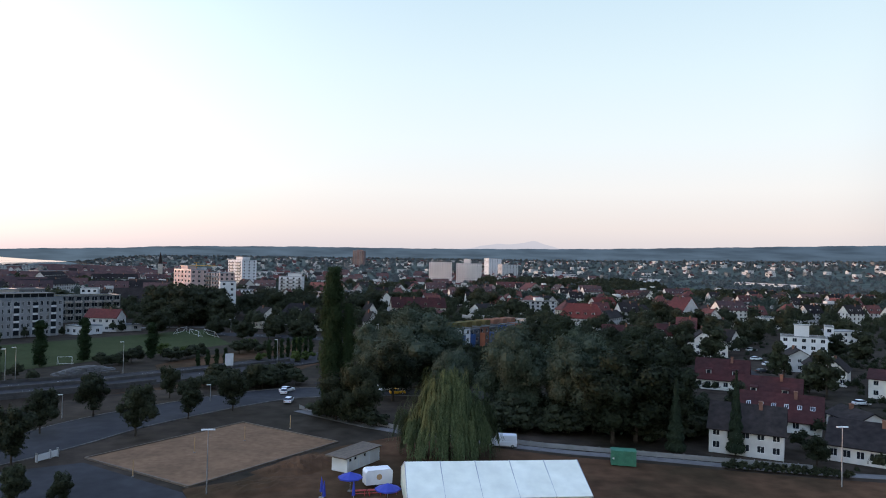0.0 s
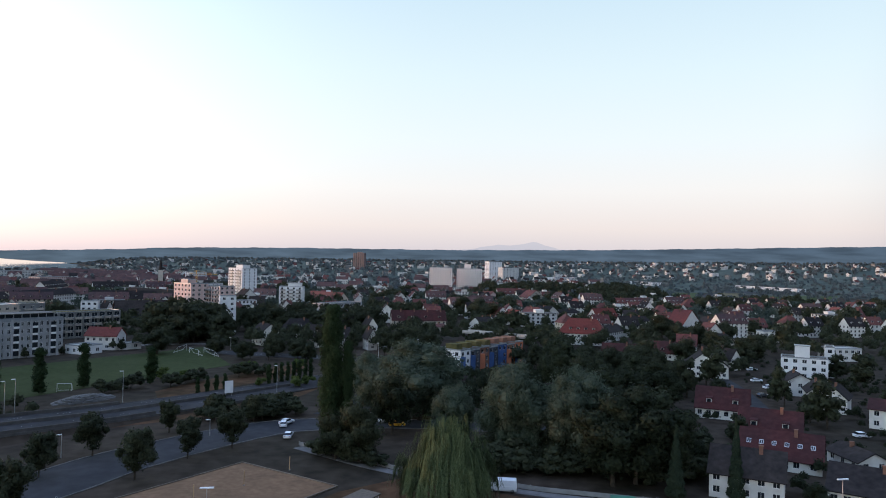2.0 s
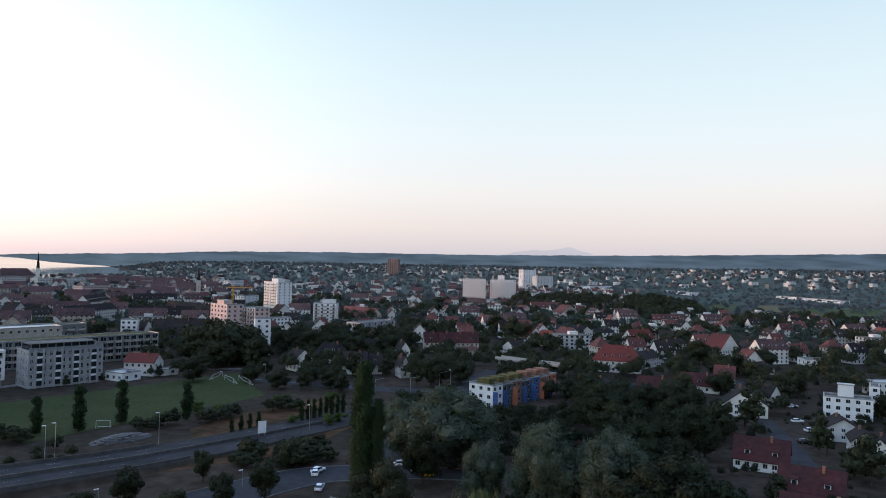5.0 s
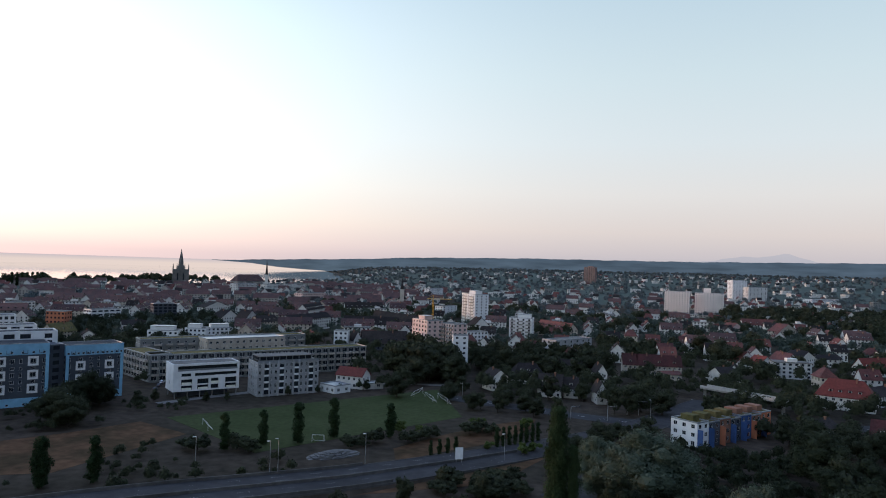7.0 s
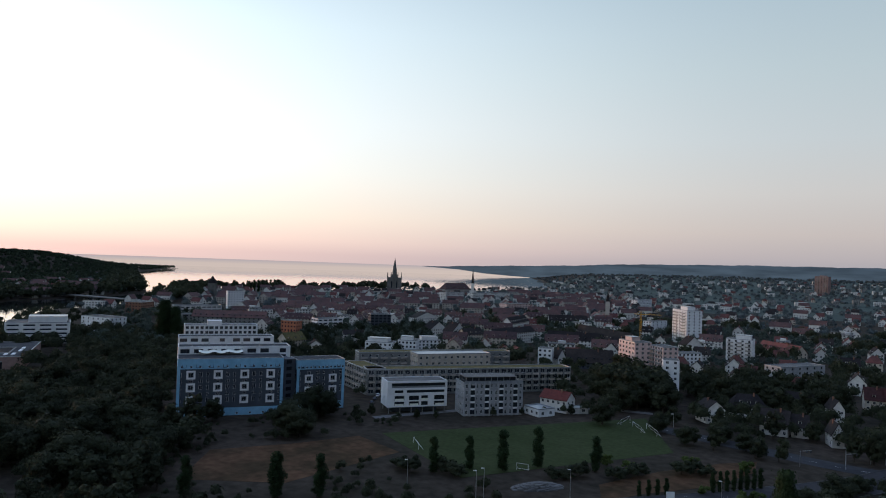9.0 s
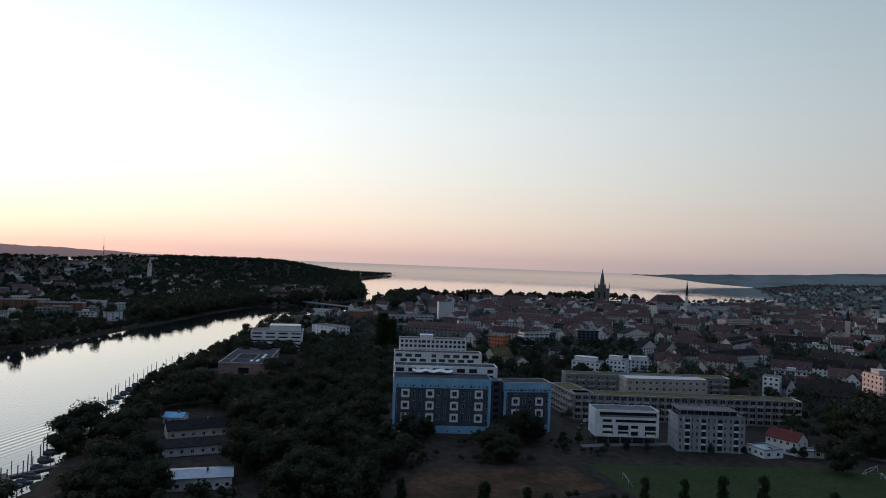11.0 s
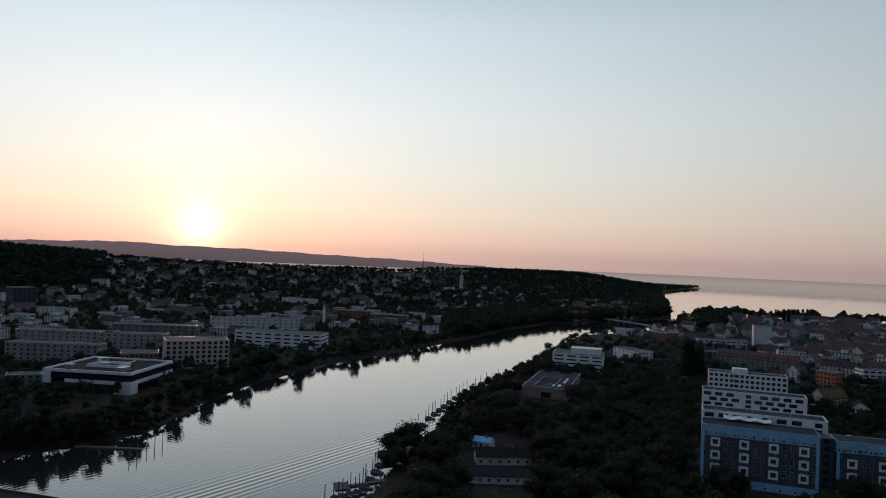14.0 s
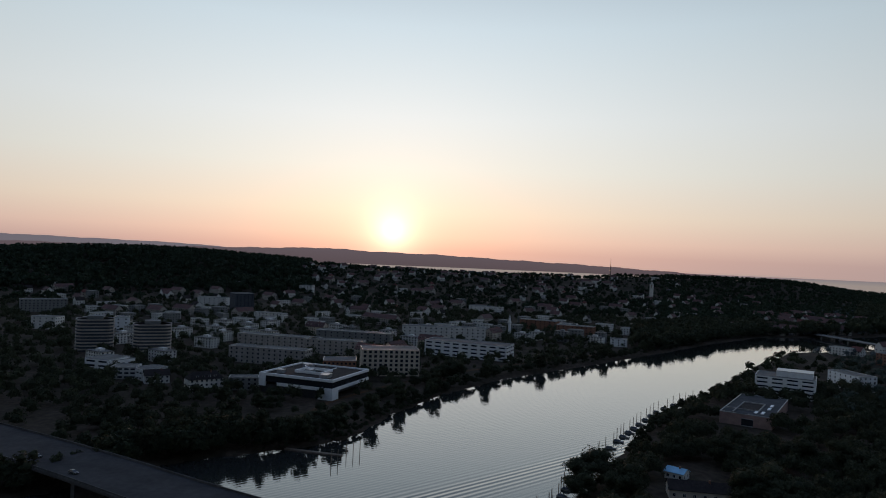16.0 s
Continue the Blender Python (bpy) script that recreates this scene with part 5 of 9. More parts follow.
block((-283, 305), (-254, 291), 12, 13.6, 4, "side wing of the long block with balconies and sedum roof", wall="grey", roof="sedum", bays=9, balconies=8, win=(2.6, 2.2), balcony_wall="old_wall")
block((-299, 335), (-238, 420), 12, 14.5, 4, "second long grey housing block with sedum roof", wall="grey", roof="sedum", bays=22, balconies=16, balcony_wall="old_wall")

# red-roofed clubhouse and its sheds
house((-165.9, 326.0), (-150.9, 325.2), 9, 6.5, 3.6, "white clubhouse with a bright red tiled roof", storeys=2, roof="bright_tile", name="clubhouse", category="house")
block((-167.5, 312.3), (-157.1, 307.9), 10, 3.6, 1, "low white clubhouse annexe with metal roof", wall="clean", roof="zinc", bays=3, name="shed", category="shed")
block((-149.6, 325.9), (-142.7, 333.5), 6, 2.8, 1, "low white shed beside the pitch", wall="white", roof="zinc", bays=2, name="shed", category="shed")


# ---- towers ----
def tower(fl, fr, d, h, storeys, label, wall="white", bays=4, side_bays=4, cap=3.0, name="tower_block", win=(1.8, 1.5), balconies=2):
    return block(fl, fr, d, h, storeys, label, wall=wall, bays=bays, side_bays=side_bays, win=win, balconies=balconies, penthouse=(0.3, 0.3, 0.75, 0.8, cap), name=name, category="tower block", base=land_at(*fl))


block((-227.7, 742.7), (-205.4, 716.0), 16, 34, 11, "white residential tower with sunlit flank", wall='clean', name='tower_block', category='tower block', win=(1.4, 1.3), bays=5, side_bays=3, balconies=2, penthouse=(0.25, 0.3, 0.72, 0.8, 3.4))
block((-170, 443), (-155, 431), 12, 27.5, 10, "rose-rendered flats catching the first sun", wall='rose', name='tower_block', category='tower block', bays=5, penthouse=(0.1, 0.3, 0.5, 0.8, 2.4))
block((-149, 441), (-137.5, 432), 11, 26, 10, "rose and white stepped flats", wall='rose', name='tower_block', category='tower block', bays=5, balconies=2)
block((-129.9, 409.4), (-121.6, 413.1), 7, 21.5, 7, "white slab of flats between trees", wall='clean', name='tower_block', category='tower block', bays=2)
block((-138.5, 592.6), (-118.9, 594.0), 14, 20.9, 7, "stepped white flats with roof storey", wall='clean', bays=4, balconies=3, penthouse=(0.35, 0.3, 0.9, 0.9, 3.0))
block((-21.1, 1078.7), (12.8, 1075.4), 8, 37, 13, "white slab tower with even windows", wall='rose_white', name='tower_block', category='tower block', bays=9, win=(1.5, 1.1), balconies=4, balcony_wall="rose_white")
block((21.0, 1095.2), (59.5, 1089.9), 8, 36, 13, "white slab tower with taller middle part", wall='rose_white', name='tower_block', category='tower block', bays=10, win=(1.5, 1.1), balconies=5, balcony_wall="rose_white", penthouse=(0.3, 0.2, 0.55, 0.8, 7))
block((-25.8, 995.8), (24.9, 1001.6), 12, 9, 3, "low white podium in front of the slab towers", wall='white', bays=18)
block((117.5, 1793.3), (151.4, 1819.2), 18, 50.9, 16, "white tower block among houses", wall='clean', name='tower_block', category='tower block', bays=5)
block((150.0, 1767.2), (193.3, 1799.3), 18, 35.9, 12, "pale tower block among houses", wall='white', name='tower_block', category='tower block', bays=5)
tower((-318, 2464), (-280, 2460), 34, 56, 16, "reddish brown tower block in the town", wall="dusty_brick", bays=5)


# ---- churches and landmark towers ----
def minster():
    ob = thing("minster", pose(-1042, 1277, 0, 0, 0, 38), "dark sandstone minster with openwork spire", "church", kind="")
    footprint(-1042, 1277, 0, 70, 60)
    b = MB()
    b.box(-17, -8, 0, 17, 8, 36)
    b.box(-6.5, -6.5, 36, 6.5, 6.5, 44)
    part("tower", b.mesh("tower", "stone"), ob)
    b = MB()
    for x in (-16, -8, 8, 16):
        for y in (-7, 7):
            b.rod(x, y, 36, 42, 1.2, 0.9, 6)
            b.rod(x, y, 42, 49, 0.9, 0.05, 6)
    part("pinnacles", b.mesh("pinnacles", "stone"), ob)
    b = MB()
    b.rod(0, 0, 44, 54, 5.4, 4.8, 8)
    b.rod(0, 0, 54, 82, 4.8, 0.12, 8)
    part("spire", b.mesh("spire", "stone"), ob)
    b = MB()
    b.box(-12, 8.1, 0, 12, 60, 18)
    b.solid([(-12, 8.1, 18), (12, 8.1, 18), (12, 60, 18), (-12, 60, 18)], [(-0.2, 8.1, 30), (0.2, 8.1, 30), (0.2, 60, 30), (-0.2, 60, 30)])
    part("nave", b.mesh("nave", "stone"), ob)
    for k in (-6, 6):
        b = MB()
        b.box(k - 1.4, -8.4, 12, k + 1.4, -8.02, 27)
        part("window", b.mesh("window", "glass"), ob)


minster()
ob = thing("church", pose(-866, 1343, 0, 0, 0, 30), "white church with slender dark spire", "church")
b = MB()
b.box(-3.2, -3.2, 0, 3.2, 3.2, 30)
part("tower", b.mesh("tower", "white"), ob)
b = MB()
b.rod(0, 0, 30, 40, 3.0, 2.2, 8)
b.rod(0, 0, 40, 64, 2.2, 0.08, 8)
part("spire", b.mesh("spire", "dark_tile"), ob)
b = MB()
b.box(-7, 3.3, 0, 7, 34, 14)
part("nave", b.mesh("nave", "white"), ob)
b = MB()
b.solid([(-7.5, 3.3, 14), (7.5, 3.3, 14), (7.5, 34.5, 14), (-7.5, 34.5, 14)], [(-0.2, 3.3, 22), (0.2, 3.3, 22), (0.2, 34.5, 22), (-0.2, 34.5, 22)])
part("roof", b.mesh("roof", "dark_tile"), ob)
footprint(-866, 1352, 0, 40, 40)

ob = thing("church", pose(-393, 974, 0, 0, 0, 20), "small church with a needle spire above the roofs", "church")
b = MB()
b.box(-3, -3, 0, 3, 3, 26)
part("tower", b.mesh("tower", "old_wall"), ob)
b = MB()
b.rod(0, 0, 26, 43, 2.8, 0.08, 8)
part("spire", b.mesh("spire", "dark_tile"), ob)
b = MB()
b.box(-6, 3.1, 0, 6, 28, 11)
b.solid([(-6.4, 3.1, 11), (6.4, 3.1, 11), (6.4, 28.4, 11), (-6.4, 28.4, 11)], [(-0.2, 3.1, 19), (0.2, 3.1, 19), (0.2, 28.4, 19), (-0.2, 28.4, 19)], 1)
part("nave", b.mesh("nave", "old_wall", "dark_tile"), ob)
footprint(-393, 986, 0, 26, 34)

ob = thing("gate_tower", pose(-1055, 783, 0, 0, 0, 35), "old town gate tower with steep hipped roof", "tower")
b = MB()
b.box(-6, -6, 0, 6, 6, 24)
part("wall", b.mesh("wall", "stone"), ob)
b = MB()
b.solid([(-7, -7, 24), (7, -7, 24), (7, 7, 24), (-7, 7, 24)], [(-0.5, -0.3, 36), (0.5, -0.3, 36), (0.5, 0.3, 36), (-0.5, 0.3, 36)])
part("roof", b.mesh("roof", "dark_tile"), ob)

wz = land_at(-1865, 509)
ob = thing("church_tower", pose(-1865, 509, wz, 0, 0, 70), "pale concrete church tower with slotted belfry", "tower")
b = MB()
for x in (-4.6, 1.2):
    b.box(x, -3, 0, x + 3.4, 3, 46)
b.box(-1.2, -2.4, 0, 1.2, 2.4, 38)
part("shaft", b.mesh("shaft", "white"), ob)
b = MB()
b.box(-5, -3.4, 46, 5, 3.4, 48)
b.box(-2, -2, 48, 2, 2, 53)
part("belfry", b.mesh("belfry", "white"), ob)
b = MB()
for i in range(12):
    a, c = i / 12 * math.pi, (i + 1) / 12 * math.pi
    b.solid([(-26 - 9 * math.cos(a), -2, 12 * math.sin(a)), (-26 - 9 * math.cos(c), -2, 12 * math.sin(c)), (-26 - 9 * math.cos(c), 2, 12 * math.sin(c)), (-26 - 9 * math.cos(a), 2, 12 * math.sin(a))],
            [(-26 - 10.5 * math.cos(a), -2, 13.8 * math.sin(a)), (-26 - 10.5 * math.cos(c), -2, 13.8 * math.sin(c)), (-26 - 10.5 * math.cos(c), 2, 13.8 * math.sin(c)), (-26 - 10.5 * math.cos(a), 2, 13.8 * math.sin(a))])
part("arch", b.mesh("arch", "white"), ob)

mz = land_at(-2173, 465)
ob = thing("radio_mast", pose(-2173, 465, mz), "steel radio mast with antenna platforms", "mast")
b = MB()
for a in range(3):
    c, s = math.cos(a * 2.094), math.sin(a * 2.094)
    b.beam((3 * c, 3 * s, 0), (0.6 * c, 0.6 * s, 62), 0.6, 5, 0, 0.35)
b.rod(0, 0, 58, 90, 0.6, 0.2, 6)
part("mast", b.mesh("mast", "dark_metal"), ob)
b = MB()
for z, r in ((34, 9), (48, 7), (60, 4)):
    b.box(-r, -1.2, z, r, 1.2, z + 2.2)
part("platforms", b.mesh("platforms", "dark_metal"), ob)

ob = thing("minaret", pose(-889, 67, 0), "slim white minaret among flat roofs", "tower")
b = MB()
b.rod(0, 0, 0, 21, 1.7, 1.6, 12)
b.rod(0, 0, 21, 22, 2.6, 2.6, 12)
b.rod(0, 0, 22, 27, 1.4, 1.4, 12)
part("shaft", b.mesh("shaft", "clean"), ob)
b = MB()
b.rod(0, 0, 27, 32, 1.6, 0.05, 12)
part("cap", b.mesh("cap", "zinc"), ob)


# ---- north bank ----
def sharp_building():
    """White building of folded bands around a dark glazed storey, with a roof court."""
    fl, fr = (-497, -138), (-478, -82)
    w = math.hypot(fr[0] - fl[0], fr[1] - fl[1])
    d = 56
    ob = thing("office_building", ground_pose(fl, fr), "white angular riverside building with dark glazing and roof court", "building")
    footprint(-515, -100, 0, w, d)
    b = MB()
    b.box(1.5, 1.5, 0, w - 10, d - 2, 6)
    part("base", b.mesh("base", "dark_metal"), ob)
    for z0, z1 in ((6.0, 8.2), (12.4, 14.2)):
        for x0, y0, x1, y1 in ((0 if z0 > 9 else 15, 0, w, 1.2), (0, d - 1.2, w, d), (0, 1.2, 1.2, d - 1.2), (w - 1.2, 1.2, w, d - 1.2)):
            b = MB()
            b.box(x0, y0, z0, x1, y1, z1)
            part("band", b.mesh("band", "clean"), ob)
    for x0, y0, z0, x1, y1, z1 in ((0, 0, 5.0, 5.5, 1.2, 12.4), (w - 11, 0, 0, w, 1.2, 6.0), (w - 1.2, 1.2, 0.0, w, 9, 6.0)):
        b = MB()
        b.box(x0, y0, z0, x1, y1, z1)
        part("end_panel", b.mesh("end_panel", "clean"), ob)
    b = MB()
    b.box(0.6, 0.6, 8.2, w - 0.6, d - 0.6, 12.2)
    part("glazing", b.mesh("glazing", "glass"), ob)
    b = MB()
    b.box(1.2, 1.2, 12.2, w - 1.2, d - 1.2, 13.2)
    part("roof", b.mesh("roof", "dark_tile"), ob)
    b = MB()
    for x0, y0, x1, y1 in ((18, 18, 40, 18.8), (18, 34, 40, 34.8), (18, 18.8, 18.8, 34), (39.2, 18.8, 40, 34)):
        b.box(x0, y0, 13.2, x1, y1, 15)
    part("court_wall", b.mesh("court_wall", "clean"), ob)
    for x, y, sx, sy in ((8, 10, 5, 4), (24, 22, 6, 5), (10, 42, 8, 4), (44, 8, 6, 8)):
        b = MB()
        b.box(x, y, 13.2, x + sx, y + sy, 15.6)
        part("plant_room", b.mesh("plant_room", "zinc"), ob)
    # a rail of pale steel bends round the roof court
    b = MB()
    arc = [(16 + 12 * (1 - math.cos(k)), 40 - 14 * math.sin(k), 15.4 + 0.8 * math.sin(2 * k)) for k in np.linspace(0, math.pi, 15)]
    for p, q in zip(arc, arc[1:]):
        b.beam(p, q, 0.35, 6)
    part("roof_arch", b.mesh("roof_arch", "frame_white"), ob)


sharp_building()
block((-580, -76), (-590, -29), 28, 21.5, 6, "cream hotel with a regular grid of square windows", wall="cream", bays=11, side_bays=8, win=(2.3, 2.2), name="hotel")
block((-725.2, -31.6), (-694.4, 50.9), 26, 15, 4, "long white office building with ribbon windows", wall="clean", bays=9, side_bays=4, win=(6.5, 1.5), name="office_building")
block((-519, -256), (-522, -238), 16, 9, 3, "long white workshop with strip windows", wall="white", bays=4, win=(3.5, 1.3))
block((-517, -231), (-535, -219), 16, 8, 2, "white hall with banded windows", wall="white", bays=4, win=(3.5, 1.3))
block((-498, -160), (-502, -140), 12, 9, 3, "pale grey house beside the white villa", wall="grey", bays=5)
block((-556, -104), (-560, -78), 22, 15, 4, "dark brick building behind the riverside office", wall="brick", bays=8)
block((-848.8, -65.3), (-851.6, 36.0), 16, 16, 4, "pale grey office wing with regular windows", wall="white", bays=16, name="office_building")


def banded_tower(fl, fr, d, h, n, label):
    """Tower of flats whose pale floor slabs run round dark glazing, with cut corners."""
    w = math.hypot(fr[0] - fl[0], fr[1] - fl[1])
    m = ground_pose(fl, fr)
    ob = thing("tower_block", m, label, "tower block", "banded towers")
    c = m @ Vector((w / 2, d / 2, 0))
    footprint(c.x, c.y, 0, w, d)

    def ring(o, k):
        return [(k - o, -o), (w - k + o, -o), (w + o, k - o), (w + o, d - k + o), (w - k + o, d + o), (k - o, d + o), (-o, d - k + o), (-o, k - o)]

    b = MB()
    b.solid([(x, y, 0) for x, y in ring(-0.9, 5.0)], [(x, y, h) for x, y in ring(-0.9, 5.0)])
    part("glazed_core", b.mesh("glazed_core", "slate_wall"), ob)
    for i in range(n):
        z = (i + 0.62) * h / n
        b = MB()
        b.solid([(x, y, z) for x, y in ring(0, 4.0)], [(x, y, z + h / n * 0.38) for x, y in ring(0, 4.0)])
        part("balcony_band", b.mesh("balcony_band", "old_wall"), ob)
    b = MB()
    b.box(w * 0.3, d * 0.3, h, w * 0.7, d * 0.7, h + 3)
    part("plant_room", b.mesh("plant_room", "grey"), ob)


banded_tower((-634.4, -348.0), (-648.5, -318.4), 24, 30, 10, "banded tower of flats with pale balcony slabs")
banded_tower((-623.0, -289.2), (-636.4, -258.9), 24, 29, 10, "second banded tower of flats with pale balcony slabs")
block((-1085.2, -345.9), (-1104.0, -322.2), 24, 30, 9, "slim blue-grey tower block", wall="slate_wall", bays=5, name="tower_block")
block((-789.8, -485.0), (-789.0, -456.4), 18, 14, 4, "white cubic building among trees", wall="white", bays=4)
block((-797.6, -392.3), (-804.7, -378.0), 18, 16, 4, "white plain gable-end building", wall="clean", bays=2)
block((-547.5, -290.9), (-542.0, -269.1), 24, 10, 3, "white strip-windowed office building", wall="clean", bays=2, win=(9, 1.4), side_bays=3)
block((-542.7, -269.4), (-564.4, -258.2), 20, 9, 2, "white low office wing", wall="clean", bays=3, win=(5, 1.2))
house((-484.6, -182.6), (-499.4, -163.9), 12, 8.5, 4.5, "white old villa with dark hipped roof", roof="dark_tile", hip=0.6, storeys=3)
house((-506.5, -224.4), (-514.9, -209.2), 11, 6, 3.5, "white house with dark roof", roof="dark_tile")
block((-623.8, -201.9), (-609.8, -130.2), 16, 14, 4, "beige terrace of flats with set-back top floor", wall="old_wall", bays=14)
block((-695.0, -149.2), (-688.0, -91.8), 16, 14, 4, "beige terrace of flats stepping uphill", wall="old_wall", bays=10)
block((-716.6, -224.1), (-698.9, -138.7), 16, 14, 4, "beige rear terrace of flats, flat-roofed", wall="old_wall", bays=14)
block((-778.4, -155.2), (-765.7, -71.9), 16, 14, 4, "grey rear terrace of flats", wall="grey", bays=12)
block((-863.0, 188.4), (-858.6, 208.0), 14, 9, 3, "small white riverside pavilion", wall="clean", bays=3)
block((-957.7, -605.7), (-991.2, -557.3), 18, 18, 5, "long pale office slab", wall="grey", bays=12)
block((-1155.2, -431.5), (-1144.1, -380.4), 20, 18, 5, "pale stepped office building", wall="white", bays=6)
block((-1508.8, -343.6), (-1507.9, -315.2), 20, 26, 8, "white tower block on the slope", wall="white", bays=4, name="tower_block")
block((-1757.3, -311.1), (-1750.2, -282.8), 20, 30, 9, "pale tower block on the slope", wall="white", bays=3, name="tower_block")
block((-987.9, -287.0), (-972.0, -242.6), 14, 12, 4, "white terrace of flats", wall="white", bays=8)
block((-1287.1, 20.8), (-1245.1, 70.4), 20, 14, 4, "white stepped civic building", wall="white", bays=6)
block((-1043.0, 93.3), (-1021.9, 144.6), 18, 13, 4, "brown brick warehouse row", wall="brick", bays=8)
block((-966.1, 137.0), (-947.8, 183.6), 18, 14, 4, "red brick warehouse row", wall="brick", bays=8)

# ---- south bank ----
school = block((-468.0, 176.0), (-451.4, 203.2), 78, 7.4, 2, "flat-roofed brown school with dark roof court and bright skylights", wall="dusty_brick", roof="felt", bays=0, side_bays=0, name="school")
b = MB()
b.box(13.5, -0.5, 0, 20.5, -0.004, 0.5)
b.box(13.5, -0.5, 4.6, 20.5, -0.004, 5.0)
b.box(13.5, -0.12, 0.5, 20.5, -0.004, 4.6, 1)
part("entrance", b.mesh("entrance", "concrete", "glass"), school)
b = MB()
b.box(8, 16, 7.43, 21, 44, 7.5)
part("roof_court", b.mesh("roof_court", "dark_tile"), school)
for x, y in ((19.5, 9), (23.5, 9), (25, 26), (25, 38)):
    b = MB()
    b.box(x, y, 7.44, x + 1.8, y + 8.0, 7.9)
    part("skylight", b.mesh("skylight", "frame_white"), school)
for x0, y0, x1, y1 in ((7.4, 15.4, 21.6, 16), (7.4, 44, 21.6, 44.6), (7.4, 16, 8, 44), (21, 16, 21.6, 44), (7.4, 2, 8, 15.4), (0.6, 15.4, 7.4, 16)):
    b = MB()
    b.box(x0, y0, 7.43, x1, y1, 8.2)
    part("court_rim", b.mesh("court_rim", "concrete"), school)
OCCUPIED.append((*(-449.2, 175.2), 22))
OCCUPIED.append((*(-431.0, 188.6), 20))
block((-576.1, 243.7), (-555.5, 282.2), 28, 16, 5, "white terraced office building with long bands", wall="clean", bays=4, win=(13, 1.2), name="office_building", penthouse=(0.35, 0.2, 0.95, 0.85, 4.4))
block((-645.1, 337.8), (-608.4, 344.9), 18, 13, 4, "white riverside house with rows of windows", wall="clean", bays=6)
block((-800.5, 471.6), (-783.0, 481.0), 30, 13, 4, "white and brick riverside building", wall="brick", bays=5)
house((-246.5, 72.4), (-237.0, 96.7), 12, 4.2, 1.2, "long boat shed with pale blue metal roof", storeys=1, wall="white", roof="zinc", bays=8, name="boat_shed", category="shed")
house((-286.8, 84.8), (-281.3, 112.4), 10, 3.6, 2.2, "low white boathouse with grey roof", storeys=1, wall="white", roof="dark_tile", bays=7, name="boat_shed", category="shed")
house((-312.1, 97.1), (-308.3, 122.7), 10, 4, 3, "boathouse with dark roof and row of small windows", storeys=1, wall="cream", roof="dark_tile", bays=6, name="boat_shed", category="shed")
house((-341.6, 103.7), (-336.0, 110.7), 8, 3.4, 1.6, "small shed with pale blue roof", storeys=1, roof="blue_wall", name="boat_shed", category="shed")

# ---- houses south of the festival meadow ----
house((64.9, 392.2), (89.9, 385.6), 15, 6.5, 7.6, "large villa with hipped bright red roof and white dormers", storeys=2, roof='bright_tile', hip=0.7)
house((95.7, 404.7), (110.4, 423.8), 11, 5.6, 3.6, "white house with dark pitched roof beside the villa", storeys=2, roof='dark_tile')
house((116.2, 524.8), (134.7, 538.0), 11, 5.5, 6.4, "house with steep red roof and a small turret", storeys=2, roof='bright_tile')
house((133.8, 503.4), (151.0, 511.1), 11, 4.7, 3.2, "white house with low dark roof", storeys=2, roof='dark_tile')
house((190.5, 740.8), (224.1, 759.8), 13, 6.3, 4.5, "white apartment house with red roof", storeys=2, roof='red_tile', name='apartment_house')
house((83.5, 570.2), (96.4, 578.7), 12, 5.7, 4.2, "white gabled house with dark roof", storeys=2, roof='dark_tile', axis='y')
house((95.5, 567.9), (108.9, 571.2), 10, 5.5, 2.4, "pale blue-white house with dark roof", storeys=2, roof='dark_tile', wall='white')
house((67.8, 536.5), (78.4, 543.7), 12, 6.3, 4.8, "white house with long sloping red roof", storeys=2, roof='red_tile', axis='y')
house((156.4, 457.1), (174.5, 474.2), 12, 6.7, 9.3, "white gabled house with orange-red steep roof", storeys=2, roof='bright_tile', axis='y')
house((183.1, 483.0), (198.3, 489.7), 12, 4.9, 4.7, "white gabled house with dark tiled roof", storeys=2, roof='dark_tile', axis='y')
house((154.7, 394.4), (167.2, 401.4), 9, 4.1, 2.7, "small cream house with dark hipped roof", storeys=2, roof='dark_tile', wall='cream', hip=0.7)
house((201.5, 479.5), (220.7, 490.6), 12, 5.0, 6.6, "dark-roofed gabled house among trees", storeys=2, roof='dark_tile', axis='y')
block((193.2, 421.7), (211.3, 422.1), 10, 6.6, 2, "long white flat-roofed house among trees", wall='white')
block((137.4, 284.2), (152.6, 277.2), 9, 8.6, 3, "white stepped flats with roof terrace", wall='clean', bays=5, penthouse=(0.3, 0.4, 0.62, 0.8, 4.6))
block((157.7, 288.9), (160.7, 287.4), 9, 12.3, 4, "tall white end block of the stepped flats", wall='clean', bays=1)
house((119.9, 245.7), (129.8, 243.0), 11, 4.6, 3.0, "white row house with dark pitched roof", storeys=2, roof='dark_tile', axis='y', group='row houses', bays=3)
house((118.0, 226.1), (124.9, 223.6), 11, 4.6, 3.0, "white row house with dark pitched roof", storeys=2, roof='dark_tile', axis='y', group='row houses', bays=3)
house((118.5, 218.3), (123.9, 214.4), 11, 4.6, 3.0, "white row house with dark pitched roof", storeys=2, roof='dark_tile', axis='y', group='row houses', bays=3)
house((98.2, 282.6), (113.8, 278.4), 12, 4.7, 6.1, "broad white gabled house with dark roof", storeys=2, roof='dark_tile', axis='y')
house((124.6, 303.1), (130.4, 305.3), 13, 4.5, 4.4, "narrow white gabled house behind its neighbour", storeys=2, roof='dark_tile', axis='y')
house((96.5, 336.5), (112.8, 330.3), 12, 3.3, 4.9, "house with long red tiled roof behind trees", storeys=1, roof='deep_tile')
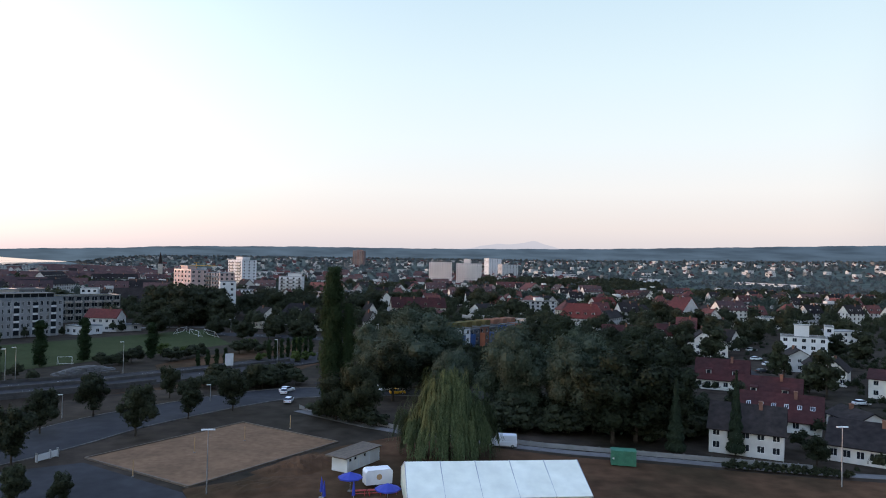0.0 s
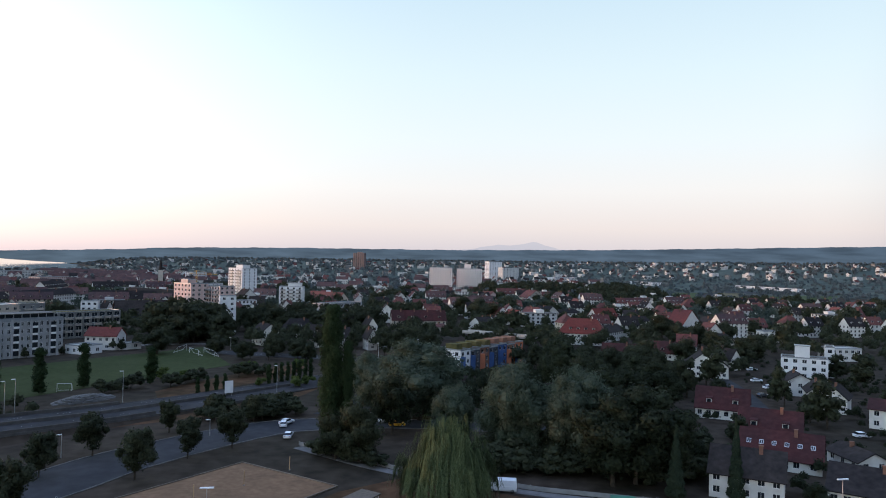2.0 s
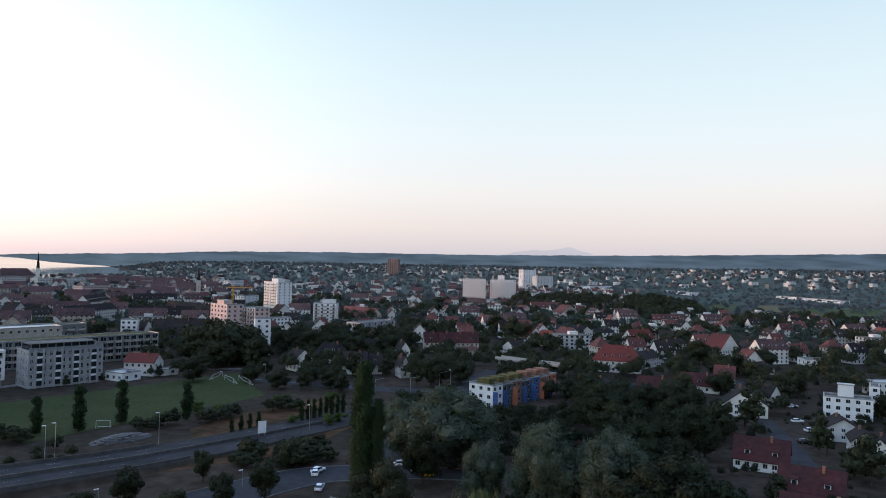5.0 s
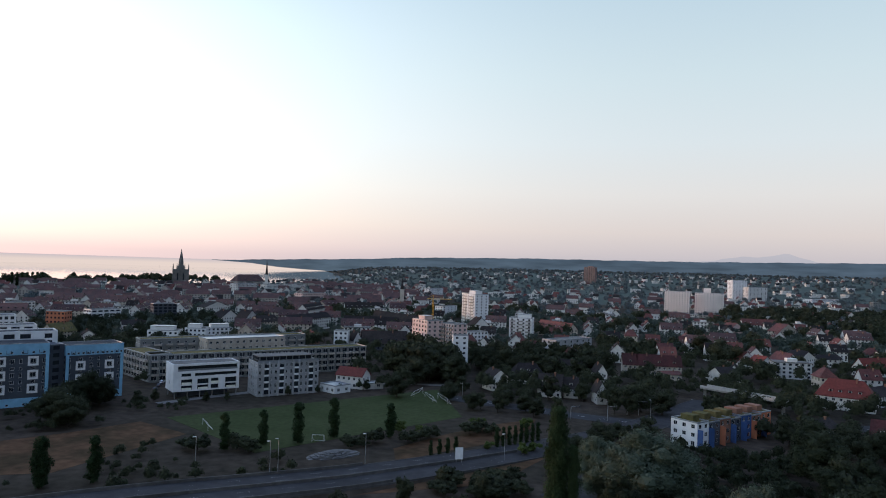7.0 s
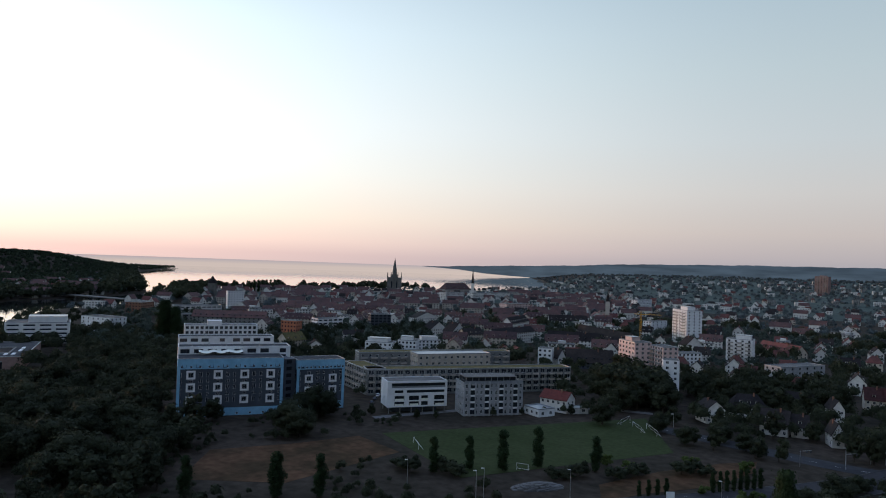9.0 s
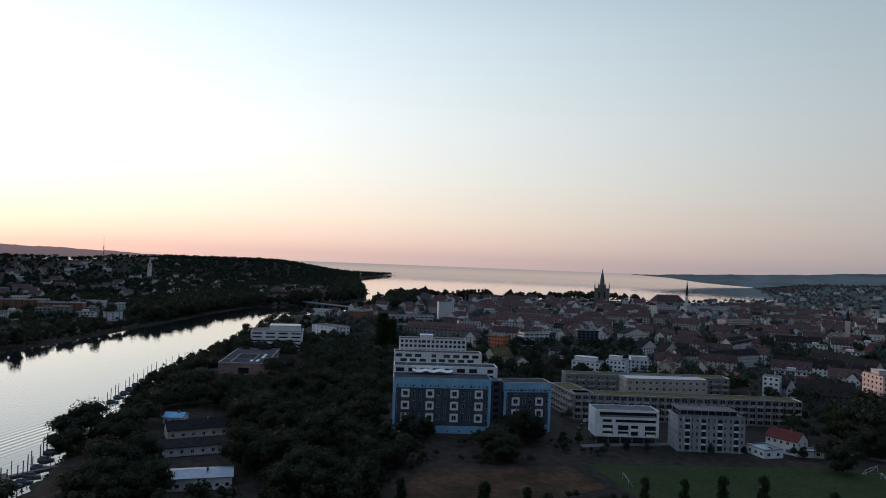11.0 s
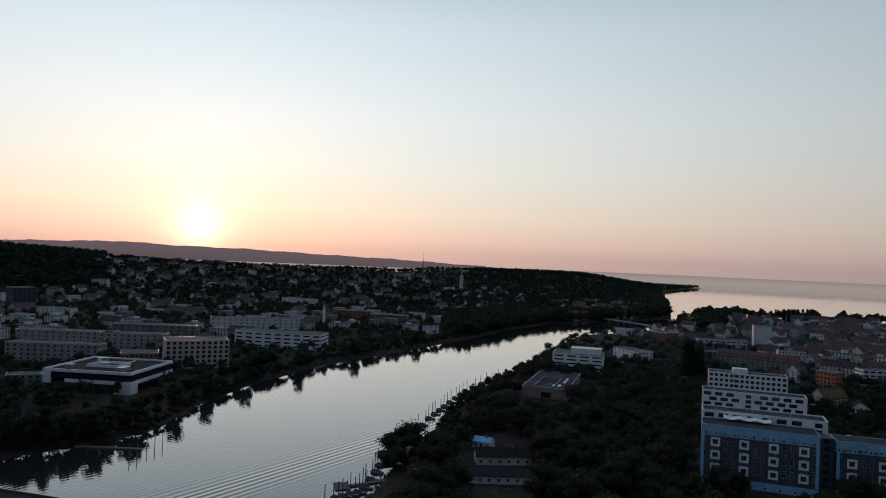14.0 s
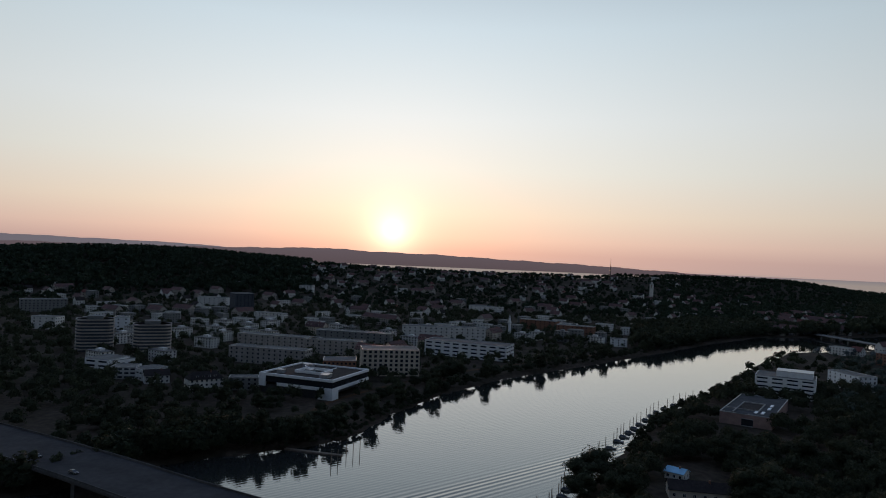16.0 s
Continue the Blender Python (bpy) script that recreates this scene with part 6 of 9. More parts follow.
house((116.1, 347.6), (124.6, 344.1), 11, 5.5, 5.2, "white house with red tiled roof", storeys=2, roof='red_tile')
house((71.6, 314.6), (86.4, 309.8), 13, 3.2, 5.7, "house with broad dark red roof behind trees", storeys=1, roof='deep_tile')
house((54.9, 312.1), (62.2, 321.3), 9, 4.4, 2.9, "cream house with dark roof by the junction", storeys=2, roof='dark_tile', wall='cream')
house((75.1, 207.3), (88.1, 201.2), 12, 3.1, 5.2, "white house with long red tiled roof", storeys=1, roof='deep_tile', bays=6)
house((76.5, 181.0), (89.4, 174.1), 13, 2.6, 4.7, "terrace with long dark red roof", storeys=1, roof='deep_tile')
house((66.9, 157.7), (81.3, 149.6), 13, 2.6, 4.6, "terraced house with dark red roof and bright skylights", storeys=1, roof='deep_tile', skylights=6)
house((51.9, 135.5), (63.5, 129.6), 11, 4.7, 4.1, "white house with a wide dark tiled roof", storeys=2, roof='dark_tile', bays=5)
house((72.4, 131.5), (83.1, 124.1), 14, 3.0, 3.6, "low white house with a broad dark roof", storeys=1, roof='dark_tile', bays=6)
house((90.2, 151.7), (97.3, 152.2), 11, 2.6, 1.9, "white gable with exposed timbers", storeys=1, roof='dark_tile', axis='y')
block((189.1, 341.0), (205.3, 343.3), 10, 6.0, 2, "house with flat blue-grey metal roof", wall='white', roof='zinc')
house((120.1, 197.2), (128.8, 190.9), 11, 5.4, 2.1, "pale house with dark red roof at the lane", storeys=2, roof='deep_tile')
house((48.0, 162.3), (51.7, 162.6), 9, 4.6, 1.5, "pale blue-white house half hidden by trees", storeys=2, roof='dark_tile')
house((54.6, 184.3), (61.9, 184.9), 11, 2.6, 4.1, "house with dark roof under trees", storeys=1, roof='dark_tile')
# houses round the junction
house((-90.8, 354.4), (-83.8, 361.4), 10, 6.8, 3.8, "white gabled house by the trees", storeys=2, roof='dark_tile', axis='y')
house((-84.9, 380.9), (-70.0, 388.0), 11, 5.9, 5.2, "white house with dark hipped roof", storeys=2, roof='dark_tile', hip=0.6)
house((-72.2, 416.5), (-52.9, 418.7), 11, 4.2, 6.1, "white semi-detached house with dark roof", storeys=2, roof='dark_tile')
house((-66.3, 351.2), (-54.5, 351.4), 11, 6.1, 4.9, "white house with steep dark roof", storeys=2, roof='dark_tile')
house((-53.4, 353.6), (-46.5, 355.0), 10, 5.0, 4.7, "white house with dark roof beside its neighbour", storeys=2, roof='dark_tile')
house((-43.0, 405.2), (-37.5, 407.8), 10, 6.4, 4.5, "white narrow gabled house", storeys=2, roof='dark_tile', axis='y')
house((-36.2, 344.8), (-31.8, 346.7), 9, 6.0, 4.4, "white narrow gabled house beside the road", storeys=2, roof='dark_tile', axis='y')
block((-83.9, 509.4), (-62.9, 548.1), 13, 12.0, 4, "pale blue-grey flat-roofed school wing", wall='pale_grey', bays=6, name='school')
house((-132.1, 681.0), (-96.9, 652.2), 12, 8.0, 6.0, "long house with red roof and cream gable", storeys=3, roof='red_tile', wall='cream')
house((-32.3, 454.3), (-23.6, 456.0), 12, 6.2, 6.0, "red-roofed terrace house with rows of windows", storeys=2, roof='deep_tile', group='red terrace', wall='cream')
house((-23.6, 456.0), (-14.9, 457.7), 12, 6.2, 6.0, "red-roofed terrace house with rows of windows", storeys=2, roof='deep_tile', group='red terrace', wall='cream')
house((-14.9, 457.7), (-6.2, 459.3), 12, 6.2, 6.0, "red-roofed terrace house with rows of windows", storeys=2, roof='deep_tile', group='red terrace', wall='cream')
house((-6.2, 459.3), (2.5, 461.0), 12, 6.2, 6.0, "red-roofed terrace house with rows of windows", storeys=2, roof='deep_tile', group='red terrace', wall='cream')
house((15.9, 447.3), (25.7, 433.4), 11, 4.7, 5.4, "white twin-gabled house with dark roof", storeys=2, roof='dark_tile', axis='y')
house((28.1, 465.8), (37.2, 465.1), 11, 3.9, 5.0, "white narrow gabled house beside its twin", storeys=1, roof='dark_tile', axis='y')
house((81.6, 551.8), (94.3, 568.8), 12, 6.0, 5.0, "white gabled house above the sunken road", storeys=2, roof='dark_tile', axis='y')
house((95.6, 569.5), (114.6, 586.7), 10, 4.7, 2.8, "low white house with grey roof", storeys=2, roof='dark_tile')
house((68.2, 528.6), (80.4, 541.3), 11, 5.2, 6.0, "white house with sloping dark red roof", storeys=2, roof='red_tile', axis='y')
house((50.3, 507.3), (61.5, 515.9), 11, 5.2, 5.4, "steep red-roofed gabled house", storeys=2, roof='bright_tile', axis='y', group='red gables')
house((38.0, 519.4), (51.4, 526.3), 12, 4.7, 7.1, "steep red-roofed gabled house", storeys=2, roof='red_tile', axis='y', group='red gables')
house((96.3, 787.2), (116.8, 814.5), 12, 7.8, 7.2, "cream gabled house with red roof", storeys=3, roof='red_tile', wall='cream', axis='y')
house((52.8, 818.0), (66.7, 843.4), 11, 5.7, 5.7, "peach gabled house with red roof", storeys=2, roof='red_tile', wall='rose', axis='y')
house((69.5, 879.7), (107.1, 887.8), 12, 7.3, 6.3, "long white house with red roof", storeys=3, roof='red_tile')
house((144.2, 558.0), (158.2, 555.8), 12, 4.2, 5.0, "white house with broad dark roof", storeys=2, roof='dark_tile')
house((-7.5, 440.8), (2.5, 445.7), 9, 3.4, 1.5, "flat cream house at the slope", storeys=1, roof='red_tile', wall='cream')

# terraced houses with coloured fronts near the junction
cols = ("clean", "slate_wall", "brick", "slate_wall", "deep_blue", "brick", "orange")
tones = ("white", "dark grey", "brown", "slate grey", "deep blue", "dark brown", "orange")
for k in range(7):
    a = plot((7.5, 276.5), (36.5, 316.0), k, 7)
    ob = block(a[0], a[1], 11.5, 8.6 if k % 2 else 9.2, 3, tones[k] + " narrow flat-roofed terrace house with a projecting bay", wall=cols[k], roof="sedum", bays=2, side_bays=3, name="terrace_house", group="coloured terrace", category="house")
    b = MB()
    b.box(0.2, -2.2, 0, 0.5, 0, 7.0)
    part("party_wall", b.mesh("party_wall", "orange" if k in (2, 5) else "deep_blue"), ob, label="orange fin wall" if k in (2, 5) else "blue fin wall")
    b = MB()
    b.box(1.6, 3.0, 9.3, 5.4, 8.5, 11.4)
    part("roof_box", b.mesh("roof_box", "brick" if k > 3 else "sedum"), ob)

# mid-town buildings behind the long blocks
house((-323.5, 543.0), (-317.8, 607.4), 11, 10.9, 4.3, "white apartment slab with dark roof and white gable", storeys=4, roof='dark_tile')
house((-355.6, 542.9), (-349.5, 565.5), 12, 7.9, 5.2, "cream gabled town house", storeys=3, roof='dark_tile', wall='cream')
house((-373.9, 548.3), (-371.5, 567.0), 12, 8.6, 8.1, "white gabled house with dark roof", storeys=3, roof='dark_tile', axis='y')
house((-290.1, 579.0), (-242.9, 593.6), 12, 8.3, 6.6, "white balcony flats with dark roof", storeys=3, roof='dark_tile')
house((-315.4, 694.9), (-237.3, 639.3), 11, 3.0, 10.2, "long cream terrace with dark roof", storeys=1, roof='dark_tile', wall='cream')
block((-240.1, 465.0), (-230.2, 468.0), 9, 13.2, 4, "red and white cubic house", wall='clean')
house((-227.0, 471.7), (-222.9, 476.4), 10, 6.6, 6.2, "white narrow gabled house by the trees", storeys=2, roof='dark_tile', axis='y')
house((-219.8, 471.8), (-190.8, 488.6), 14, 4.9, 8.6, "low dark-roofed hall beside the flats", storeys=2, roof='dark_tile', wall='slate_wall')
house((-281.3, 480.7), (-274.9, 488.3), 9, 5.3, 4.0, "small cream gabled house", storeys=2, roof='red_tile', wall='cream', axis='y')
house((-269.6, 479.9), (-263.6, 487.1), 9, 5.7, 4.0, "small brown gabled house", storeys=2, roof='red_tile', wall='brick', axis='y')
block((-362.9, 412.6), (-343.1, 421.5), 13, 10.2, 3, "white stepped flats with terraces", wall='clean', penthouse=(0.05, 0.25, 0.8, 0.9, 2.8))
block((-355.1, 443.3), (-341.1, 449.7), 12, 9.9, 3, "white cubic flats with roof terrace", wall='clean', penthouse=(0.1, 0.3, 0.7, 0.9, 2.8))
block((-353.4, 468.0), (-340.9, 483.7), 12, 8.0, 3, "white cubic flats behind the long block", wall='clean', penthouse=(0.2, 0.3, 0.9, 0.9, 2.8))
block((-482.2, 433.2), (-467.6, 438.0), 11, 16.7, 5, "orange rendered house with dark flat roof", wall='orange')
house((-419.9, 385.0), (-421.3, 406.2), 12, 7.2, 5.9, "house with long straw-coloured roof", storeys=3, roof='sedum', wall='cream')
house((-390.4, 379.2), (-383.4, 387.7), 11, 6.9, 3.9, "white gable with dark roof", storeys=2, roof='dark_tile', axis='y')
block((-505.4, 502.3), (-498.9, 531.2), 12, 13.1, 4, "white flats with dark balcony bands", wall='clean', bays=5, win=(5.2, 1.5))
block((-474.7, 546.5), (-462.4, 564.3), 12, 18.0, 6, "town house with tilted glazed dormers", wall='slate_wall', bays=5, win=(3.0, 2.2))
block((-780.3, 604.7), (-770.6, 624.0), 12, 25.2, 8, "tall white town house", wall='clean')
block((-617.4, 507.9), (-603.8, 529.6), 12, 14.3, 5, "pale blue-white flats among town roofs", wall='white')
block((-632.1, 425.8), (-604.5, 491.4), 12, 11.7, 4, "grey office block with ribbon windows", wall='grey', bays=10, win=(7, 1.4))
block((-750.0, 504.3), (-730.5, 557.9), 14, 10.7, 3, "wide pale office building", wall='white', bays=9, win=(6, 1.3))
block((-551.2, 956.7), (-537.6, 1007.5), 18, 13.0, 4, "cream department building catching first light", wall='rose')
house((-383.6, 769.5), (-347.0, 799.5), 11, 8.9, 6.4, "white terrace with dark roof", storeys=3, roof='dark_tile')
block((-457.7, 1278.5), (-448.5, 1329.8), 14, 17.5, 6, "white cubic town building", wall='clean')
block((-269.0, 798.9), (-261.2, 831.5), 11, 14.4, 5, "white balcony house with dark bands", wall='clean', bays=4)
house((-176.9, 616.1), (-166.1, 629.0), 11, 9.7, 7.3, "white gabled house beside the tower", storeys=3, roof='dark_tile', axis='y')
block((-160.1, 539.6), (-147.0, 554.5), 12, 11.1, 4, "low white flat-roofed flats", wall='clean')
house((-922.1, 1316.1), (-900.1, 1389.0), 24, 14.4, 13.9, "large hall with high dark red hipped roof", storeys=4, roof='old_tile', hip=0.8, wall='old_wall')
block((-728.2, 1040.6), (-723.2, 1092.1), 16, 20.2, 7, "pale blue-white town building", wall='white')
block((-771.5, 1197.7), (-749.1, 1309.9), 16, 14.6, 5, "long pale town building", wall='white')
house((-447.2, 875.4), (-428.2, 907.2), 12, 7.8, 5.1, "white gabled town house", storeys=3, roof='dark_tile')
house((-356.2, 629.7), (-365.4, 683.1), 11, 13.9, 5.6, "pale town house with dark roof", storeys=5, roof='dark_tile')
block((-725.2, 738.8), (-712.8, 763.8), 12, 9.9, 3, "white flat-roofed flats in the town", wall='white')
house((-486.5, 637.8), (-480.0, 672.9), 12, 9.8, 5.9, "white gabled town house", storeys=3, roof='dark_tile', axis='y')
house((-404.2, 555.3), (-400.7, 577.2), 12, 8.3, 6.7, "white gabled town house", storeys=3, roof='dark_tile', axis='y')
house((-429.7, 459.8), (-419.9, 472.7), 12, 7.0, 3.4, "white town house with dark roof", storeys=2, roof='dark_tile')
block((-266.8, 354.3), (-239.2, 396.4), 16, 15, 4, "beige stepped flats with pale roof sheets", wall="cream", roof="zinc", bays=12)

# yellow tower crane among the roofs
ob = thing("tower_crane", pose(-252.8, 717.8, 0, 0, 0, 20), "slim yellow tower crane above the roofs", "crane")
b = MB()
for x, y in ((-0.7, -0.7), (0.7, -0.7), (0.7, 0.7), (-0.7, 0.7)):
    b.beam((x, y, 0), (x, y, 27), 0.14, 4)
for k in range(14):
    b.beam((-0.7, -0.7, k * 1.9), (0.7, -0.7, k * 1.9 + 1.9), 0.09, 4)
    b.beam((0.7, 0.7, k * 1.9), (-0.7, 0.7, k * 1.9 + 1.9), 0.09, 4)
part("mast", b.mesh("mast", "yellow_paint"), ob)
b = MB()
b.beam((-7, 0, 27.3), (20, 0, 27.3), 0.3, 4)
b.beam((0, 0, 27), (0, 0, 31), 0.25, 4)
b.beam((0, 0, 31), (14, 0, 27.5), 0.08, 4)
b.beam((0, 0, 31), (-6, 0, 27.5), 0.08, 4)
part("jib", b.mesh("jib", "yellow_paint"), ob)
b = MB()
b.box(-7.2, -0.8, 25.6, -5, 0.8, 27.2)
part("counterweight", b.mesh("counterweight", "concrete"), ob)

# large pale buildings at the far edge of the town
for fl, fr, d, h, n in (((503.3, 2596.3), (704.8, 2874.3), 30, 15, 5), ((536.1, 2171.8), (694.6, 2225.7), 26, 12, 4), ((1740.8, 3904.8), (1685.1, 3341.8), 30, 10, 2), ((736.2, 2011.1), (770.6, 1999.1), 20, 10, 3),
                        ((769.8, 3750.1), (1044.5, 4035.3), 30, 12, 4), ((459.3, 4098.8), (522.8, 3995.8), 20, 22, 7), ((684.5, 1643.0), (717.6, 1422.3), 20, 7, 2), ((283.1, 1777.3), (352.0, 1850.9), 24, 14, 4), ((470.4, 1773.0), (493.2, 1651.4), 24, 9, 3), ((191.1, 2273.0), (250.7, 2364.4), 20, 18, 6), ((692.6, 2166.8), (733.8, 2020.9), 40, 7, 2)):
    block(fl, fr, d, h, n, "large white building at the edge of the town", wall="clean", win=(2.6, 1.2))

# fields and roads at the far edge of the town
for pts, mat, label in (([(300.0, 982.7), (354.9, 967.9), (466.6, 1263.1), (391.3, 1251.9)], "field_green", "pale green meadow among tree lines"),
                        ([(368.2, 849.5), (459.0, 815.9), (719.4, 1279.4), (512.7, 1167.9)], "field_green", "wide green playing fields"),
                        ([(426.0, 1121.1), (449.3, 1058.7), (592.6, 1373.1), (552.1, 1425.9)], "field_straw", "stubble field beside the road"),
                        ([(448.2, 1400.6), (603.6, 1501.4), (701.4, 1745.2), (515.7, 1612.3)], "field_green", "green meadow beyond the road"),
                        ([(255.2, 815.0), (270.8, 806.9), (548.9, 1365.3), (552.8, 1406.2)], "asphalt", "grey road between the fields"),
                        ([(520.6, 1294.8), (719.4, 1279.4), (785.1, 1396.2), (569.5, 1416.6)], "asphalt", "grey trunk road past the fields")):
    patch("field" if "field" in mat else "road_far", pts, mat, label, 0.06 if "field" in mat else 0.09, "field" if "field" in mat else "road")

# footbridge
fb0, fb1 = Vector((*(12.9, 388.3), 5.5)), Vector((*(47.8, 362.2), 5.5))
ob = thing("footbridge", Matrix(), "grey concrete bridge with railing over the road", "bridge")
b = MB()
n = (fb1 - fb0).cross(Vector((0, 0, 1))).normalized() * 3
b.solid([fb0 - n, fb0 + n, fb1 + n, fb1 - n][::-1], [p + Vector((0, 0, 0.7)) for p in (fb0 - n, fb0 + n, fb1 + n, fb1 - n)][::-1])
part("deck", b.mesh("deck", "concrete"), ob)
for s in (-1, 1):
    b = MB()
    q = n * 0.97 * s
    k = n.normalized() * 0.08
    b.solid([fb0 + q - k, fb0 + q + k, fb1 + q + k, fb1 + q - k][::-1], [p + Vector((0, 0, 1.7)) for p in (fb0 + q - k, fb0 + q + k, fb1 + q + k, fb1 + q - k)][::-1])
    part("railing", b.mesh("railing", "steel"), ob)
for t in (0.02, 0.35, 0.66, 0.98):
    b = MB()
    p = fb0.lerp(fb1, t)
    b.box(p.x - 0.7, p.y - 0.7, -0.3, p.x + 0.7, p.y + 0.7, 5.5)
    part("pier", b.mesh("pier", "concrete"), ob)


# ---- festival meadow ----
def marquee():
    """Long white marquee of five bays with arched windows in its side."""
    fl, fr = Vector((-4.1, 95.9)), Vector((19.9, 98.7))
    w, d = 26.0, 15.0
    m = ground_pose(fl, fr)
    ob = thing("marquee_tent", m, "long white marquee with arched windows on the meadow", "tent")
    bay = w / 5
    for i in range(5):
        b = MB()
        x0, x1 = i * bay + 0.03, (i + 1) * bay - 0.03
        slab(b, (x0, -0.3, 2.9), (x1, -0.3, 2.9), (x1, d / 2, 5.8), (x0, d / 2, 5.8), 0.04)
        slab(b, (x1, d + 0.3, 2.9), (x0, d + 0.3, 2.9), (x0, d / 2, 5.8), (x1, d / 2, 5.8), 0.04)
        part("roof_panel", b.mesh("roof_panel", "fabric"), ob)
        for y, s in ((0.0, -1), (d, 1)):
            b = MB()
            b.box(x0, y - 0.02, 0.05, x1, y + 0.02, 2.9)
            side = part("side_panel", b.mesh("side_panel", "fabric"), ob)
            for u in (0.28, 0.72):
                a = MB()
                cx = x0 + (x1 - x0) * u
                pts = [(cx - 0.6, 0.9), (cx + 0.6, 0.9)] + [(cx + 0.6 * math.cos(k), 1.7 + 0.6 * math.sin(k)) for k in np.linspace(0, math.pi, 7)]
                a.face([(px, y + s * 0.03, pz) for px, pz in (pts if s < 0 else pts[::-1])])
                part("window", a.mesh("window", "glass"), side)
    for i in range(6):
        b = MB()
        x = i * bay
        for y in (0, d):
            b.box(x - 0.08, y - 0.1, 0, x + 0.08, y + 0.1, 2.95)
        b.beam((x, 0, 2.95), (x, d / 2, 5.87), 0.07)
        b.beam((x, d, 2.95), (x, d / 2, 5.87), 0.07)
        part("frame", b.mesh("frame", "steel"), ob)
    for x in (0.0, w):
        b = MB()
        b.face([(x, 0, 0), (x, d, 0), (x, d, 2.9), (x, d / 2, 5.75), (x, 0, 2.9)])
        part("gable", b.mesh("gable", "fabric"), ob)


marquee()


def parasol(x, y, z_open=True):
    ob = thing("parasol", pose(x, y, 0.03), "open blue beer-garden parasol on the meadow" if z_open else "folded blue parasol on the meadow", "parasol", "blue parasols")
    b = MB()
    b.rod(0, 0, 0, 2.9, 0.035)
    part("pole", b.mesh("pole", "steel"), ob)
    b = MB()
    b.box(-0.35, -0.35, 0, 0.35, 0.35, 0.12)
    part("base", b.mesh("base", "concrete"), ob)
    b = MB()
    if z_open:
        ring = [(1.9 * math.cos(k * math.pi / 4), 1.9 * math.sin(k * math.pi / 4)) for k in range(8)]
        for p, q in zip(ring, ring[1:] + ring[:1]):
            b.face([(*p, 2.2), (*q, 2.2), (0, 0, 2.95)])
            b.face([(*q, 2.19), (*p, 2.19), (0, 0, 2.9)])
            b.face([(*p, 2.0), (*q, 2.0), (*q, 2.2), (*p, 2.2)])
    else:
        b.rod(0, 0, 0.9, 2.4, 0.28, 0.14)
        b.rod(0, 0, 2.4, 3.1, 0.14, 0.03)
    part("canopy", b.mesh("canopy", "blue_cloth"), ob)


for px, py in ((-13.4, 107.4), (-7.3, 102.3)):
    parasol(px, py)
for px, py in ((-17.2, 104.1), (-16.5, 102.2), (-12.3, 102.9)):
    parasol(px, py, False)


def kiosk_trailer():
    ob = thing("kiosk_trailer", ground_pose((-11.1, 108.6), (-7.5, 110.0), 0.03), "white rounded sales trailer with a faded emblem", "trailer")
    b = MB()
    ring = [(0, 0.5), (4.2, 0.5), (4.3, 2.4), (4.0, 2.75), (0.3, 2.75), (0, 2.4)]
    b.solid([(x, 0, z) for x, z in ring], [(x, 2.2, z) for x, z in ring])
    part("body", b.mesh("body", "car_white"), ob)
    b = MB()
    b.solid([(2.1 + 0.45 * math.cos(k), -0.012, 1.65 + 0.45 * math.sin(k)) for k in np.linspace(0, 6.28, 13)[:-1]], [(2.1 + 0.45 * math.cos(k), 0.0, 1.65 + 0.45 * math.sin(k)) for k in np.linspace(0, 6.28, 13)[:-1]])
    part("emblem", b.mesh("emblem", "ochre"), ob)
    for x in (1.6, 2.5):
        b = MB()
        b.beam((x, 0.1, 0.33), (x, 0.35, 0.33), 0.33, 12)
        part("wheel", b.mesh("wheel", "rubber"), ob)


kiosk_trailer()


def white_shed():
    ob = thing("equipment_shed", ground_pose((-15.1, 116.5), (-10.5, 124.7)), "white garage shed with a weathered brown flat roof", "shed")
    b = MB()
    b.box(0, 0, 0, 9.4, 3.2, 2.45)
    part("body", b.mesh("body", "clean"), ob)
    b = MB()
    b.solid([(-0.9, -0.3, 2.45), (9.7, -0.3, 2.45), (9.7, 3.9, 2.45), (-0.9, 3.9, 2.45)], [(-0.9, -0.3, 2.62), (9.7, -0.3, 2.62), (9.7, 3.9, 2.72), (-0.9, 3.9, 2.72)])
    part("roof", b.mesh("roof", "wood"), ob)
    for x in (0.35, 3.4, 6.45):
        b = MB()
        b.box(x, -0.05, 0.1, x + 2.6, -0.004, 2.2)
        part("garage_door", b.mesh("garage_door", "white"), ob)
    for x in (0.5, 1.9, 4.6):
        b = MB()
        b.box(x, -0.09, 1.8, x + 0.5, -0.054, 2.2)
        part("window", b.mesh("window", "glass"), ob)


white_shed()
ob = thing("bench_set", pose(*(-12.9, 105.4), 0.03, 0, 0, 12), "red beer tables and benches on the meadow", "table")
for k in range(3):
    b = MB()
    b.box(k * 2.4, -0.25, 0.73, k * 2.4 + 2.2, 0.25, 0.78)
    for y in (-0.7, 0.45):
        b.box(k * 2.4, y, 0.43, k * 2.4 + 2.2, y + 0.25, 0.47)
    for x in (0.2, 1.9):
        b.box(k * 2.4 + x, -0.68, 0, k * 2.4 + x + 0.06, 0.68, 0.06)
        b.box(k * 2.4 + x, -0.05, 0, k * 2.4 + x + 0.06, 0.05, 0.73)
        for y in (-0.6, 0.55):
            b.box(k * 2.4 + x, y, 0, k * 2.4 + x + 0.06, y + 0.06, 0.43)
    part("table_set", b.mesh("table_set", "red_paint"), ob)

ob = thing("steel_container", ground_pose((30.4, 124.2), (34.1, 123.5), 0.03), "green steel container by the path", "container")
b = MB()
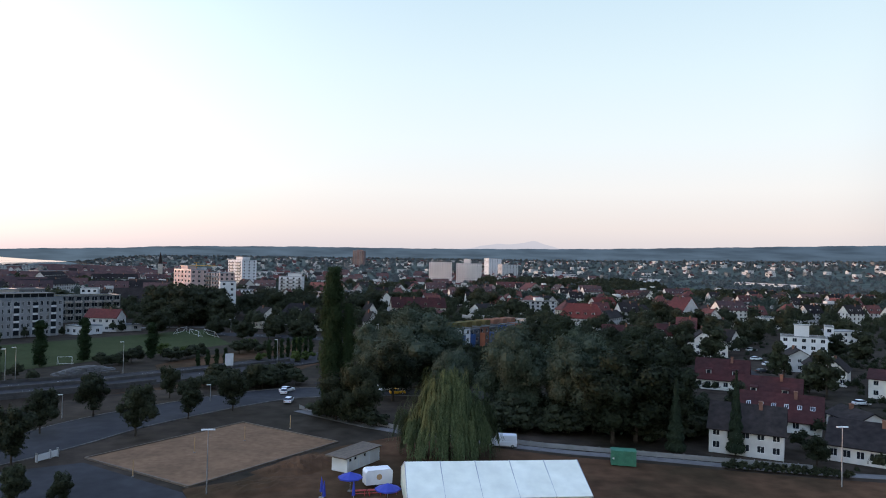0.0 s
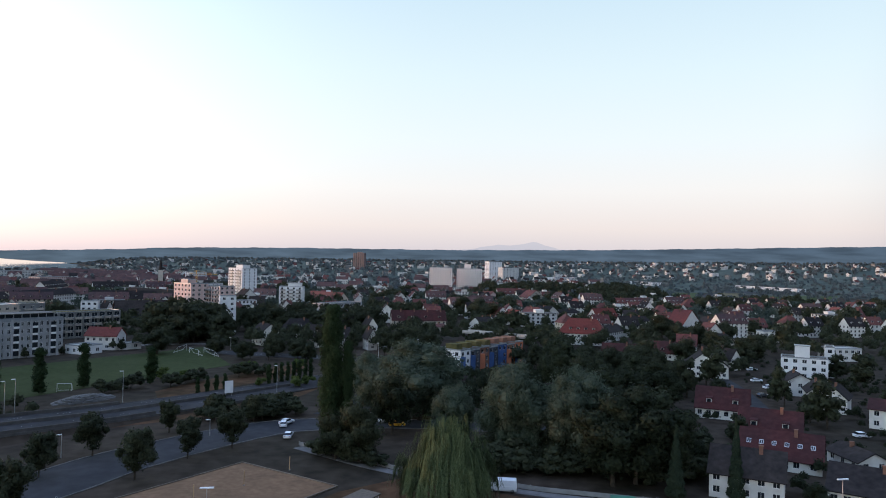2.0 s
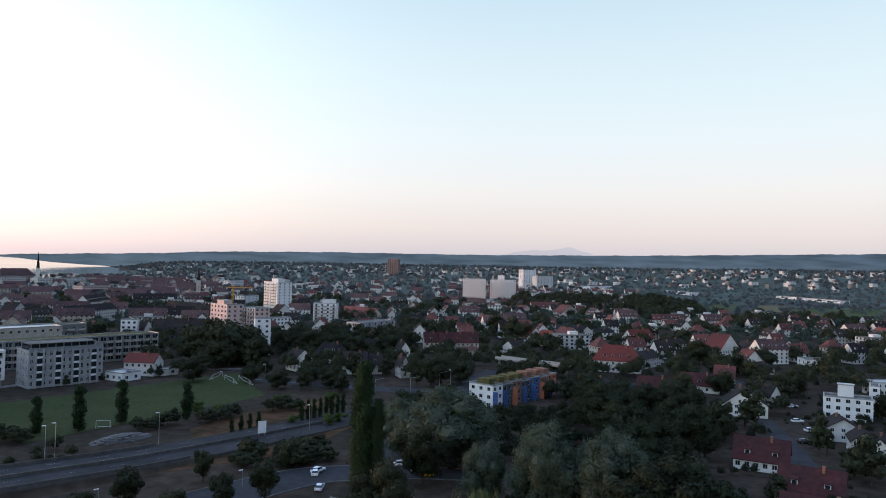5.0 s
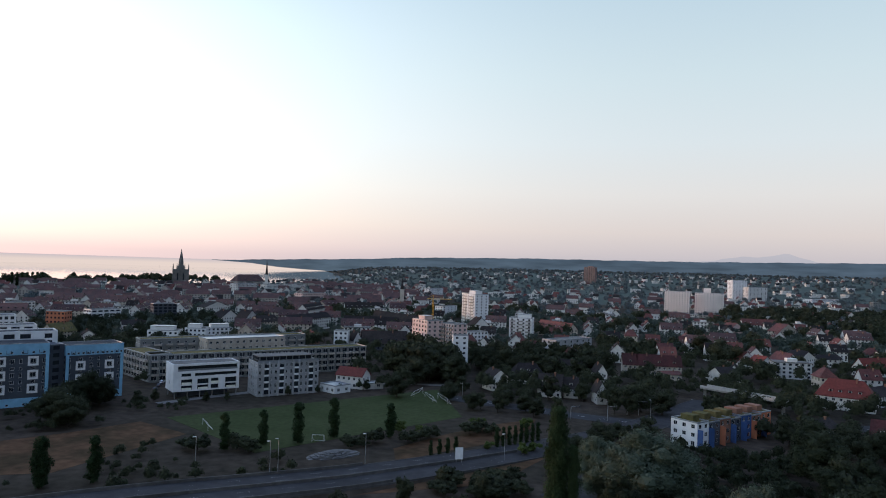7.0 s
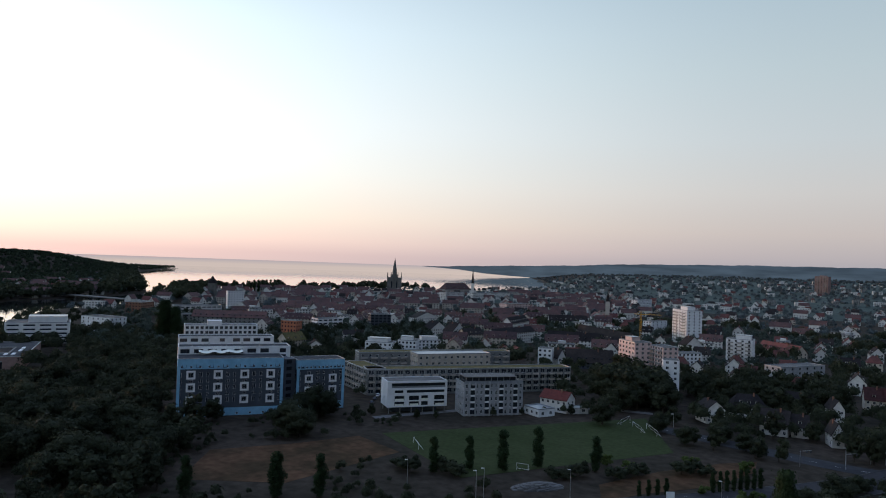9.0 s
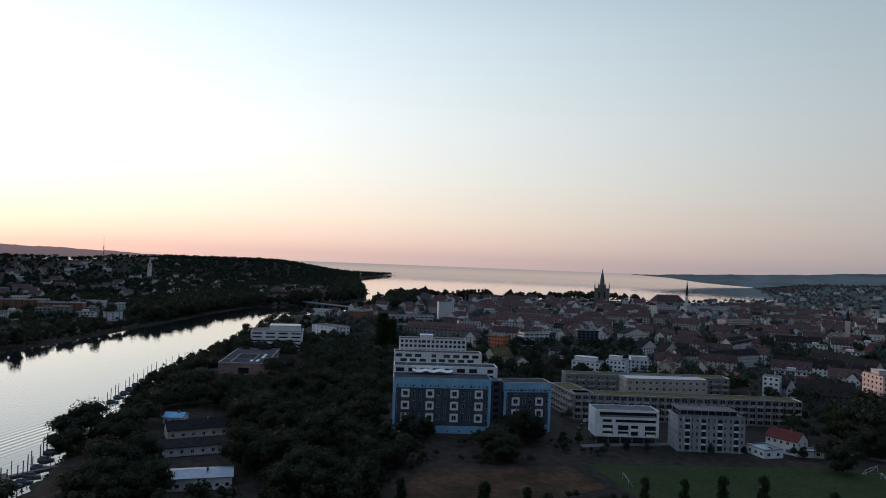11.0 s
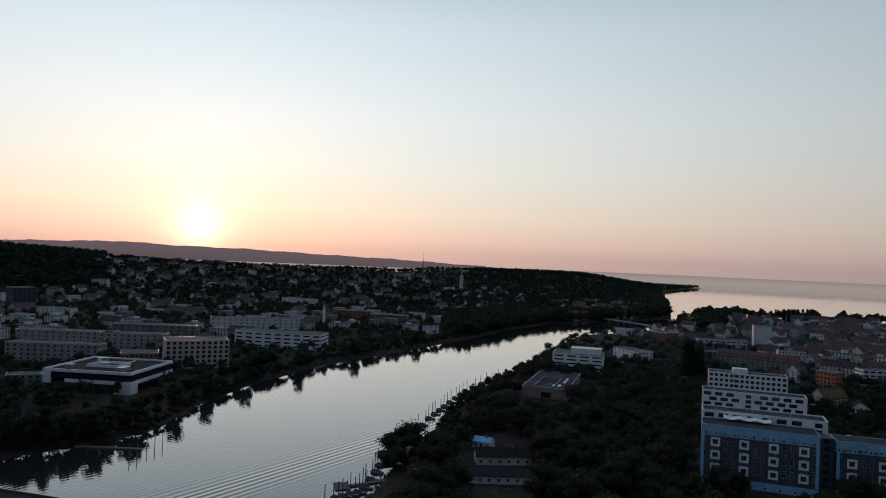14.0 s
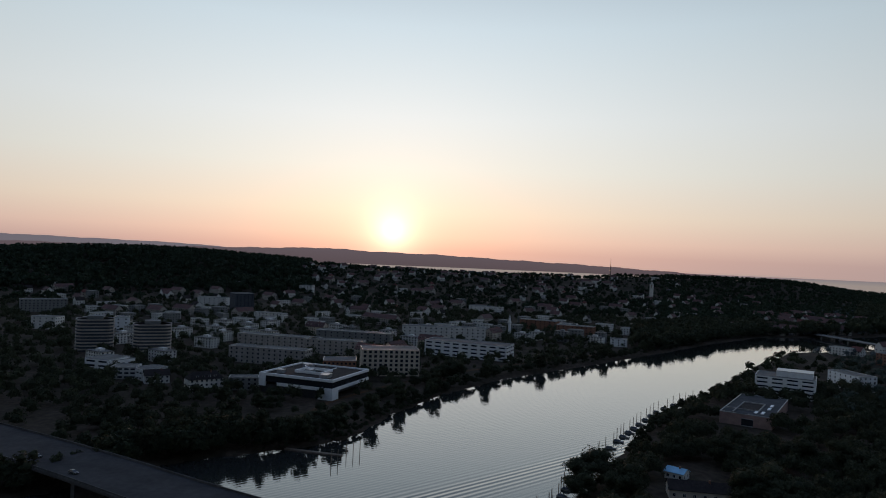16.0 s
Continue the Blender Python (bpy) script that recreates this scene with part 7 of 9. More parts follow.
b.box(0, 0, 0.15, 4.3, 2.3, 2.6)
part("body", b.mesh("body", "green_steel"), ob)
b = MB()
b.box(0, -0.05, 0.25, 0.1, -0.001, 2.5)
rib = b.mesh("rib", "green_steel")
for k in range(18):
    part("rib", rib, ob, pose(0.1 + k * 0.235, 0, 0))
b = MB()
b.box(-0.05, -0.05, 2.6, 4.35, 2.35, 2.72)
part("roof", b.mesh("roof", "green_steel"), ob)
b = MB()
b.box(0.25, -0.09, 1.2, 0.55, -0.05, 1.5)
part("plate", b.mesh("plate", "frame_white"), ob)


# dug earth beside the court
def mound(p, w, d, h, turn, mat, label):
    b = MB()
    n, m = 22, 12
    rr = random.Random(w)
    z = [[h * (math.sin(math.pi * i / n) * math.sin(math.pi * j / m)) ** 0.8 * rr.uniform(0.75, 1.2) for j in range(m + 1)] for i in range(n + 1)]
    for i in range(n):
        for j in range(m):
            b.face([((u / n - 0.5) * w, (v / m - 0.5) * d, z[u][v] - 0.03) for u, v in ((i, j), (i + 1, j), (i + 1, j + 1), (i, j + 1))])
    solo("earth_mound", b.mesh("earth_mound", mat), pose(*p, 0.03, 0, 0, turn), label, "earth", kind="structure")


mound((-23.2, 120.1), 16, 9, 1.3, 58, "dry", "low mound of brown earth beside the court")
mound((-28.3, 108.5), 20, 8, 0.7, 30, "dry", "low brown earth bank beside the court")


# ---- vehicles ----
def wheel_mesh():
    b = MB()
    b.beam((0, -0.1, 0.32), (0, 0.1, 0.32), 0.32, 14)
    b.beam((0, -0.105, 0.32), (0, 0.105, 0.32), 0.19, 12, 1)
    return b.mesh("wheel", "rubber", "steel")


WHEEL = wheel_mesh()


def loft(b, rings, mat=0):
    for r0, r1 in zip(rings[:-1], rings[1:]):
        n = len(r0)
        for i in range(n):
            j = (i + 1) % n
            b.face([r0[i], r0[j], r1[j], r1[i]], mat)
    b.face(rings[0][::-1], mat)
    b.face(rings[-1], mat)


def vehicle_kind(name, label, paint, length, width, height, van=False):
    ob = thing(name, pose(0, 0, -400), label, "van" if van else "car")
    L, W, H = length / 2, width / 2, height
    b = MB()
    sec = lambda z, x0, x1, w: [(x0, -w, z), (x1, -w, z), (x1 + 0.02, w, z), (x0 - 0.02, w, z)]
    belt = 0.95 if not van else 1.25
    loft(b, [sec(0.28, -L + 0.05, L - 0.05, W - 0.06), sec(0.5, -L, L, W), sec(belt - 0.15, -L + 0.02, L - 0.05, W), sec(belt, -L + 0.06, L - (0.35 if not van else 0.2), W - 0.04)])
    if van:
        loft(b, [sec(belt, -L + 0.06, L - 0.75, W - 0.04), sec(H - 0.15, -L + 0.1, L - 1.45, W - 0.1), sec(H, -L + 0.25, L - 1.65, W - 0.25)])
    else:
        loft(b, [sec(H - 0.08, -L + 0.75, L - 1.75, W - 0.24), sec(H, -L + 0.95, L - 2.0, W - 0.3)])
    part("body", b.mesh("body", paint), ob)
    b = MB()
    if van:
        for s in (-1, 1):
            b.face([(L - 1.35, s * (W - 0.055), belt + 0.05), (L - 0.85, s * (W - 0.055), belt + 0.05), (L - 1.35, s * (W - 0.09), H - 0.35), (L - 1.7, s * (W - 0.09), H - 0.35)])
        b.face([(L - 0.72, -W + 0.12, belt + 0.03), (L - 0.72, W - 0.12, belt + 0.03), (L - 1.38, W - 0.18, H - 0.22), (L - 1.38, -W + 0.18, H - 0.22)])
    else:
        loft(b, [sec(belt, -L + 0.2, L - 1.0, W - 0.07), sec(H - 0.08, -L + 0.76, L - 1.76, W - 0.245)])
    part("glazing", b.mesh("glazing", "glass"), ob)
    for x in (-L + 0.8, L - 0.85):
        for y in (-W + 0.1, W - 0.1):
            part("wheel", WHEEL, ob, pose(x, y, 0))
    for nm, x, mt in (("headlight", L - 0.03, "lamp_glass"), ("tail_light", -L + 0.0, "red_paint")):
        for y in (-W + 0.3, W - 0.3):
            b = MB()
            b.box(x - 0.03, y - 0.14, 0.62, x + 0.03, y + 0.14, 0.76)
            part(nm, b.mesh(nm, mt), ob)
    return ob


CARS = {"van": vehicle_kind("van", "white delivery van parked on the path", "car_white", 5.4, 2.0, 2.4, True), "white": vehicle_kind("car", "white car with dark windows", "car_white", 4.3, 1.8, 1.48),
        "dark": vehicle_kind("car", "dark car with dark windows", "car_dark", 4.3, 1.8, 1.48), "yellow": vehicle_kind("car", "yellow car with dark windows", "yellow_paint", 4.2, 1.8, 1.5)}


def car(kind, p, turn, z=0.06, label=""):
    ob = copy_thing(CARS[kind], pose(p[0], p[1], z, 0, 0, turn))
    return tagged(ob, label)


car("van", (12.3, 135.6), 172, 0.08)
car("white", (-40.9, 184.3), 98, label="small white car driving on the street")
car("white", (-37.1, 172.8), 92, label="white saloon driving on the street")
car("yellow", (-11.4, 187.0), 15, label="yellow car half hidden by trees")
for px, turn, k in (((134.4, 304.2), 10, "white"), ((122.9, 274.0), 10, "white"), ((129.4, 271.8), 12, "dark"), ((120.6, 258.5), 12, "white"), ((111.3, 185.7), 5, "white"), ((110.5, 241.1), 12, "dark"),
                    ((68.1, 335.8), 20, "white"), ((61.3, 321.8), 20, "white"), ((66.8, 314.7), 20, "dark")):
    car(k, px, turn, label=("white" if k == "white" else "dark") + " car parked by the houses in a lane")
for px, turn in (((-290.4, -176.8), 62), ((-297.2, -175.2), 62), ((-278.7, -149.2), 62)):
    car("dark", px, turn, 9.1, "dark car driving on the bridge")
for px, turn in (((-19.4, 196.1), 30), ((-40.7, 186.8), 60), ((-14.7, 191.7), 40)):
    car("white", px, turn, label="pale car parked by the trees")
for k in range(6):
    q = Vector((-262, 318)).lerp(Vector((-236, 276)), k / 5)
    car("dark" if k % 3 else "white", q, 120, label="car parked beside the flats")


# ---- lamps, posts, fences ----
def street_lamp(x, y, h=9.5, turn=0, heads=2, z=0.0):
    ob = thing("street_lamp", pose(x, y, z, 0, 0, turn), "tall grey street lamp with pale heads", "lamp", "street lamps")
    b = MB()
    b.rod(0, 0, 0, h, 0.11, 0.06)
    part("pole", b.mesh("pole", "steel"), ob)
    for s in (-1, 1)[:heads]:
        b = MB()
        b.box(min(0, s * 1.0), -0.15, h - 0.05, max(0, s * 1.0), 0.15, h + 0.12)
        part("lamp_head", b.mesh("lamp_head", "lamp_glass"), ob)


for p in ((-34.1, 103.9), (65.9, 115.1)):
    street_lamp(*p, 9.7, 10)
for p, h in (((-114.5, 184.7), 10), ((-114.0, 188.4), 10), ((-92.9, 205.6), 10), ((-81.2, 151.3), 5), ((-10.7, 324.3), 8), ((-53.5, 229.5), 9), ((-139.5, 182.6), 9), ((-56.4, 172.7), 4), ((-28.4, 315.9), 7), ((-100.8, 335.6), 6), ((-20.8, 326.4), 7)):
    street_lamp(*p, h, 40, 1)


def net_post(x, y):
    ob = thing("net_post", pose(x, y, 0.1), "yellow wooden volleyball net post", "post", "volleyball posts")
    b = MB()
    b.rod(0, 0, 0, 2.8, 0.09, 0.08)
    part("post", b.mesh("post", "ochre"), ob)
    b = MB()
    b.rod(0, 0, 0, 0.12, 0.2)
    part("foot", b.mesh("foot", "concrete"), ob)


for p in ((-43.9, 126.5), (-37.4, 135.5), (-48.5, 111.9), (-30.9, 145.8)):
    net_post(*p)


def goal(fl, fr):
    w = math.hypot(fr[0] - fl[0], fr[1] - fl[1])
    ob = thing("football_goal", ground_pose(fl, fr, 0.06), "white football goal beside the pitch", "goal", "football goals")
    for nm, a, c in (("post", (0, 0, 0), (0, 0, 2.44)), ("post", (w, 0, 0), (w, 0, 2.44)), ("crossbar", (0, 0, 2.44), (w, 0, 2.44)), ("back_bar", (0, 1.8, 0.05), (w, 1.8, 0.05)), ("stay", (0, 0, 2.4), (0, 1.8, 0.05)), ("stay", (w, 0, 2.4), (w, 1.8, 0.05))):
        b = MB()
        b.beam(a, c, 0.06)
        part(nm, b.mesh(nm, "frame_white"), ob)


goal((-120.9, 321.2), (-120.9, 333.1))
goal((-115.7, 322.4), (-108.1, 312.4))
goal((-109.2, 322.8), (-100.3, 310.7))
goal((-172.1, 228.1), (-164.6, 221.7))
goal((-122.4, 224.2), (-118.3, 225.3))
ob = thing("road_sign", pose(*(-66.2, 219.8), 0, 0, 0, 35), "large white road sign board", "sign")
b = MB()
b.box(-1.3, -0.05, 1.6, 1.3, 0.05, 5.4)
part("board", b.mesh("board", "frame_white"), ob)
for x in (-0.9, 0.9):
    b = MB()
    b.rod(x, 0.1, 0, 5.2, 0.07)
    part("post", b.mesh("post", "steel"), ob)
ob = thing("site_barrier", ground_pose((-67.7, 118.3), (-66.1, 122.5)), "white barrier panel by the yard", "barrier")
b = MB()
b.box(0, 0, 0.15, 4.6, 0.08, 1.25)
part("panel", b.mesh("panel", "frame_white"), ob)
b = MB()
for x in (0.2, 2.8, 4.3):
    b.box(x, -0.2, 0, x + 0.08, 0.3, 1.6)
part("stand", b.mesh("stand", "steel"), ob)

# pale boundary fence along the footpath
ob = thing("boundary_fence", Matrix(), "pale low boundary fence of concrete panels along the path", "fence")
line = [(-33, 165.6), (-9, 147.6), (20, 135.6), (38, 131.1), (66, 124.1)]
for (ax, ay), (bx, by) in zip(line, line[1:]):
    n = max(2, round(math.hypot(bx - ax, by - ay) / 2.5))
    for k in range(n):
        x0, y0 = ax + (bx - ax) * k / n, ay + (by - ay) * k / n
        x1, y1 = ax + (bx - ax) * (k + 1) / n, ay + (by - ay) * (k + 1) / n
        w = math.hypot(x1 - x0, y1 - y0)
        b = MB()
        b.box(0.06, -0.04, 0.1, w - 0.06, 0.04, 0.95)
        m = ground_pose((x0, y0), (x1, y1))
        part("panel", b.mesh("panel", "concrete"), ob, m)
        b = MB()
        b.box(-0.06, -0.07, -0.1, 0.06, 0.07, 1.1)
        part("post", b.mesh("post", "concrete"), ob, m)

# traffic signals at the junction
for px in ((-27.8, 310.1), (-42.4, 302.6), (-16.0, 328.8)):
    ob = thing("traffic_light", pose(*px, 0, 0, 0, 40), "grey traffic light on a cantilever mast", "traffic light")
    b = MB()
    b.rod(0, 0, 0, 6, 0.1, 0.08)
    b.beam((0, 0, 5.9), (4.5, 0, 6.1), 0.07)
    part("mast", b.mesh("mast", "steel"), ob)
    for x in (2.6, 4.3):
        b = MB()
        b.box(x - 0.18, -0.15, 5.2, x + 0.18, 0.15, 6.1)
        part("signal_head", b.mesh("signal_head", "dark_metal"), ob)

# gravel heap beside the trunk road
b = MB()
rr = random.Random(4)
for k in range(260):
    a, q = rr.uniform(0, 6.28), rr.uniform(0, 1) ** 0.5
    x, y = 9 * q * math.cos(a), 3.5 * q * math.sin(a)
    z = 1.6 * (1 - q * q)
    s = rr.uniform(0.3, 0.8)
    b.box(x - s, y - s, -0.1, x + s, y + s, z + rr.uniform(0, 0.3))
solo("gravel_heap", b.mesh("gravel_heap", "paving"), pose(*(-107.0, 211.0), 0, 0, 0, 50), "pale heap of dug earth and gravel beside the trunk road", "gravel", kind="stuff")

# mooring posts and boats along the south bank
MOORING = [Vector(p) for p in ((-279.0, 26.2), (-286.7, 38.9), (-326.9, 53.7), (-406.5, 91.6), (-451.3, 115.3), (-504.1, 144.4), (-559.9, 188.6))]


def along(t):
    """Place on the line of mooring posts, t from 0 to 1."""
    i = min(int(t * 6), 5)
    return MOORING[i].lerp(MOORING[i + 1], t * 6 - i)


b = MB()
b.rod(0, 0, -2.5, 5.6, 0.23, 0.19, 7)
post_mesh = b.mesh("post", "wood")
for k in range(34):
    q = along(k / 33) + Vector((((k * 7) % 5 - 2) * 0.4, ((k * 3) % 4 - 1.5) * 0.4))
    ob = thing("mooring_post", pose(q.x, q.y, WATER_Z + ((k * 5) % 4) * 0.3), "dark timber mooring post in the river", "post", "mooring posts")
    part("post", post_mesh, ob)


def boat_kind():
    ob = thing("boat", pose(0, 0, -400), "moored grey motorboat under a dark cover", "boat", "moored boats")
    b = MB()
    low, up = [], []
    for u, wd in ((-3, 0.9), (-1, 1.1), (1, 1.05), (2.4, 0.6), (3.2, 0.05)):
        low.append((u, -wd * 0.7, -0.2)), up.append((u, -wd, 0.75))
    lo = low + [(x, -y, z) for x, y, z in low[::-1]]
    hi = up + [(x, -y, z) for x, y, z in up[::-1]]
    b.solid(lo, hi)
    part("hull", b.mesh("hull", "grey"), ob)
    b = MB()
    b.solid([(-2.6, -0.8, 0.75), (1.2, -0.8, 0.75), (1.2, 0.8, 0.75), (-2.6, 0.8, 0.75)], [(-2.2, -0.4, 1.5), (0.4, -0.4, 1.5), (0.4, 0.4, 1.5), (-2.2, 0.4, 1.5)])
    part("cover", b.mesh("cover", "slate_wall"), ob)
    return ob


BOAT = boat_kind()
for k in range(24):
    q = along((k + 0.5) / 24) + Vector((1.6, 2.6))
    copy_thing(BOAT, pose(q.x, q.y, WATER_Z, 0, 0, 48 + (k * 37) % 24))
ob = thing("jetty", Matrix(), "dark timber landing stage with mooring posts", "jetty")
j0, j1 = Vector((*(-298.5, 52.5), WATER_Z)), Vector((*(-293.1, 37.0), WATER_Z))
b = MB()
n = (j1 - j0).cross(Vector((0, 0, 1))).normalized() * 1.1
b.solid([j0 - n, j0 + n, j1 + n, j1 - n][::-1], [p + Vector((0, 0, 0.6)) for p in (j0 - n, j0 + n, j1 + n, j1 - n)][::-1])
part("deck", b.mesh("deck", "wood"), ob)
b = MB()
c = Vector((*(-293.2, 33.5), WATER_Z))
b.box(c.x - 4.5, c.y - 3, WATER_Z - 0.2, c.x + 4.5, c.y + 3, WATER_Z + 0.5)
part("pontoon", b.mesh("pontoon", "wood"), ob)
for t in (0.1, 0.5, 0.95):
    b = MB()
    p = j0.lerp(j1, t) + n * 1.2
    b.rod(p.x, p.y, -4, 4, 0.16)
    part("post", b.mesh("post", "wood"), ob)
ob = thing("jetty", Matrix(), "timber landing stage on the north bank", "jetty")
j0, j1 = Vector((*(-364.0, -85.1), WATER_Z)), Vector((*(-356.7, -54.4), WATER_Z))
n = (j1 - j0).cross(Vector((0, 0, 1))).normalized() * 1.2
b = MB()
b.solid([j0 - n, j0 + n, j1 + n, j1 - n][::-1], [p + Vector((0, 0, 0.6)) for p in (j0 - n, j0 + n, j1 + n, j1 - n)][::-1])
part("deck", b.mesh("deck", "wood"), ob)
for px, py in ((-343.4, -57.4), (-346.7, -54.7), (-359.1, -52.5), (-361.7, -49.4), (-364.4, -46.3)):
    b = MB()
    b.rod(px, py, -4, 4.5, 0.17)
    part("post", b.mesh("post", "wood"), ob)

# old bridge at the river's narrowing
o0, o1 = Vector((-940, 590, 2.6)), Vector((-1130, 560, 2.6))
ob = thing("road_bridge", Matrix(), "old low bridge at the river mouth", "bridge")
b = MB()
n = (o1 - o0).cross(Vector((0, 0, 1))).normalized() * 8
b.solid([o0 - n, o0 + n, o1 + n, o1 - n][::-1], [p + Vector((0, 0, 1.2)) for p in (o0 - n, o0 + n, o1 + n, o1 - n)][::-1])
part("deck", b.mesh("deck", "stone"), ob)
for t in (0.2, 0.5, 0.8):
    b = MB()
    p = o0.lerp(o1, t)
    b.box(p.x - 1.5, p.y - 6, -6, p.x + 1.5, p.y + 6, 2.6)
    part("pier", b.mesh("pier", "stone"), ob)


# ---- planting ----
tree("poplar", *(-24.6, 158.3), 33, wide=0.6)
tree("poplar", *(-21.0, 158.0), 25, wide=0.45)
tree("broad_b", *(-17.6, 153.6), 13, wide=0.8)
tree("broad_b", *(-22.8, 155.0), 10, wide=0.9)
for k in range(9):
    tree("bush", -27 + 1.7 * k, 158.6 - 1.1 * k, RNG.uniform(2.2, 4.2), wide=1.2, group="undergrowth")
for k in range(13):
    tree("bush", 50.5 + 1.6 * k, 124.0 - 0.36 * k, RNG.uniform(1.3, 2.1), wide=1.0, group="hedge by the fence")
tree("weeping", *(1.6, 126.4), 16.4, wide=1.08)
def far_off(p, margin):
    """True where no building stands within margin."""
    return all((p.x - ox) ** 2 + (p.y - oy) ** 2 > (orr + margin) ** 2 for ox, oy, orr in OCCUPIED)


# willows and tall trees beside the festival meadow, with their heights
for (x, y), h, wide in (((-5.5, 195), 22.0, 1.38), ((16, 157), 22.0, 0.84), ((29.5, 154), 21.0, 0.98), ((3, 166), 15.0, 0.85), ((-20, 205), 17.0, 1.0)):
    tree("grey_willow", x, y, h, wide=wide, group="willows")
for (x, y), h in (((44.0, 262.9), 16), ((41.8, 238.8), 17), ((42.7, 214.9), 15), ((46.0, 197.2), 14), ((52.7, 199.9), 14), ((66.1, 217.1), 14),
                  ((51.6, 229.0), 13), ((64.8, 236.5), 13), ((69.6, 215.0), 11), ((47.0, 185.8), 11), ((55.3, 190.2), 11), ((37.9, 172.8), 10), ((83.1, 245.9), 11)):
    tree("broad", x, y, h, wide=1.2, group="grove")
for (x, y), h in (((136.2, 434.3), 15), ((109.2, 382.4), 12), ((128.1, 380.8), 13), ((144.7, 393.5), 12), ((146.5, 332.8), 13), ((63.6, 283.3), 10), ((69.8, 286.7), 11), ((78.7, 291.6), 11), ((86.3, 284.2), 10), ((88.9, 310.6), 12), ((113.6, 329.9), 11), ((143.2, 368.6), 11), ((169.7, 420.9), 12), ((58.2, 288.8), 11)):
    tree("broad_b", x, y, h, wide=1.05, group="garden trees")
for (x, y), h in (((-127.9, 315.9), 11), ((-132.1, 353.6), 14), ((-130.5, 388.3), 16), ((-115.7, 372.6), 15), ((-110.2, 426.5), 18), ((-94.0, 406.2), 17), ((-92.3, 455.0), 17), ((-102.6, 319.2), 9), ((-86.2, 304.6), 8), ((-76.1, 320.0), 10), ((-63.5, 311.0), 8), ((-44.4, 426.4), 17), ((-15.6, 335.9), 13), ((-6.0, 333.8), 11), ((18.0, 576.2), 17), ((28.2, 551.0), 17), ((37.5, 526.8), 15)):
    tree("broad_b", x, y, h, wide=1.1, group="park trees")
tree("broad", -12, 178, 14)
for k in range(54):
    p = Vector((-150, 370)).lerp(Vector((-112, 354)), RNG.uniform(0, 1)) + Vector((-0.25, 1.0)) * RNG.uniform(0, 1) * 58
    if far_off(p, 0.5):
        tree("far", p.x, p.y, RNG.uniform(13, 20), wide=1.1, group="park trees")
for k in range(16):
    p = Vector((-37.5, 234.6)).lerp(Vector((-17.5, 289.9)), k / 15)
    tree("bush" if k % 4 else "broad_b", p.x + RNG.uniform(-2, 2), p.y + RNG.uniform(-2, 2), RNG.uniform(3, 5) if k % 4 else RNG.uniform(6, 9), wide=1.2, group="hedge by the road")
for (x, y), h in (((34.6, 140.1), 17), ((39.6, 141.8), 18), ((44.9, 144.1), 17), ((53.3, 150.9), 8), ((68.5, 127.5), 5)):
    tree("broad", x, y, h, wide=1.15, group="garden trees")
for k in range(64):
    p = Vector((6.8, 147.3)).lerp(Vector((54.2, 145.9)), RNG.uniform(0, 1)) + Vector((0.2, 1.0)) * RNG.uniform(0, 1) ** 1.5 * 26
    if far_off(p, 1.5):
        tree("bush", p.x, p.y, RNG.uniform(2.5, 6.5), wide=1.3, group="undergrowth")
for k in range(26):
    x, y = RNG.uniform(22, 66), RNG.uniform(138, 172)
    if y < 150 - 0.28 * x or not all((x - ox) ** 2 + (y - oy) ** 2 > (orr + 1) ** 2 for ox, oy, orr in OCCUPIED):
        continue
    tree("bush", x, y, RNG.uniform(3, 5.5), wide=1.3, group="undergrowth")
tree("conifer", *(56.0, 133.0), 16, wide=0.62)
tree("conifer", *(44.8, 133.5), 14, wide=0.8)
for p, h in (((-59.3, 137.5), 10.2), ((-54.6, 152.9), 9), ((-47.6, 161.8), 9.5), ((-75.3, 153.0), 9.5), ((-78.1, 137.6), 9), ((-70.6, 116.4), 10), ((-67.3, 175.1), 8), ((-50.0, 188.9), 7), ((-58.7, 97.1), 6), ((-51.9, 97.6), 5)):
    tree("street", *p, h, group="street trees")
for p in ((-142.8, 201.6), (-135.5, 213.3), (-125.6, 219.9), (-118.2, 232.5), (-99.8, 241.7), (-163.6, 149.1), (-184.2, 130.9), (-163.1, 148.2), (-154.2, 157.7)):
    tree("column", *p, 13.5 + RNG.uniform(-2, 2), wide=0.98, group="columnar trees by the pitch")
for k in range(8):
    p = Vector((-60.0, 245.5)).lerp(Vector((-48.4, 261.2)), k / 7)
    tree("column", p.x, p.y, 7.0, wide=0.8, group="clipped columns by the road")
for k in range(4):
    p = Vector((-77.3, 223.8)).lerp(Vector((-71.5, 232.8)), k / 3)
    tree("column", p.x, p.y, 5.5, wide=0.9, group="clipped columns by the road")
for p in ((-103.9, 226.3), (-102.0, 231.6), (-106.8, 223.2), (-91.1, 236.9), (-88.0, 242.9), (-86.3, 247.5), (-134.4, 203.3), (-139.8, 204.7), (-149.2, 196.2), (-154.7, 197.4), (-74.5, 259.1), (-71.8, 265.5), (-66.6, 263.0)):
    tree("bush", *p, RNG.uniform(3.5, 6), wide=1.2)
for p in ((-74.2, 270.6), (-62.1, 241.4), (-91.0, 251.2), (-100.3, 251.1), (-56.7, 278.3), (-49.6, 240.4), (-46.8, 245.9)):
    tree("bush_light", *p, RNG.uniform(3, 5))
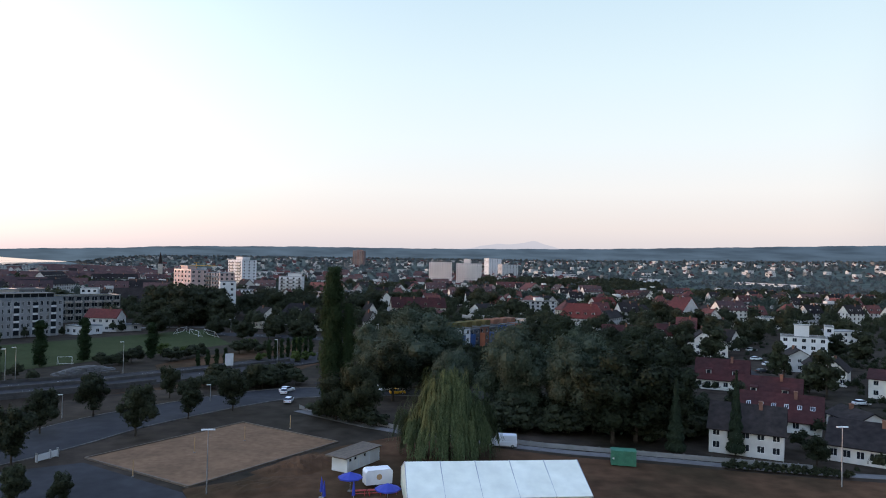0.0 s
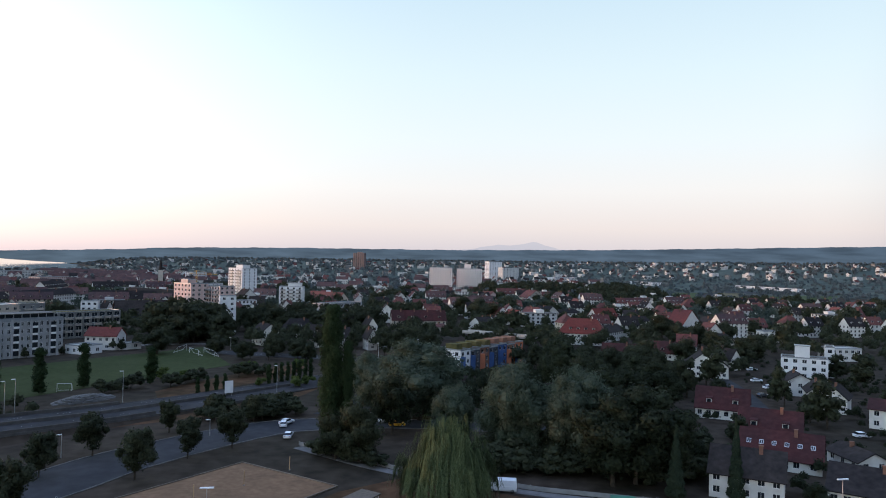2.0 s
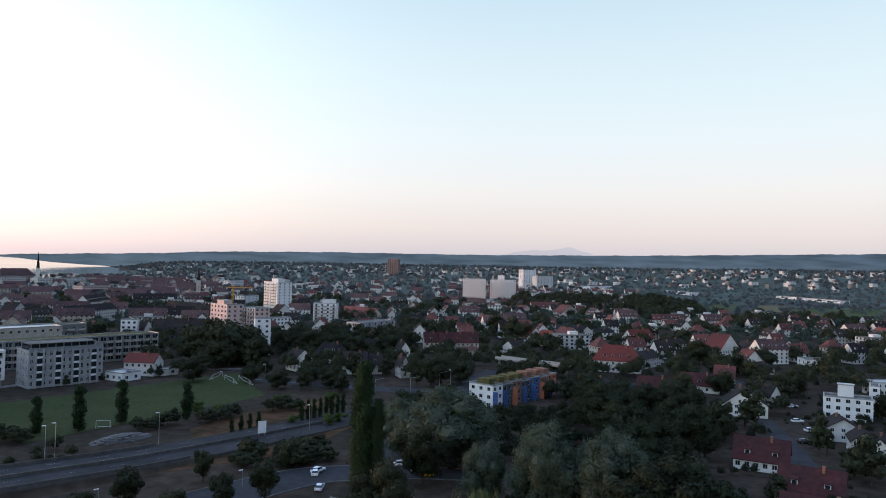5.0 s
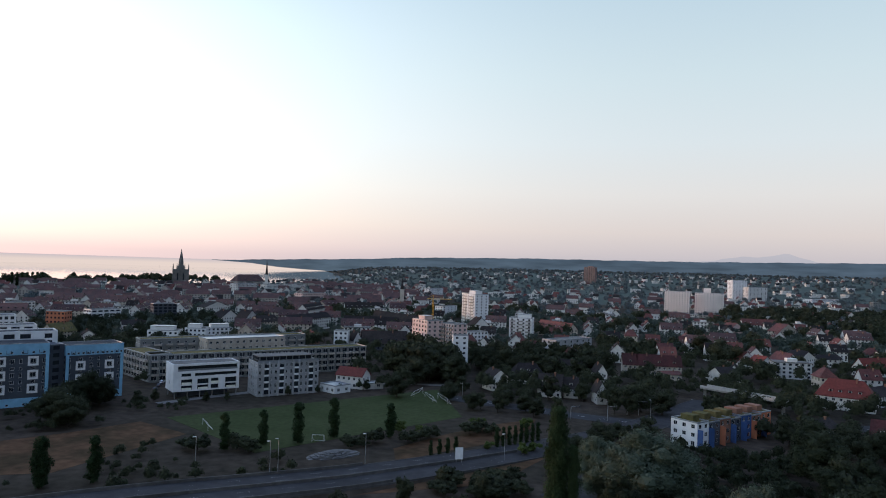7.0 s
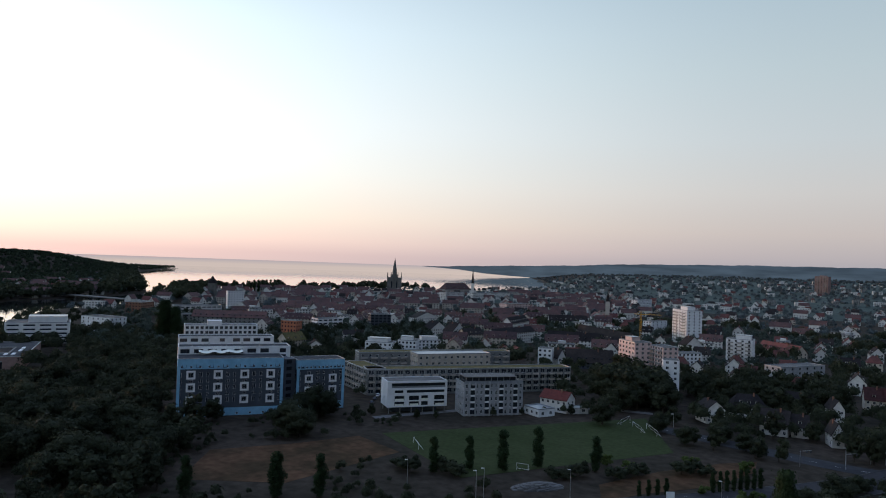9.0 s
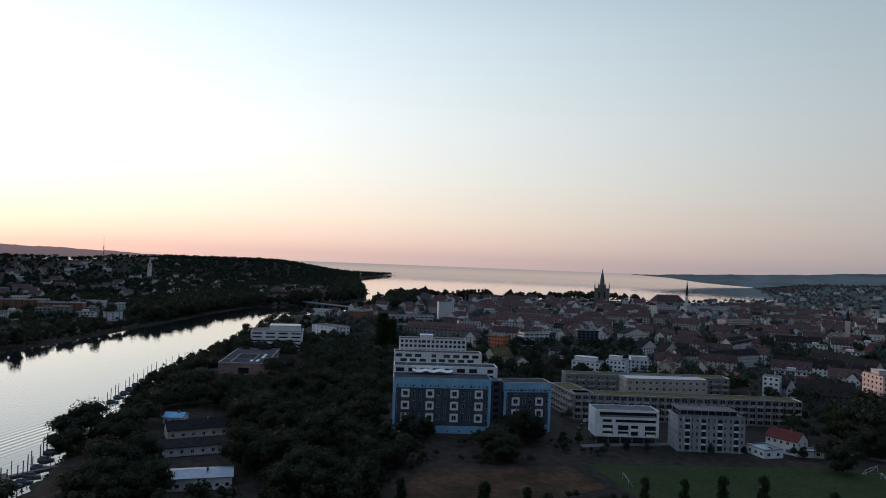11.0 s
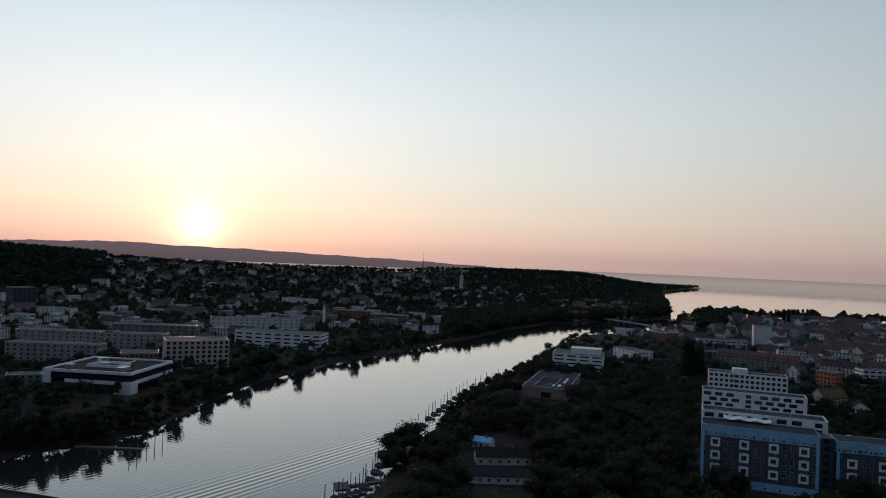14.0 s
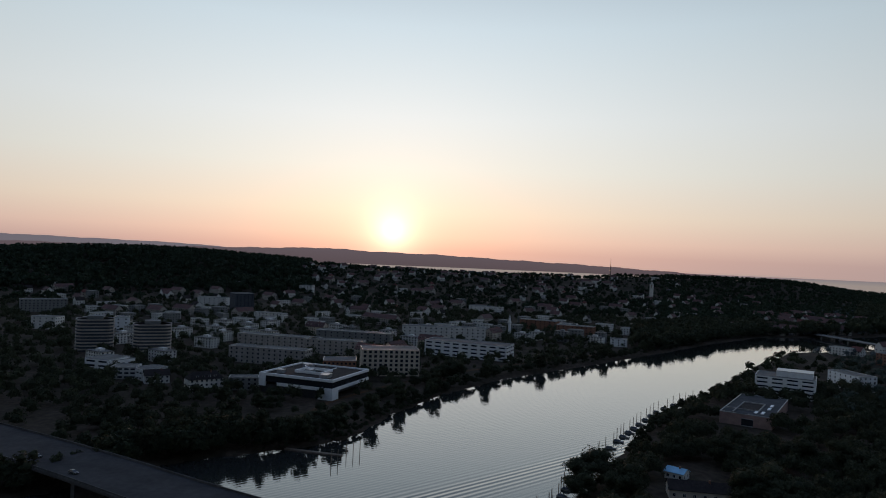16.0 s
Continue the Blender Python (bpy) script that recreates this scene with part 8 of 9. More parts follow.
# dark thickets between roads and along the bank
for k in range(22):
    u, v = RNG.uniform(0.5, 1), RNG.uniform(-1, 1)
    p = Vector((-86, 172)).lerp(Vector((-40, 206)), u) + Vector((v * 5, -v * 6))
    tree("bush", p.x, p.y, RNG.uniform(2.5, 6), wide=1.2)
# wood on the south bank: the nearest trees one by one, the rest as one body of leaves
WOOD = [(-262, 36), (-345, 66), (-505, 150), (-600, 222), (-640, 262), (-610, 345), (-480, 340), (-392, 262), (-330, 225), (-290, 198), (-281, 180), (-262, 168), (-226, 172), (-212, 140), (-160, 110), (-140, 60), (-176, 30), (-222, 0)]
BARE = [[(-206, 196), (-196, 222), (-168, 214), (-172, 160), (-200, 140), (-222, 168)], [(-200, 225), (-117, 352), (-80, 290), (-132, 195)],
        [(-223.2, 64.0), (-213.7, 90.6), (-298.5, 122.2), (-358.1, 135.1), (-365.5, 108.4)]]


def far_from(x, y, spots, margin, share=1.0):
    """True where no circle (x, y, radius) is nearer than margin."""
    ok = np.ones(len(x), bool)
    for ox, oy, orr in spots:
        ok &= (x - ox) ** 2 + (y - oy) ** 2 > (orr * share + margin) ** 2
    return ok


def outside(x, y, polys, margin):
    ok = np.ones(len(x), bool)
    for q in polys:
        ok &= signed_distance(x, y, q) < -margin
    return ok


def clear(x, y, margin=2.5):
    roads = [(p.x, p.y, w / 2) for line in (street, highway, crossing, lane) for p, w in zip(line[1][::2], line[3][::2])]
    return far_from(x, y, OCCUPIED, margin, 0.8) & far_from(x, y, roads, 5.0) & outside(x, y, BARE, 2)


def scatter(n, az0, az1, r0, r1, test):
    """n random places in a sector round the meadow that pass the test."""
    got = np.zeros((0, 2))
    for _ in range(40):
        r, az = np.sqrt(RNG.uniform(r0 * r0, r1 * r1, 2 * n)), np.radians(RNG.uniform(az0, az1, 2 * n))
        x, y = r * np.sin(az), r * np.cos(az)
        ok = test(x, y)
        got = np.concatenate([got, np.column_stack([x[ok], y[ok]])])
        if len(got) >= n:
            break
    return got[:n]


def nearest_first(pts):
    return pts[np.argsort(np.hypot(pts[:, 0], pts[:, 1]))]


wood = nearest_first(scatter(620, -95, -30, 100, 720, lambda x, y: (signed_distance(x, y, WOOD) > 0) & (wet(x, y) < -16) & clear(x, y)))
for x, y in wood[:60]:
    tree("far", x, y, RNG.uniform(7, 14), wide=1.1, group="riverside wood")
WOOD_REST = wood[60:]
for k in range(46):
    t = k / 45
    x, y = -296 - 330 * t, 70 + 186 * t - 26 * math.sin(math.pi * t)
    tree("far" if k % 3 == 1 else "bush", x + RNG.uniform(-4, 4), y + RNG.uniform(-4, 5), RNG.uniform(4, 8), group="bank trees")
tree("broad_b", *(-324.0, 65.5), 17, wide=1.3)
tree("broad_b", *(-309.2, 57.8), 11, wide=1.2)
for (x, y), h in (((-307.3, 77.2), 16), ((-266.6, 72.1), 16), ((-257.1, 62.4), 17), ((-237.8, 68.5), 14), ((-244.6, 54.1), 15), ((-303.7, 129.5), 17), ((-306.8, 140.0), 18), ((-290.9, 141.5), 17), ((-254.3, 109.2), 17), ((-244.4, 116.8), 17), ((-260.5, 137.6), 16), ((-220.2, 112.6), 16),
                  ((-275.9, 156.1), 16), ((-216.2, 121.1), 15), ((-253.4, 154.4), 15), ((-226.9, 146.0), 14), ((-363.5, 140.7), 15), ((-368.4, 181.0), 16), ((-360.2, 198.7), 17), ((-346.2, 212.9), 16), ((-298.7, 187.6), 15), ((-224.6, 207.6), 13), ((-238.6, 236.4), 13), ((-231.3, 237.2), 12), ((-212.0, 203.6), 11)):
    tree("broad_b", x, y, h, wide=1.15, group="riverside wood")
for k in range(64):
    t = k / 63
    i = t * (len(NORTH_BANK) - 4)
    a, c = Vector(NORTH_BANK[int(i) + 1]), Vector(NORTH_BANK[int(i) + 2])
    p = a.lerp(c, i - int(i))
    n = Vector((-0.62, -0.78))
    p = p + n * RNG.uniform(6, 14)
    tree("far", p.x, p.y, RNG.uniform(4, 13) if k % 3 else 15, wide=1.1, group="bank trees")
for x, y in ((-372, -150), (-360, -136), (-380, -128), (-400, -140), (-420, -130), (-380, -170), (-440, -120), (-410, -165), (-390, -190), (-455, -150), (-430, -190), (-470, -200), (-350, -170)):
    tree("far", x, y, RNG.uniform(9, 15), wide=1.2)
for x, y, h in ((-589, -5, 15), (-594, 2, 14), (-584, -11, 12), (-607, 28, 10), (-612, 36, 9), (-560, -22, 9), (-548, -30, 8), (-520, -40, 8), (-505, -46, 7), (-492, -50, 8), (-472, -56, 7), (-455, -62, 7), (-440, -68, 8), (-425, -72, 7), (-410, -76, 9), (-396, -80, 10), (-382, -86, 11)):
    tree("broad_b", x, y, h, wide=1.25, group="bank trees")
tree("poplar", -522, 343, 34, wide=1.35)
tree("poplar", -516, 349, 29, wide=1.2)
for k in range(7):
    tree("column", -1158 - 2.5 * k, 962 + 13 * k, 25, wide=0.75, group="lakeside poplars")
for x, y, h in ((-352, -118, 17), (-358, -106, 15), (-364, -96, 18), (-347, -134, 16), (-372, -88, 13), (-343, -150, 17), (-366, -112, 16)):
    tree("far", x, y, h, wide=0.9, group="bank trees")
# garden trees around the pitch, flats and the southern houses
for px in ((-252.9, 247.5), (-252.9, 257.3), (-239.4, 225.8), (-244.2, 256.3), (-198.1, 263.1), (-191.4, 269.7), (-173.6, 293.8), (-165.5, 307.1), (-157.3, 315.2), (-148.0, 324.4), (-219.3, 245.6), (-218.6, 254.7), (-148.3, 352.8), (-144.6, 367.0)):
    tree("far", *px, RNG.uniform(3.5, 6))
tree("broad", *(-228.1, 229.0), 15, wide=1.2)
tree("broad_b", *(-216.4, 204.6), 13, wide=1.1)
for k in range(60):
    u, v = RNG.uniform(0, 1), RNG.uniform(0, 1)
    p = Vector((-112, 400)).lerp(Vector((-45, 410)), u) + Vector((-10, 75)) * v
    if any((p.x - ox) ** 2 + (p.y - oy) ** 2 < (orr + 1) ** 2 for ox, oy, orr in OCCUPIED):
        continue
    tree("far", p.x, p.y, RNG.uniform(9, 15), wide=1.1, group="park trees")


# ---- the town beyond ----
def row_house_kind(key, w, d, h, rise, wall, roof, name, label, hip=0.0, storeys=2):
    ob = thing(name, pose(0, 0, -400), label, "house")
    b = MB()
    sides = [(w, lambda u, o, z: (u - w / 2, -d / 2 - o, z)), (d, lambda u, o, z: (w / 2 + o, u - d / 2, z)), (w, lambda u, o, z: (w / 2 - u, d / 2 + o, z)), (d, lambda u, o, z: (-w / 2 - o, d / 2 - u, z))]
    for length, to in sides:
        sp = even(length, max(1, round(length / 3.4)), 1.2)
        rows = [(s * h / storeys + 0.9, s * h / storeys + 2.3, sp) for s in range(storeys)]
        facade(b, to, length, -1.5, h, rows, 0.15)
        for lo, hi, spn in rows:
            for a, c in spn:
                b.face([to(a, -0.15, lo), to(c, -0.15, lo), to(c, -0.15, hi), to(a, -0.15, hi)], 1)
    if not hip:
        b.face([(-w / 2, d / 2, h), (-w / 2, -d / 2, h), (-w / 2, 0, h + rise)])
        b.face([(w / 2, -d / 2, h), (w / 2, d / 2, h), (w / 2, 0, h + rise)])
    part("wall", b.mesh("wall", wall, "glass"), ob)
    gable_roof_at = thing("roof_holder", pose(-w / 2, -d / 2, 0), "x", "x")
    gable_roof(gable_roof_at, w, d, h, rise, "x", roof, hip=hip, chimney=True)
    for c in list(gable_roof_at.children):
        c.parent = ob
        c.matrix_basis = pose(-w / 2, -d / 2, 0)
    bpy.data.objects.remove(gable_roof_at)
    if not hip:
        for side_turn in (0, 180):
            dormers(ob, w, d, h, rise, max(1, int(w / 5)), pose(0, 0, 0, 0, 0, side_turn) @ pose(-w / 2, -d / 2, 0), wall, roof)
    TOWN[key] = ob
    return ob


def flat_kind(key, w, d, h, wall, label, storeys):
    ob = thing("apartment_building", pose(0, 0, -400), label, "building")
    b = MB()
    sides = [(w, lambda u, o, z: (u - w / 2, -d / 2 - o, z)), (d, lambda u, o, z: (w / 2 + o, u - d / 2, z)), (w, lambda u, o, z: (w / 2 - u, d / 2 + o, z)), (d, lambda u, o, z: (-w / 2 - o, d / 2 - u, z))]
    for length, to in sides:
        sp = even(length, max(1, round(length / 3.6)), 1.7)
        rows = [(s * h / storeys + 0.9, s * h / storeys + 2.3, sp) for s in range(storeys)]
        facade(b, to, length, -1.5, h, rows, 0.15)
        for lo, hi, spn in rows:
            for a, c in spn:
                b.face([to(a, -0.15, lo), to(c, -0.15, lo), to(c, -0.15, hi), to(a, -0.15, hi)], 1)
    part("wall", b.mesh("wall", wall, "glass"), ob)
    b = MB()
    b.box(-w / 2 - 0.2, -d / 2 - 0.2, h, w / 2 + 0.2, d / 2 + 0.2, h + 0.4)
    part("roof", b.mesh("roof", "gravel"), ob)
    b = MB()
    b.box(-w * 0.12, -d * 0.2, h + 0.4, w * 0.16, d * 0.2, h + 2.4)
    part("plant_room", b.mesh("plant_room", wall), ob)
    TOWN[key] = ob


TOWN = {}
row_house_kind("a", 11, 10, 6.2, 5.2, "white", "red_tile", "house", "white town house with red tiled roof")
row_house_kind("b", 12, 10, 7.8, 5.2, "white", "dark_tile", "house", "white town house with dark tiled roof", storeys=3)
row_house_kind("c", 20, 11, 9.4, 5.6, "white", "old_tile", "apartment_house", "white apartment house with brown tiled roof", storeys=4)
row_house_kind("d", 11, 10, 6.5, 5.0, "cream", "red_tile", "house", "cream house with hipped red roof", hip=0.7)
row_house_kind("e", 28, 11, 10, 5.2, "cream", "old_tile", "apartment_house", "long cream apartment house with brown roof", storeys=4)
flat_kind("f", 22, 12, 10, "white", "white flat-roofed flats in the town", 4)
flat_kind("g", 16, 12, 13, "grey", "grey flat-roofed flats in the town", 5)
PARK = [(-318, 306), (-372, 318), (-430, 372), (-505, 432), (-512, 520), (-470, 604), (-425, 600), (-348, 445), (-322, 372)]
KEEP_OUT = [RIVER, LAKE, PARK, [(-200, 225), (-117, 352), (-80, 290), (-132, 195)]]
ROADS = [(p.x, p.y) for line in (street, highway, crossing, lane) for p in line[1][::2]]


def free(x, y, r):
    for poly in KEEP_OUT:
        if signed_distance(np.array([x]), np.array([y]), poly)[0] > -(r + 3):
            return False
    for ox, oy, orr in OCCUPIED:
        if (x - ox) ** 2 + (y - oy) ** 2 < (r + orr * 0.9) ** 2:
            return False
    return all((x - ox) ** 2 + (y - oy) ** 2 > (r + 12) ** 2 for ox, oy in ROADS)


def spots(az0, az1, r0, r1, gap, turn):
    """Plots on a town grid turned by some degrees, within a sector round the meadow."""
    out = []
    c, s = math.cos(radians(turn)), math.sin(radians(turn))
    n = int(r1 / gap) + 2
    for i in range(-n, n + 1):
        for j in range(-n, n + 1):
            u, v = (i + RNG.uniform(-0.22, 0.22)) * gap, (j + RNG.uniform(-0.22, 0.22)) * gap
            x, y = u * c - v * s, u * s + v * c
            r, az = math.hypot(x, y), math.degrees(math.atan2(x, y))
            if r0 < r < r1 and az0 < az < az1:
                out.append((x, y, r))
    return sorted(out, key=lambda p: p[2])


near_left = 250
FAR = []
for az0, az1, r0, r1, gap, turn, mix in ((-66, -22, 400, 1000, 31, 28, "abcecfce"), (-22, 36, 300, 900, 34, 12, "abdabcaf"), (-118, -74, 640, 1150, 42, 62, "fgfgfgef"),
                                         (-66, -20, 1000, 1750, 33, 33, "aceaceab"), (-22, 36, 900, 1700, 42, 5, "abdacfbd"), (-122, -66, 1150, 2400, 58, 50, "gcefcebd"), (-48, 38, 1700, 3400, 74, 20, "abdfbagf")):
    for x, y, r in spots(az0, az1, r0, r1, gap, turn):
        k = mix[int(RNG.uniform(0, 8))]
        rot = turn + (90 if RNG.uniform() < 0.35 else 0) + RNG.uniform(-5, 5)
        az = math.degrees(math.atan2(x, y))
        if (az > -3 and r < 440) or (-135 < x < 5 and y < 440) or (-250 < x < -15 and y < 350) or (az < -52 and x > -860 and y > 0) or (az > 13 and 950 < r < 2100) or (az < -103 and land_at(x, y) > 20) or (-72 < az < -54 and land_at(x, y) > 12):
            continue
        if rolling(np.array(x), np.array(y), 420, 4.0) > 0.42 or RNG.uniform() < (0.22 if r < 1000 else 0.48 if az < -64 else 0.30 if r < 1700 else 0.42) or not free(x, y, 8 if k in "abd" else 13):
            continue
        FAR.append((r, k, x, y, rot))
FAR.sort()
for r, k, x, y, rot in FAR[:near_left]:
    ob = copy_thing(TOWN[k], pose(x, y, max(0, land_at(x, y)), 0, 0, rot))
    ob["group"] = "town houses"
    footprint(x, y, 0, 14, 11)


def join_far(items):
    """Distant houses, gathered into one body each of walls, windows and roofs."""
    wall, white_m, roof_m = MB(), 0, 0
    W = {"a": (11, 10, 6.2, 5.2), "b": (12, 10, 7.8, 5.2), "c": (20, 11, 9.4, 5.6), "d": (10, 9, 6.2, 5), "e": (28, 11, 10, 5.2), "f": (22, 12, 10, 0), "g": (16, 12, 13, 0)}
    mats = ["white", "cream", "grey", "red_tile", "dark_tile", "gravel", "glass", "old_wall", "old_tile"]
    b = MB()
    for r, k, x, y, rot in items:
        w, d, h, rise = W[k]
        s = RNG.uniform(0.85, 1.2)
        w, d = w * s, d * s
        z = max(0.0, land_at(x, y))
        m = pose(x, y, z, 0, 0, rot)
        wm = {"d": 1, "g": 2, "e": 7}.get(k, 0)
        q = lambda *p: tuple(m @ Vector(p))
        base = [(-w / 2, -d / 2), (w / 2, -d / 2), (w / 2, d / 2), (-w / 2, d / 2)]
        for (ax, ay), (bx, by) in zip(base, base[1:] + base[:1]):
            b.face([q(ax, ay, -4), q(bx, by, -4), q(bx, by, h), q(ax, ay, h)], wm)
            n = max(2, round(math.hypot(bx - ax, by - ay) / 4.2))
            nx, ny = (by - ay), -(bx - ax)
            ln = math.hypot(nx, ny)
            nx, ny = nx / ln * 0.04, ny / ln * 0.04
            for f in range(max(2, int(h / 3.2))):
                for i in range(n):
                    t0, t1 = (i + 0.3) / n, (i + 0.7) / n
                    z0 = f * 3.1 + 0.9
                    b.face([q(ax + (bx - ax) * t0 + nx, ay + (by - ay) * t0 + ny, z0), q(ax + (bx - ax) * t1 + nx, ay + (by - ay) * t1 + ny, z0), q(ax + (bx - ax) * t1 + nx, ay + (by - ay) * t1 + ny, z0 + 1.4), q(ax + (bx - ax) * t0 + nx, ay + (by - ay) * t0 + ny, z0 + 1.4)], 6)
        if rise:
            rm = {"b": 4, "c": 8, "e": 8}.get(k, 3)
            o = 0.5
            e = h - rise / (d / 2) * o
            hip = 3 if k == "d" else 0
            for sgn in (-1, 1):
                p = [q(-sgn * -(w / 2 + o) * 1, sgn * (d / 2 + o), e), q(-sgn * (w / 2 + o), sgn * (d / 2 + o), e), q(-sgn * (w / 2 + o - hip), 0, h + rise), q(sgn * (w / 2 + o - hip), 0, h + rise)]
                b.face(p, rm)
            for sgn in (-1, 1):
                b.face([q(sgn * w / 2, -sgn * d / 2, h), q(sgn * w / 2, sgn * d / 2, h), q(sgn * (w / 2 - hip), 0, h + rise)], rm if hip else wm)
        else:
            b.face([q(-w / 2, -d / 2, h), q(w / 2, -d / 2, h), q(w / 2, d / 2, h), q(-w / 2, d / 2, h)], 5)
    me = b.mesh("far_houses", *mats)
    return me


solo("far_houses", join_far(FAR[near_left:]), Matrix(), "distant town houses with white walls and red roofs", "houses", kind="stuff")


# ---- woods and town trees, too many to count ----
def canopy(name, pts, h0, h1, per, size, leaf, label):
    out = []
    heart = HEART if per > 90 else HEART_ROUGH
    ground_z = np.maximum(-0.5, land(pts[:, 0], pts[:, 1]))
    for (x, y), z in zip(pts, ground_z):
        h = RNG.uniform(h0, h1)
        r = h * RNG.uniform(0.34, 0.5)
        u = RNG.normal(0, 1, (per, 3))
        u /= np.linalg.norm(u, axis=1)[:, None]
        u[:, 2] = np.abs(u[:, 2]) * 1.05 - 0.4
        lump = 0.75 + 0.25 * np.sin(3 * u[:, 0] + x) * np.sin(4 * u[:, 1] + y) + RNG.uniform(-0.18, 0.15, per)
        p = np.column_stack([x + u[:, 0] * r * lump, y + u[:, 1] * r * lump, z + h * 0.5 + u[:, 2] * h * 0.5 * lump])
        out.append(sprays(p, u, size * h / 14))
        v = heart
        lump = 0.66 + 0.22 * np.sin(3 * v[:, 0] + x) * np.sin(4 * v[:, 1] + y)
        out.append(np.column_stack([x + v[:, 0] * r * lump, y + v[:, 1] * r * lump, z + h * 0.5 + (np.abs(v[:, 2]) * 1.05 - 0.4) * h * 0.5 * lump]))
    return solo(name, leaf_mesh(name, np.concatenate(out), leaf), Matrix(), label, "woods", kind="stuff")


def dry(x, y):
    return wet(x, y) < -6


def terrace_view(x, y):
    """The open ground in front of the coloured terrace."""
    return (x > -4) & (x < 40) & (y > 200) & (y < 300)


def gardens(x, y):
    lots = (x > 58) & (y < 345) & (rolling(x, y, 55, 3.0) < 0.35)
    return (wet(x, y) < -6) & ~((x < -15) & (y < 300) & (x > -250)) & ~lots & ~terrace_view(x, y) & clear(x, y, 0.5)


canopy("riverside_wood", WOOD_REST, 8, 15, 380, 0.46, "leaf", "dense dark riverside wood")
pts = nearest_first(scatter(3500, -62, 38, 190, 950, gardens))
for x, y in pts[:70]:
    tree("far", x, y, RNG.uniform(7, 14), wide=RNG.uniform(0.85, 1.2), group="town trees")
canopy("garden_trees", pts[70:900], 5, 13, 260, 0.46, "leaf", "dark garden trees between the houses")
canopy("town_trees", pts[900:], 5, 14, 90, 0.74, "leaf_town_hazed", "dark town trees between the roofs")
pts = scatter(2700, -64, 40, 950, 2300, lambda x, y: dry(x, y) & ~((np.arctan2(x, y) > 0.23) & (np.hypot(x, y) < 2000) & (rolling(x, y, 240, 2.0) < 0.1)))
canopy("far_town_trees", pts, 6, 15, 48, 1.15, "leaf_hazed", "distant dark trees among the houses")
BELT = [(55.6, 1021.3), (80.3, 891.2), (149.6, 814.6), (225.8, 720.8), (345.3, 1131.7), (340.3, 1330.5), (74.0, 1274.2)]
pts = scatter(330, -10, 40, 500, 1500, lambda x, y: (signed_distance(x, y, BELT) > 0) & clear(x, y, 1))
canopy("tree_belt", pts, 12, 21, 130, 0.8, "leaf", "belt of tall dark trees beyond the gabled houses")
HEDGE = [(261.2, 700.2), (348.6, 652.8), (438.3, 821.0), (366.6, 848.8), (327.5, 871.6)]
pts = scatter(170, 10, 40, 300, 1500, lambda x, y: (signed_distance(x, y, HEDGE) > 0) & clear(x, y, 1))
canopy("field_trees", pts, 8, 15, 130, 0.8, "leaf", "dark trees along the edge of the fields")
pts = scatter(110, -14, 24, 255, 430, lambda x, y: clear(x, y, 0.5) & ~terrace_view(x, y) & ((x > -20) | (y > 330)))
canopy("road_trees", pts, 5, 11, 240, 0.5, "leaf", "dark trees and shrubs beside the junction and footbridge")
pts = scatter(95, -2, 11, 200, 272, lambda x, y: terrace_view(x, y) & clear(x, y, 0.5))
canopy("terrace_trees", pts, 4.0, 8.5, 240, 0.5, "leaf_shaded", "dark young trees in front of the coloured terrace")
pts = scatter(520, 12, 40, 140, 400, lambda x, y: clear(x, y, 0.2) & (x > 58) & (y < 345))
canopy("garden_shrubs", pts, 1.6, 5.0, 150, 0.5, "leaf_shaded", "dark hedges and shrubs between the southern houses")
pts = scatter(190, -56, -34, 420, 800, lambda x, y: (signed_distance(x, y, PARK) > 0) & clear(x, y, 0.5))
canopy("park_grove", pts, 8, 15, 240, 0.5, "leaf_shaded", "dark grove between the tiered flats and the town houses")
pts = scatter(150, -66, -48, 560, 900, lambda x, y: (wet(x, y) < -45) & clear(x, y, 0.5))
canopy("quay_trees", pts, 7, 13, 200, 0.55, "leaf_shaded", "dark trees behind the southern river bank")
pts = scatter(420, -34, 34, 380, 1000, lambda x, y: gardens(x, y) & (rolling(x, y, 170, 6.0) > 0.25))
canopy("groves", pts, 11, 19, 150, 0.62, "leaf", "tall dark groves between the houses of the town")
pts = scatter(700, 10, 40, 1000, 2100, dry)
canopy("field_hedges", pts, 5, 12, 48, 1.1, "leaf_hazed", "tree lines between the fields")
pts = scatter(2600, -50, 42, 2300, 4300, dry)
canopy("slope_trees", pts, 9, 18, 32, 2.3, "leaf_hazed", "dark woods on the southern slope")
pts = scatter(2800, -124, -64, 480, 1300, lambda x, y: dry(x, y) & clear(x, y, 0.5))
canopy("north_town_trees", pts, 6, 15, 84, 0.85, "leaf", "dark trees of the northern quarter")
pts = scatter(6400, -124, -62, 1300, 2700, dry)
canopy("north_hill_trees", pts, 8, 16, 30, 1.9, "leaf_dark", "dark trees on the northern heights")
pts = scatter(6200, -140, -102, 1150, 2500, lambda x, y: land(x, y) > 9)
canopy("hill_woods", pts, 16, 25, 40, 1.5, "leaf_dark", "dark wooded hill on the north side")
pts = scatter(2800, -74, -55, 1350, 3950, lambda x, y: wet(x, y) < -5)
canopy("lake_woods", pts, 11, 18, 44, 1.7, "leaf_dark", "dark woods on the lake peninsula")
pts = scatter(380, -64, -36, 1130, 2300, lambda x, y: dry(x, y) & (wet(x, y) > -70))
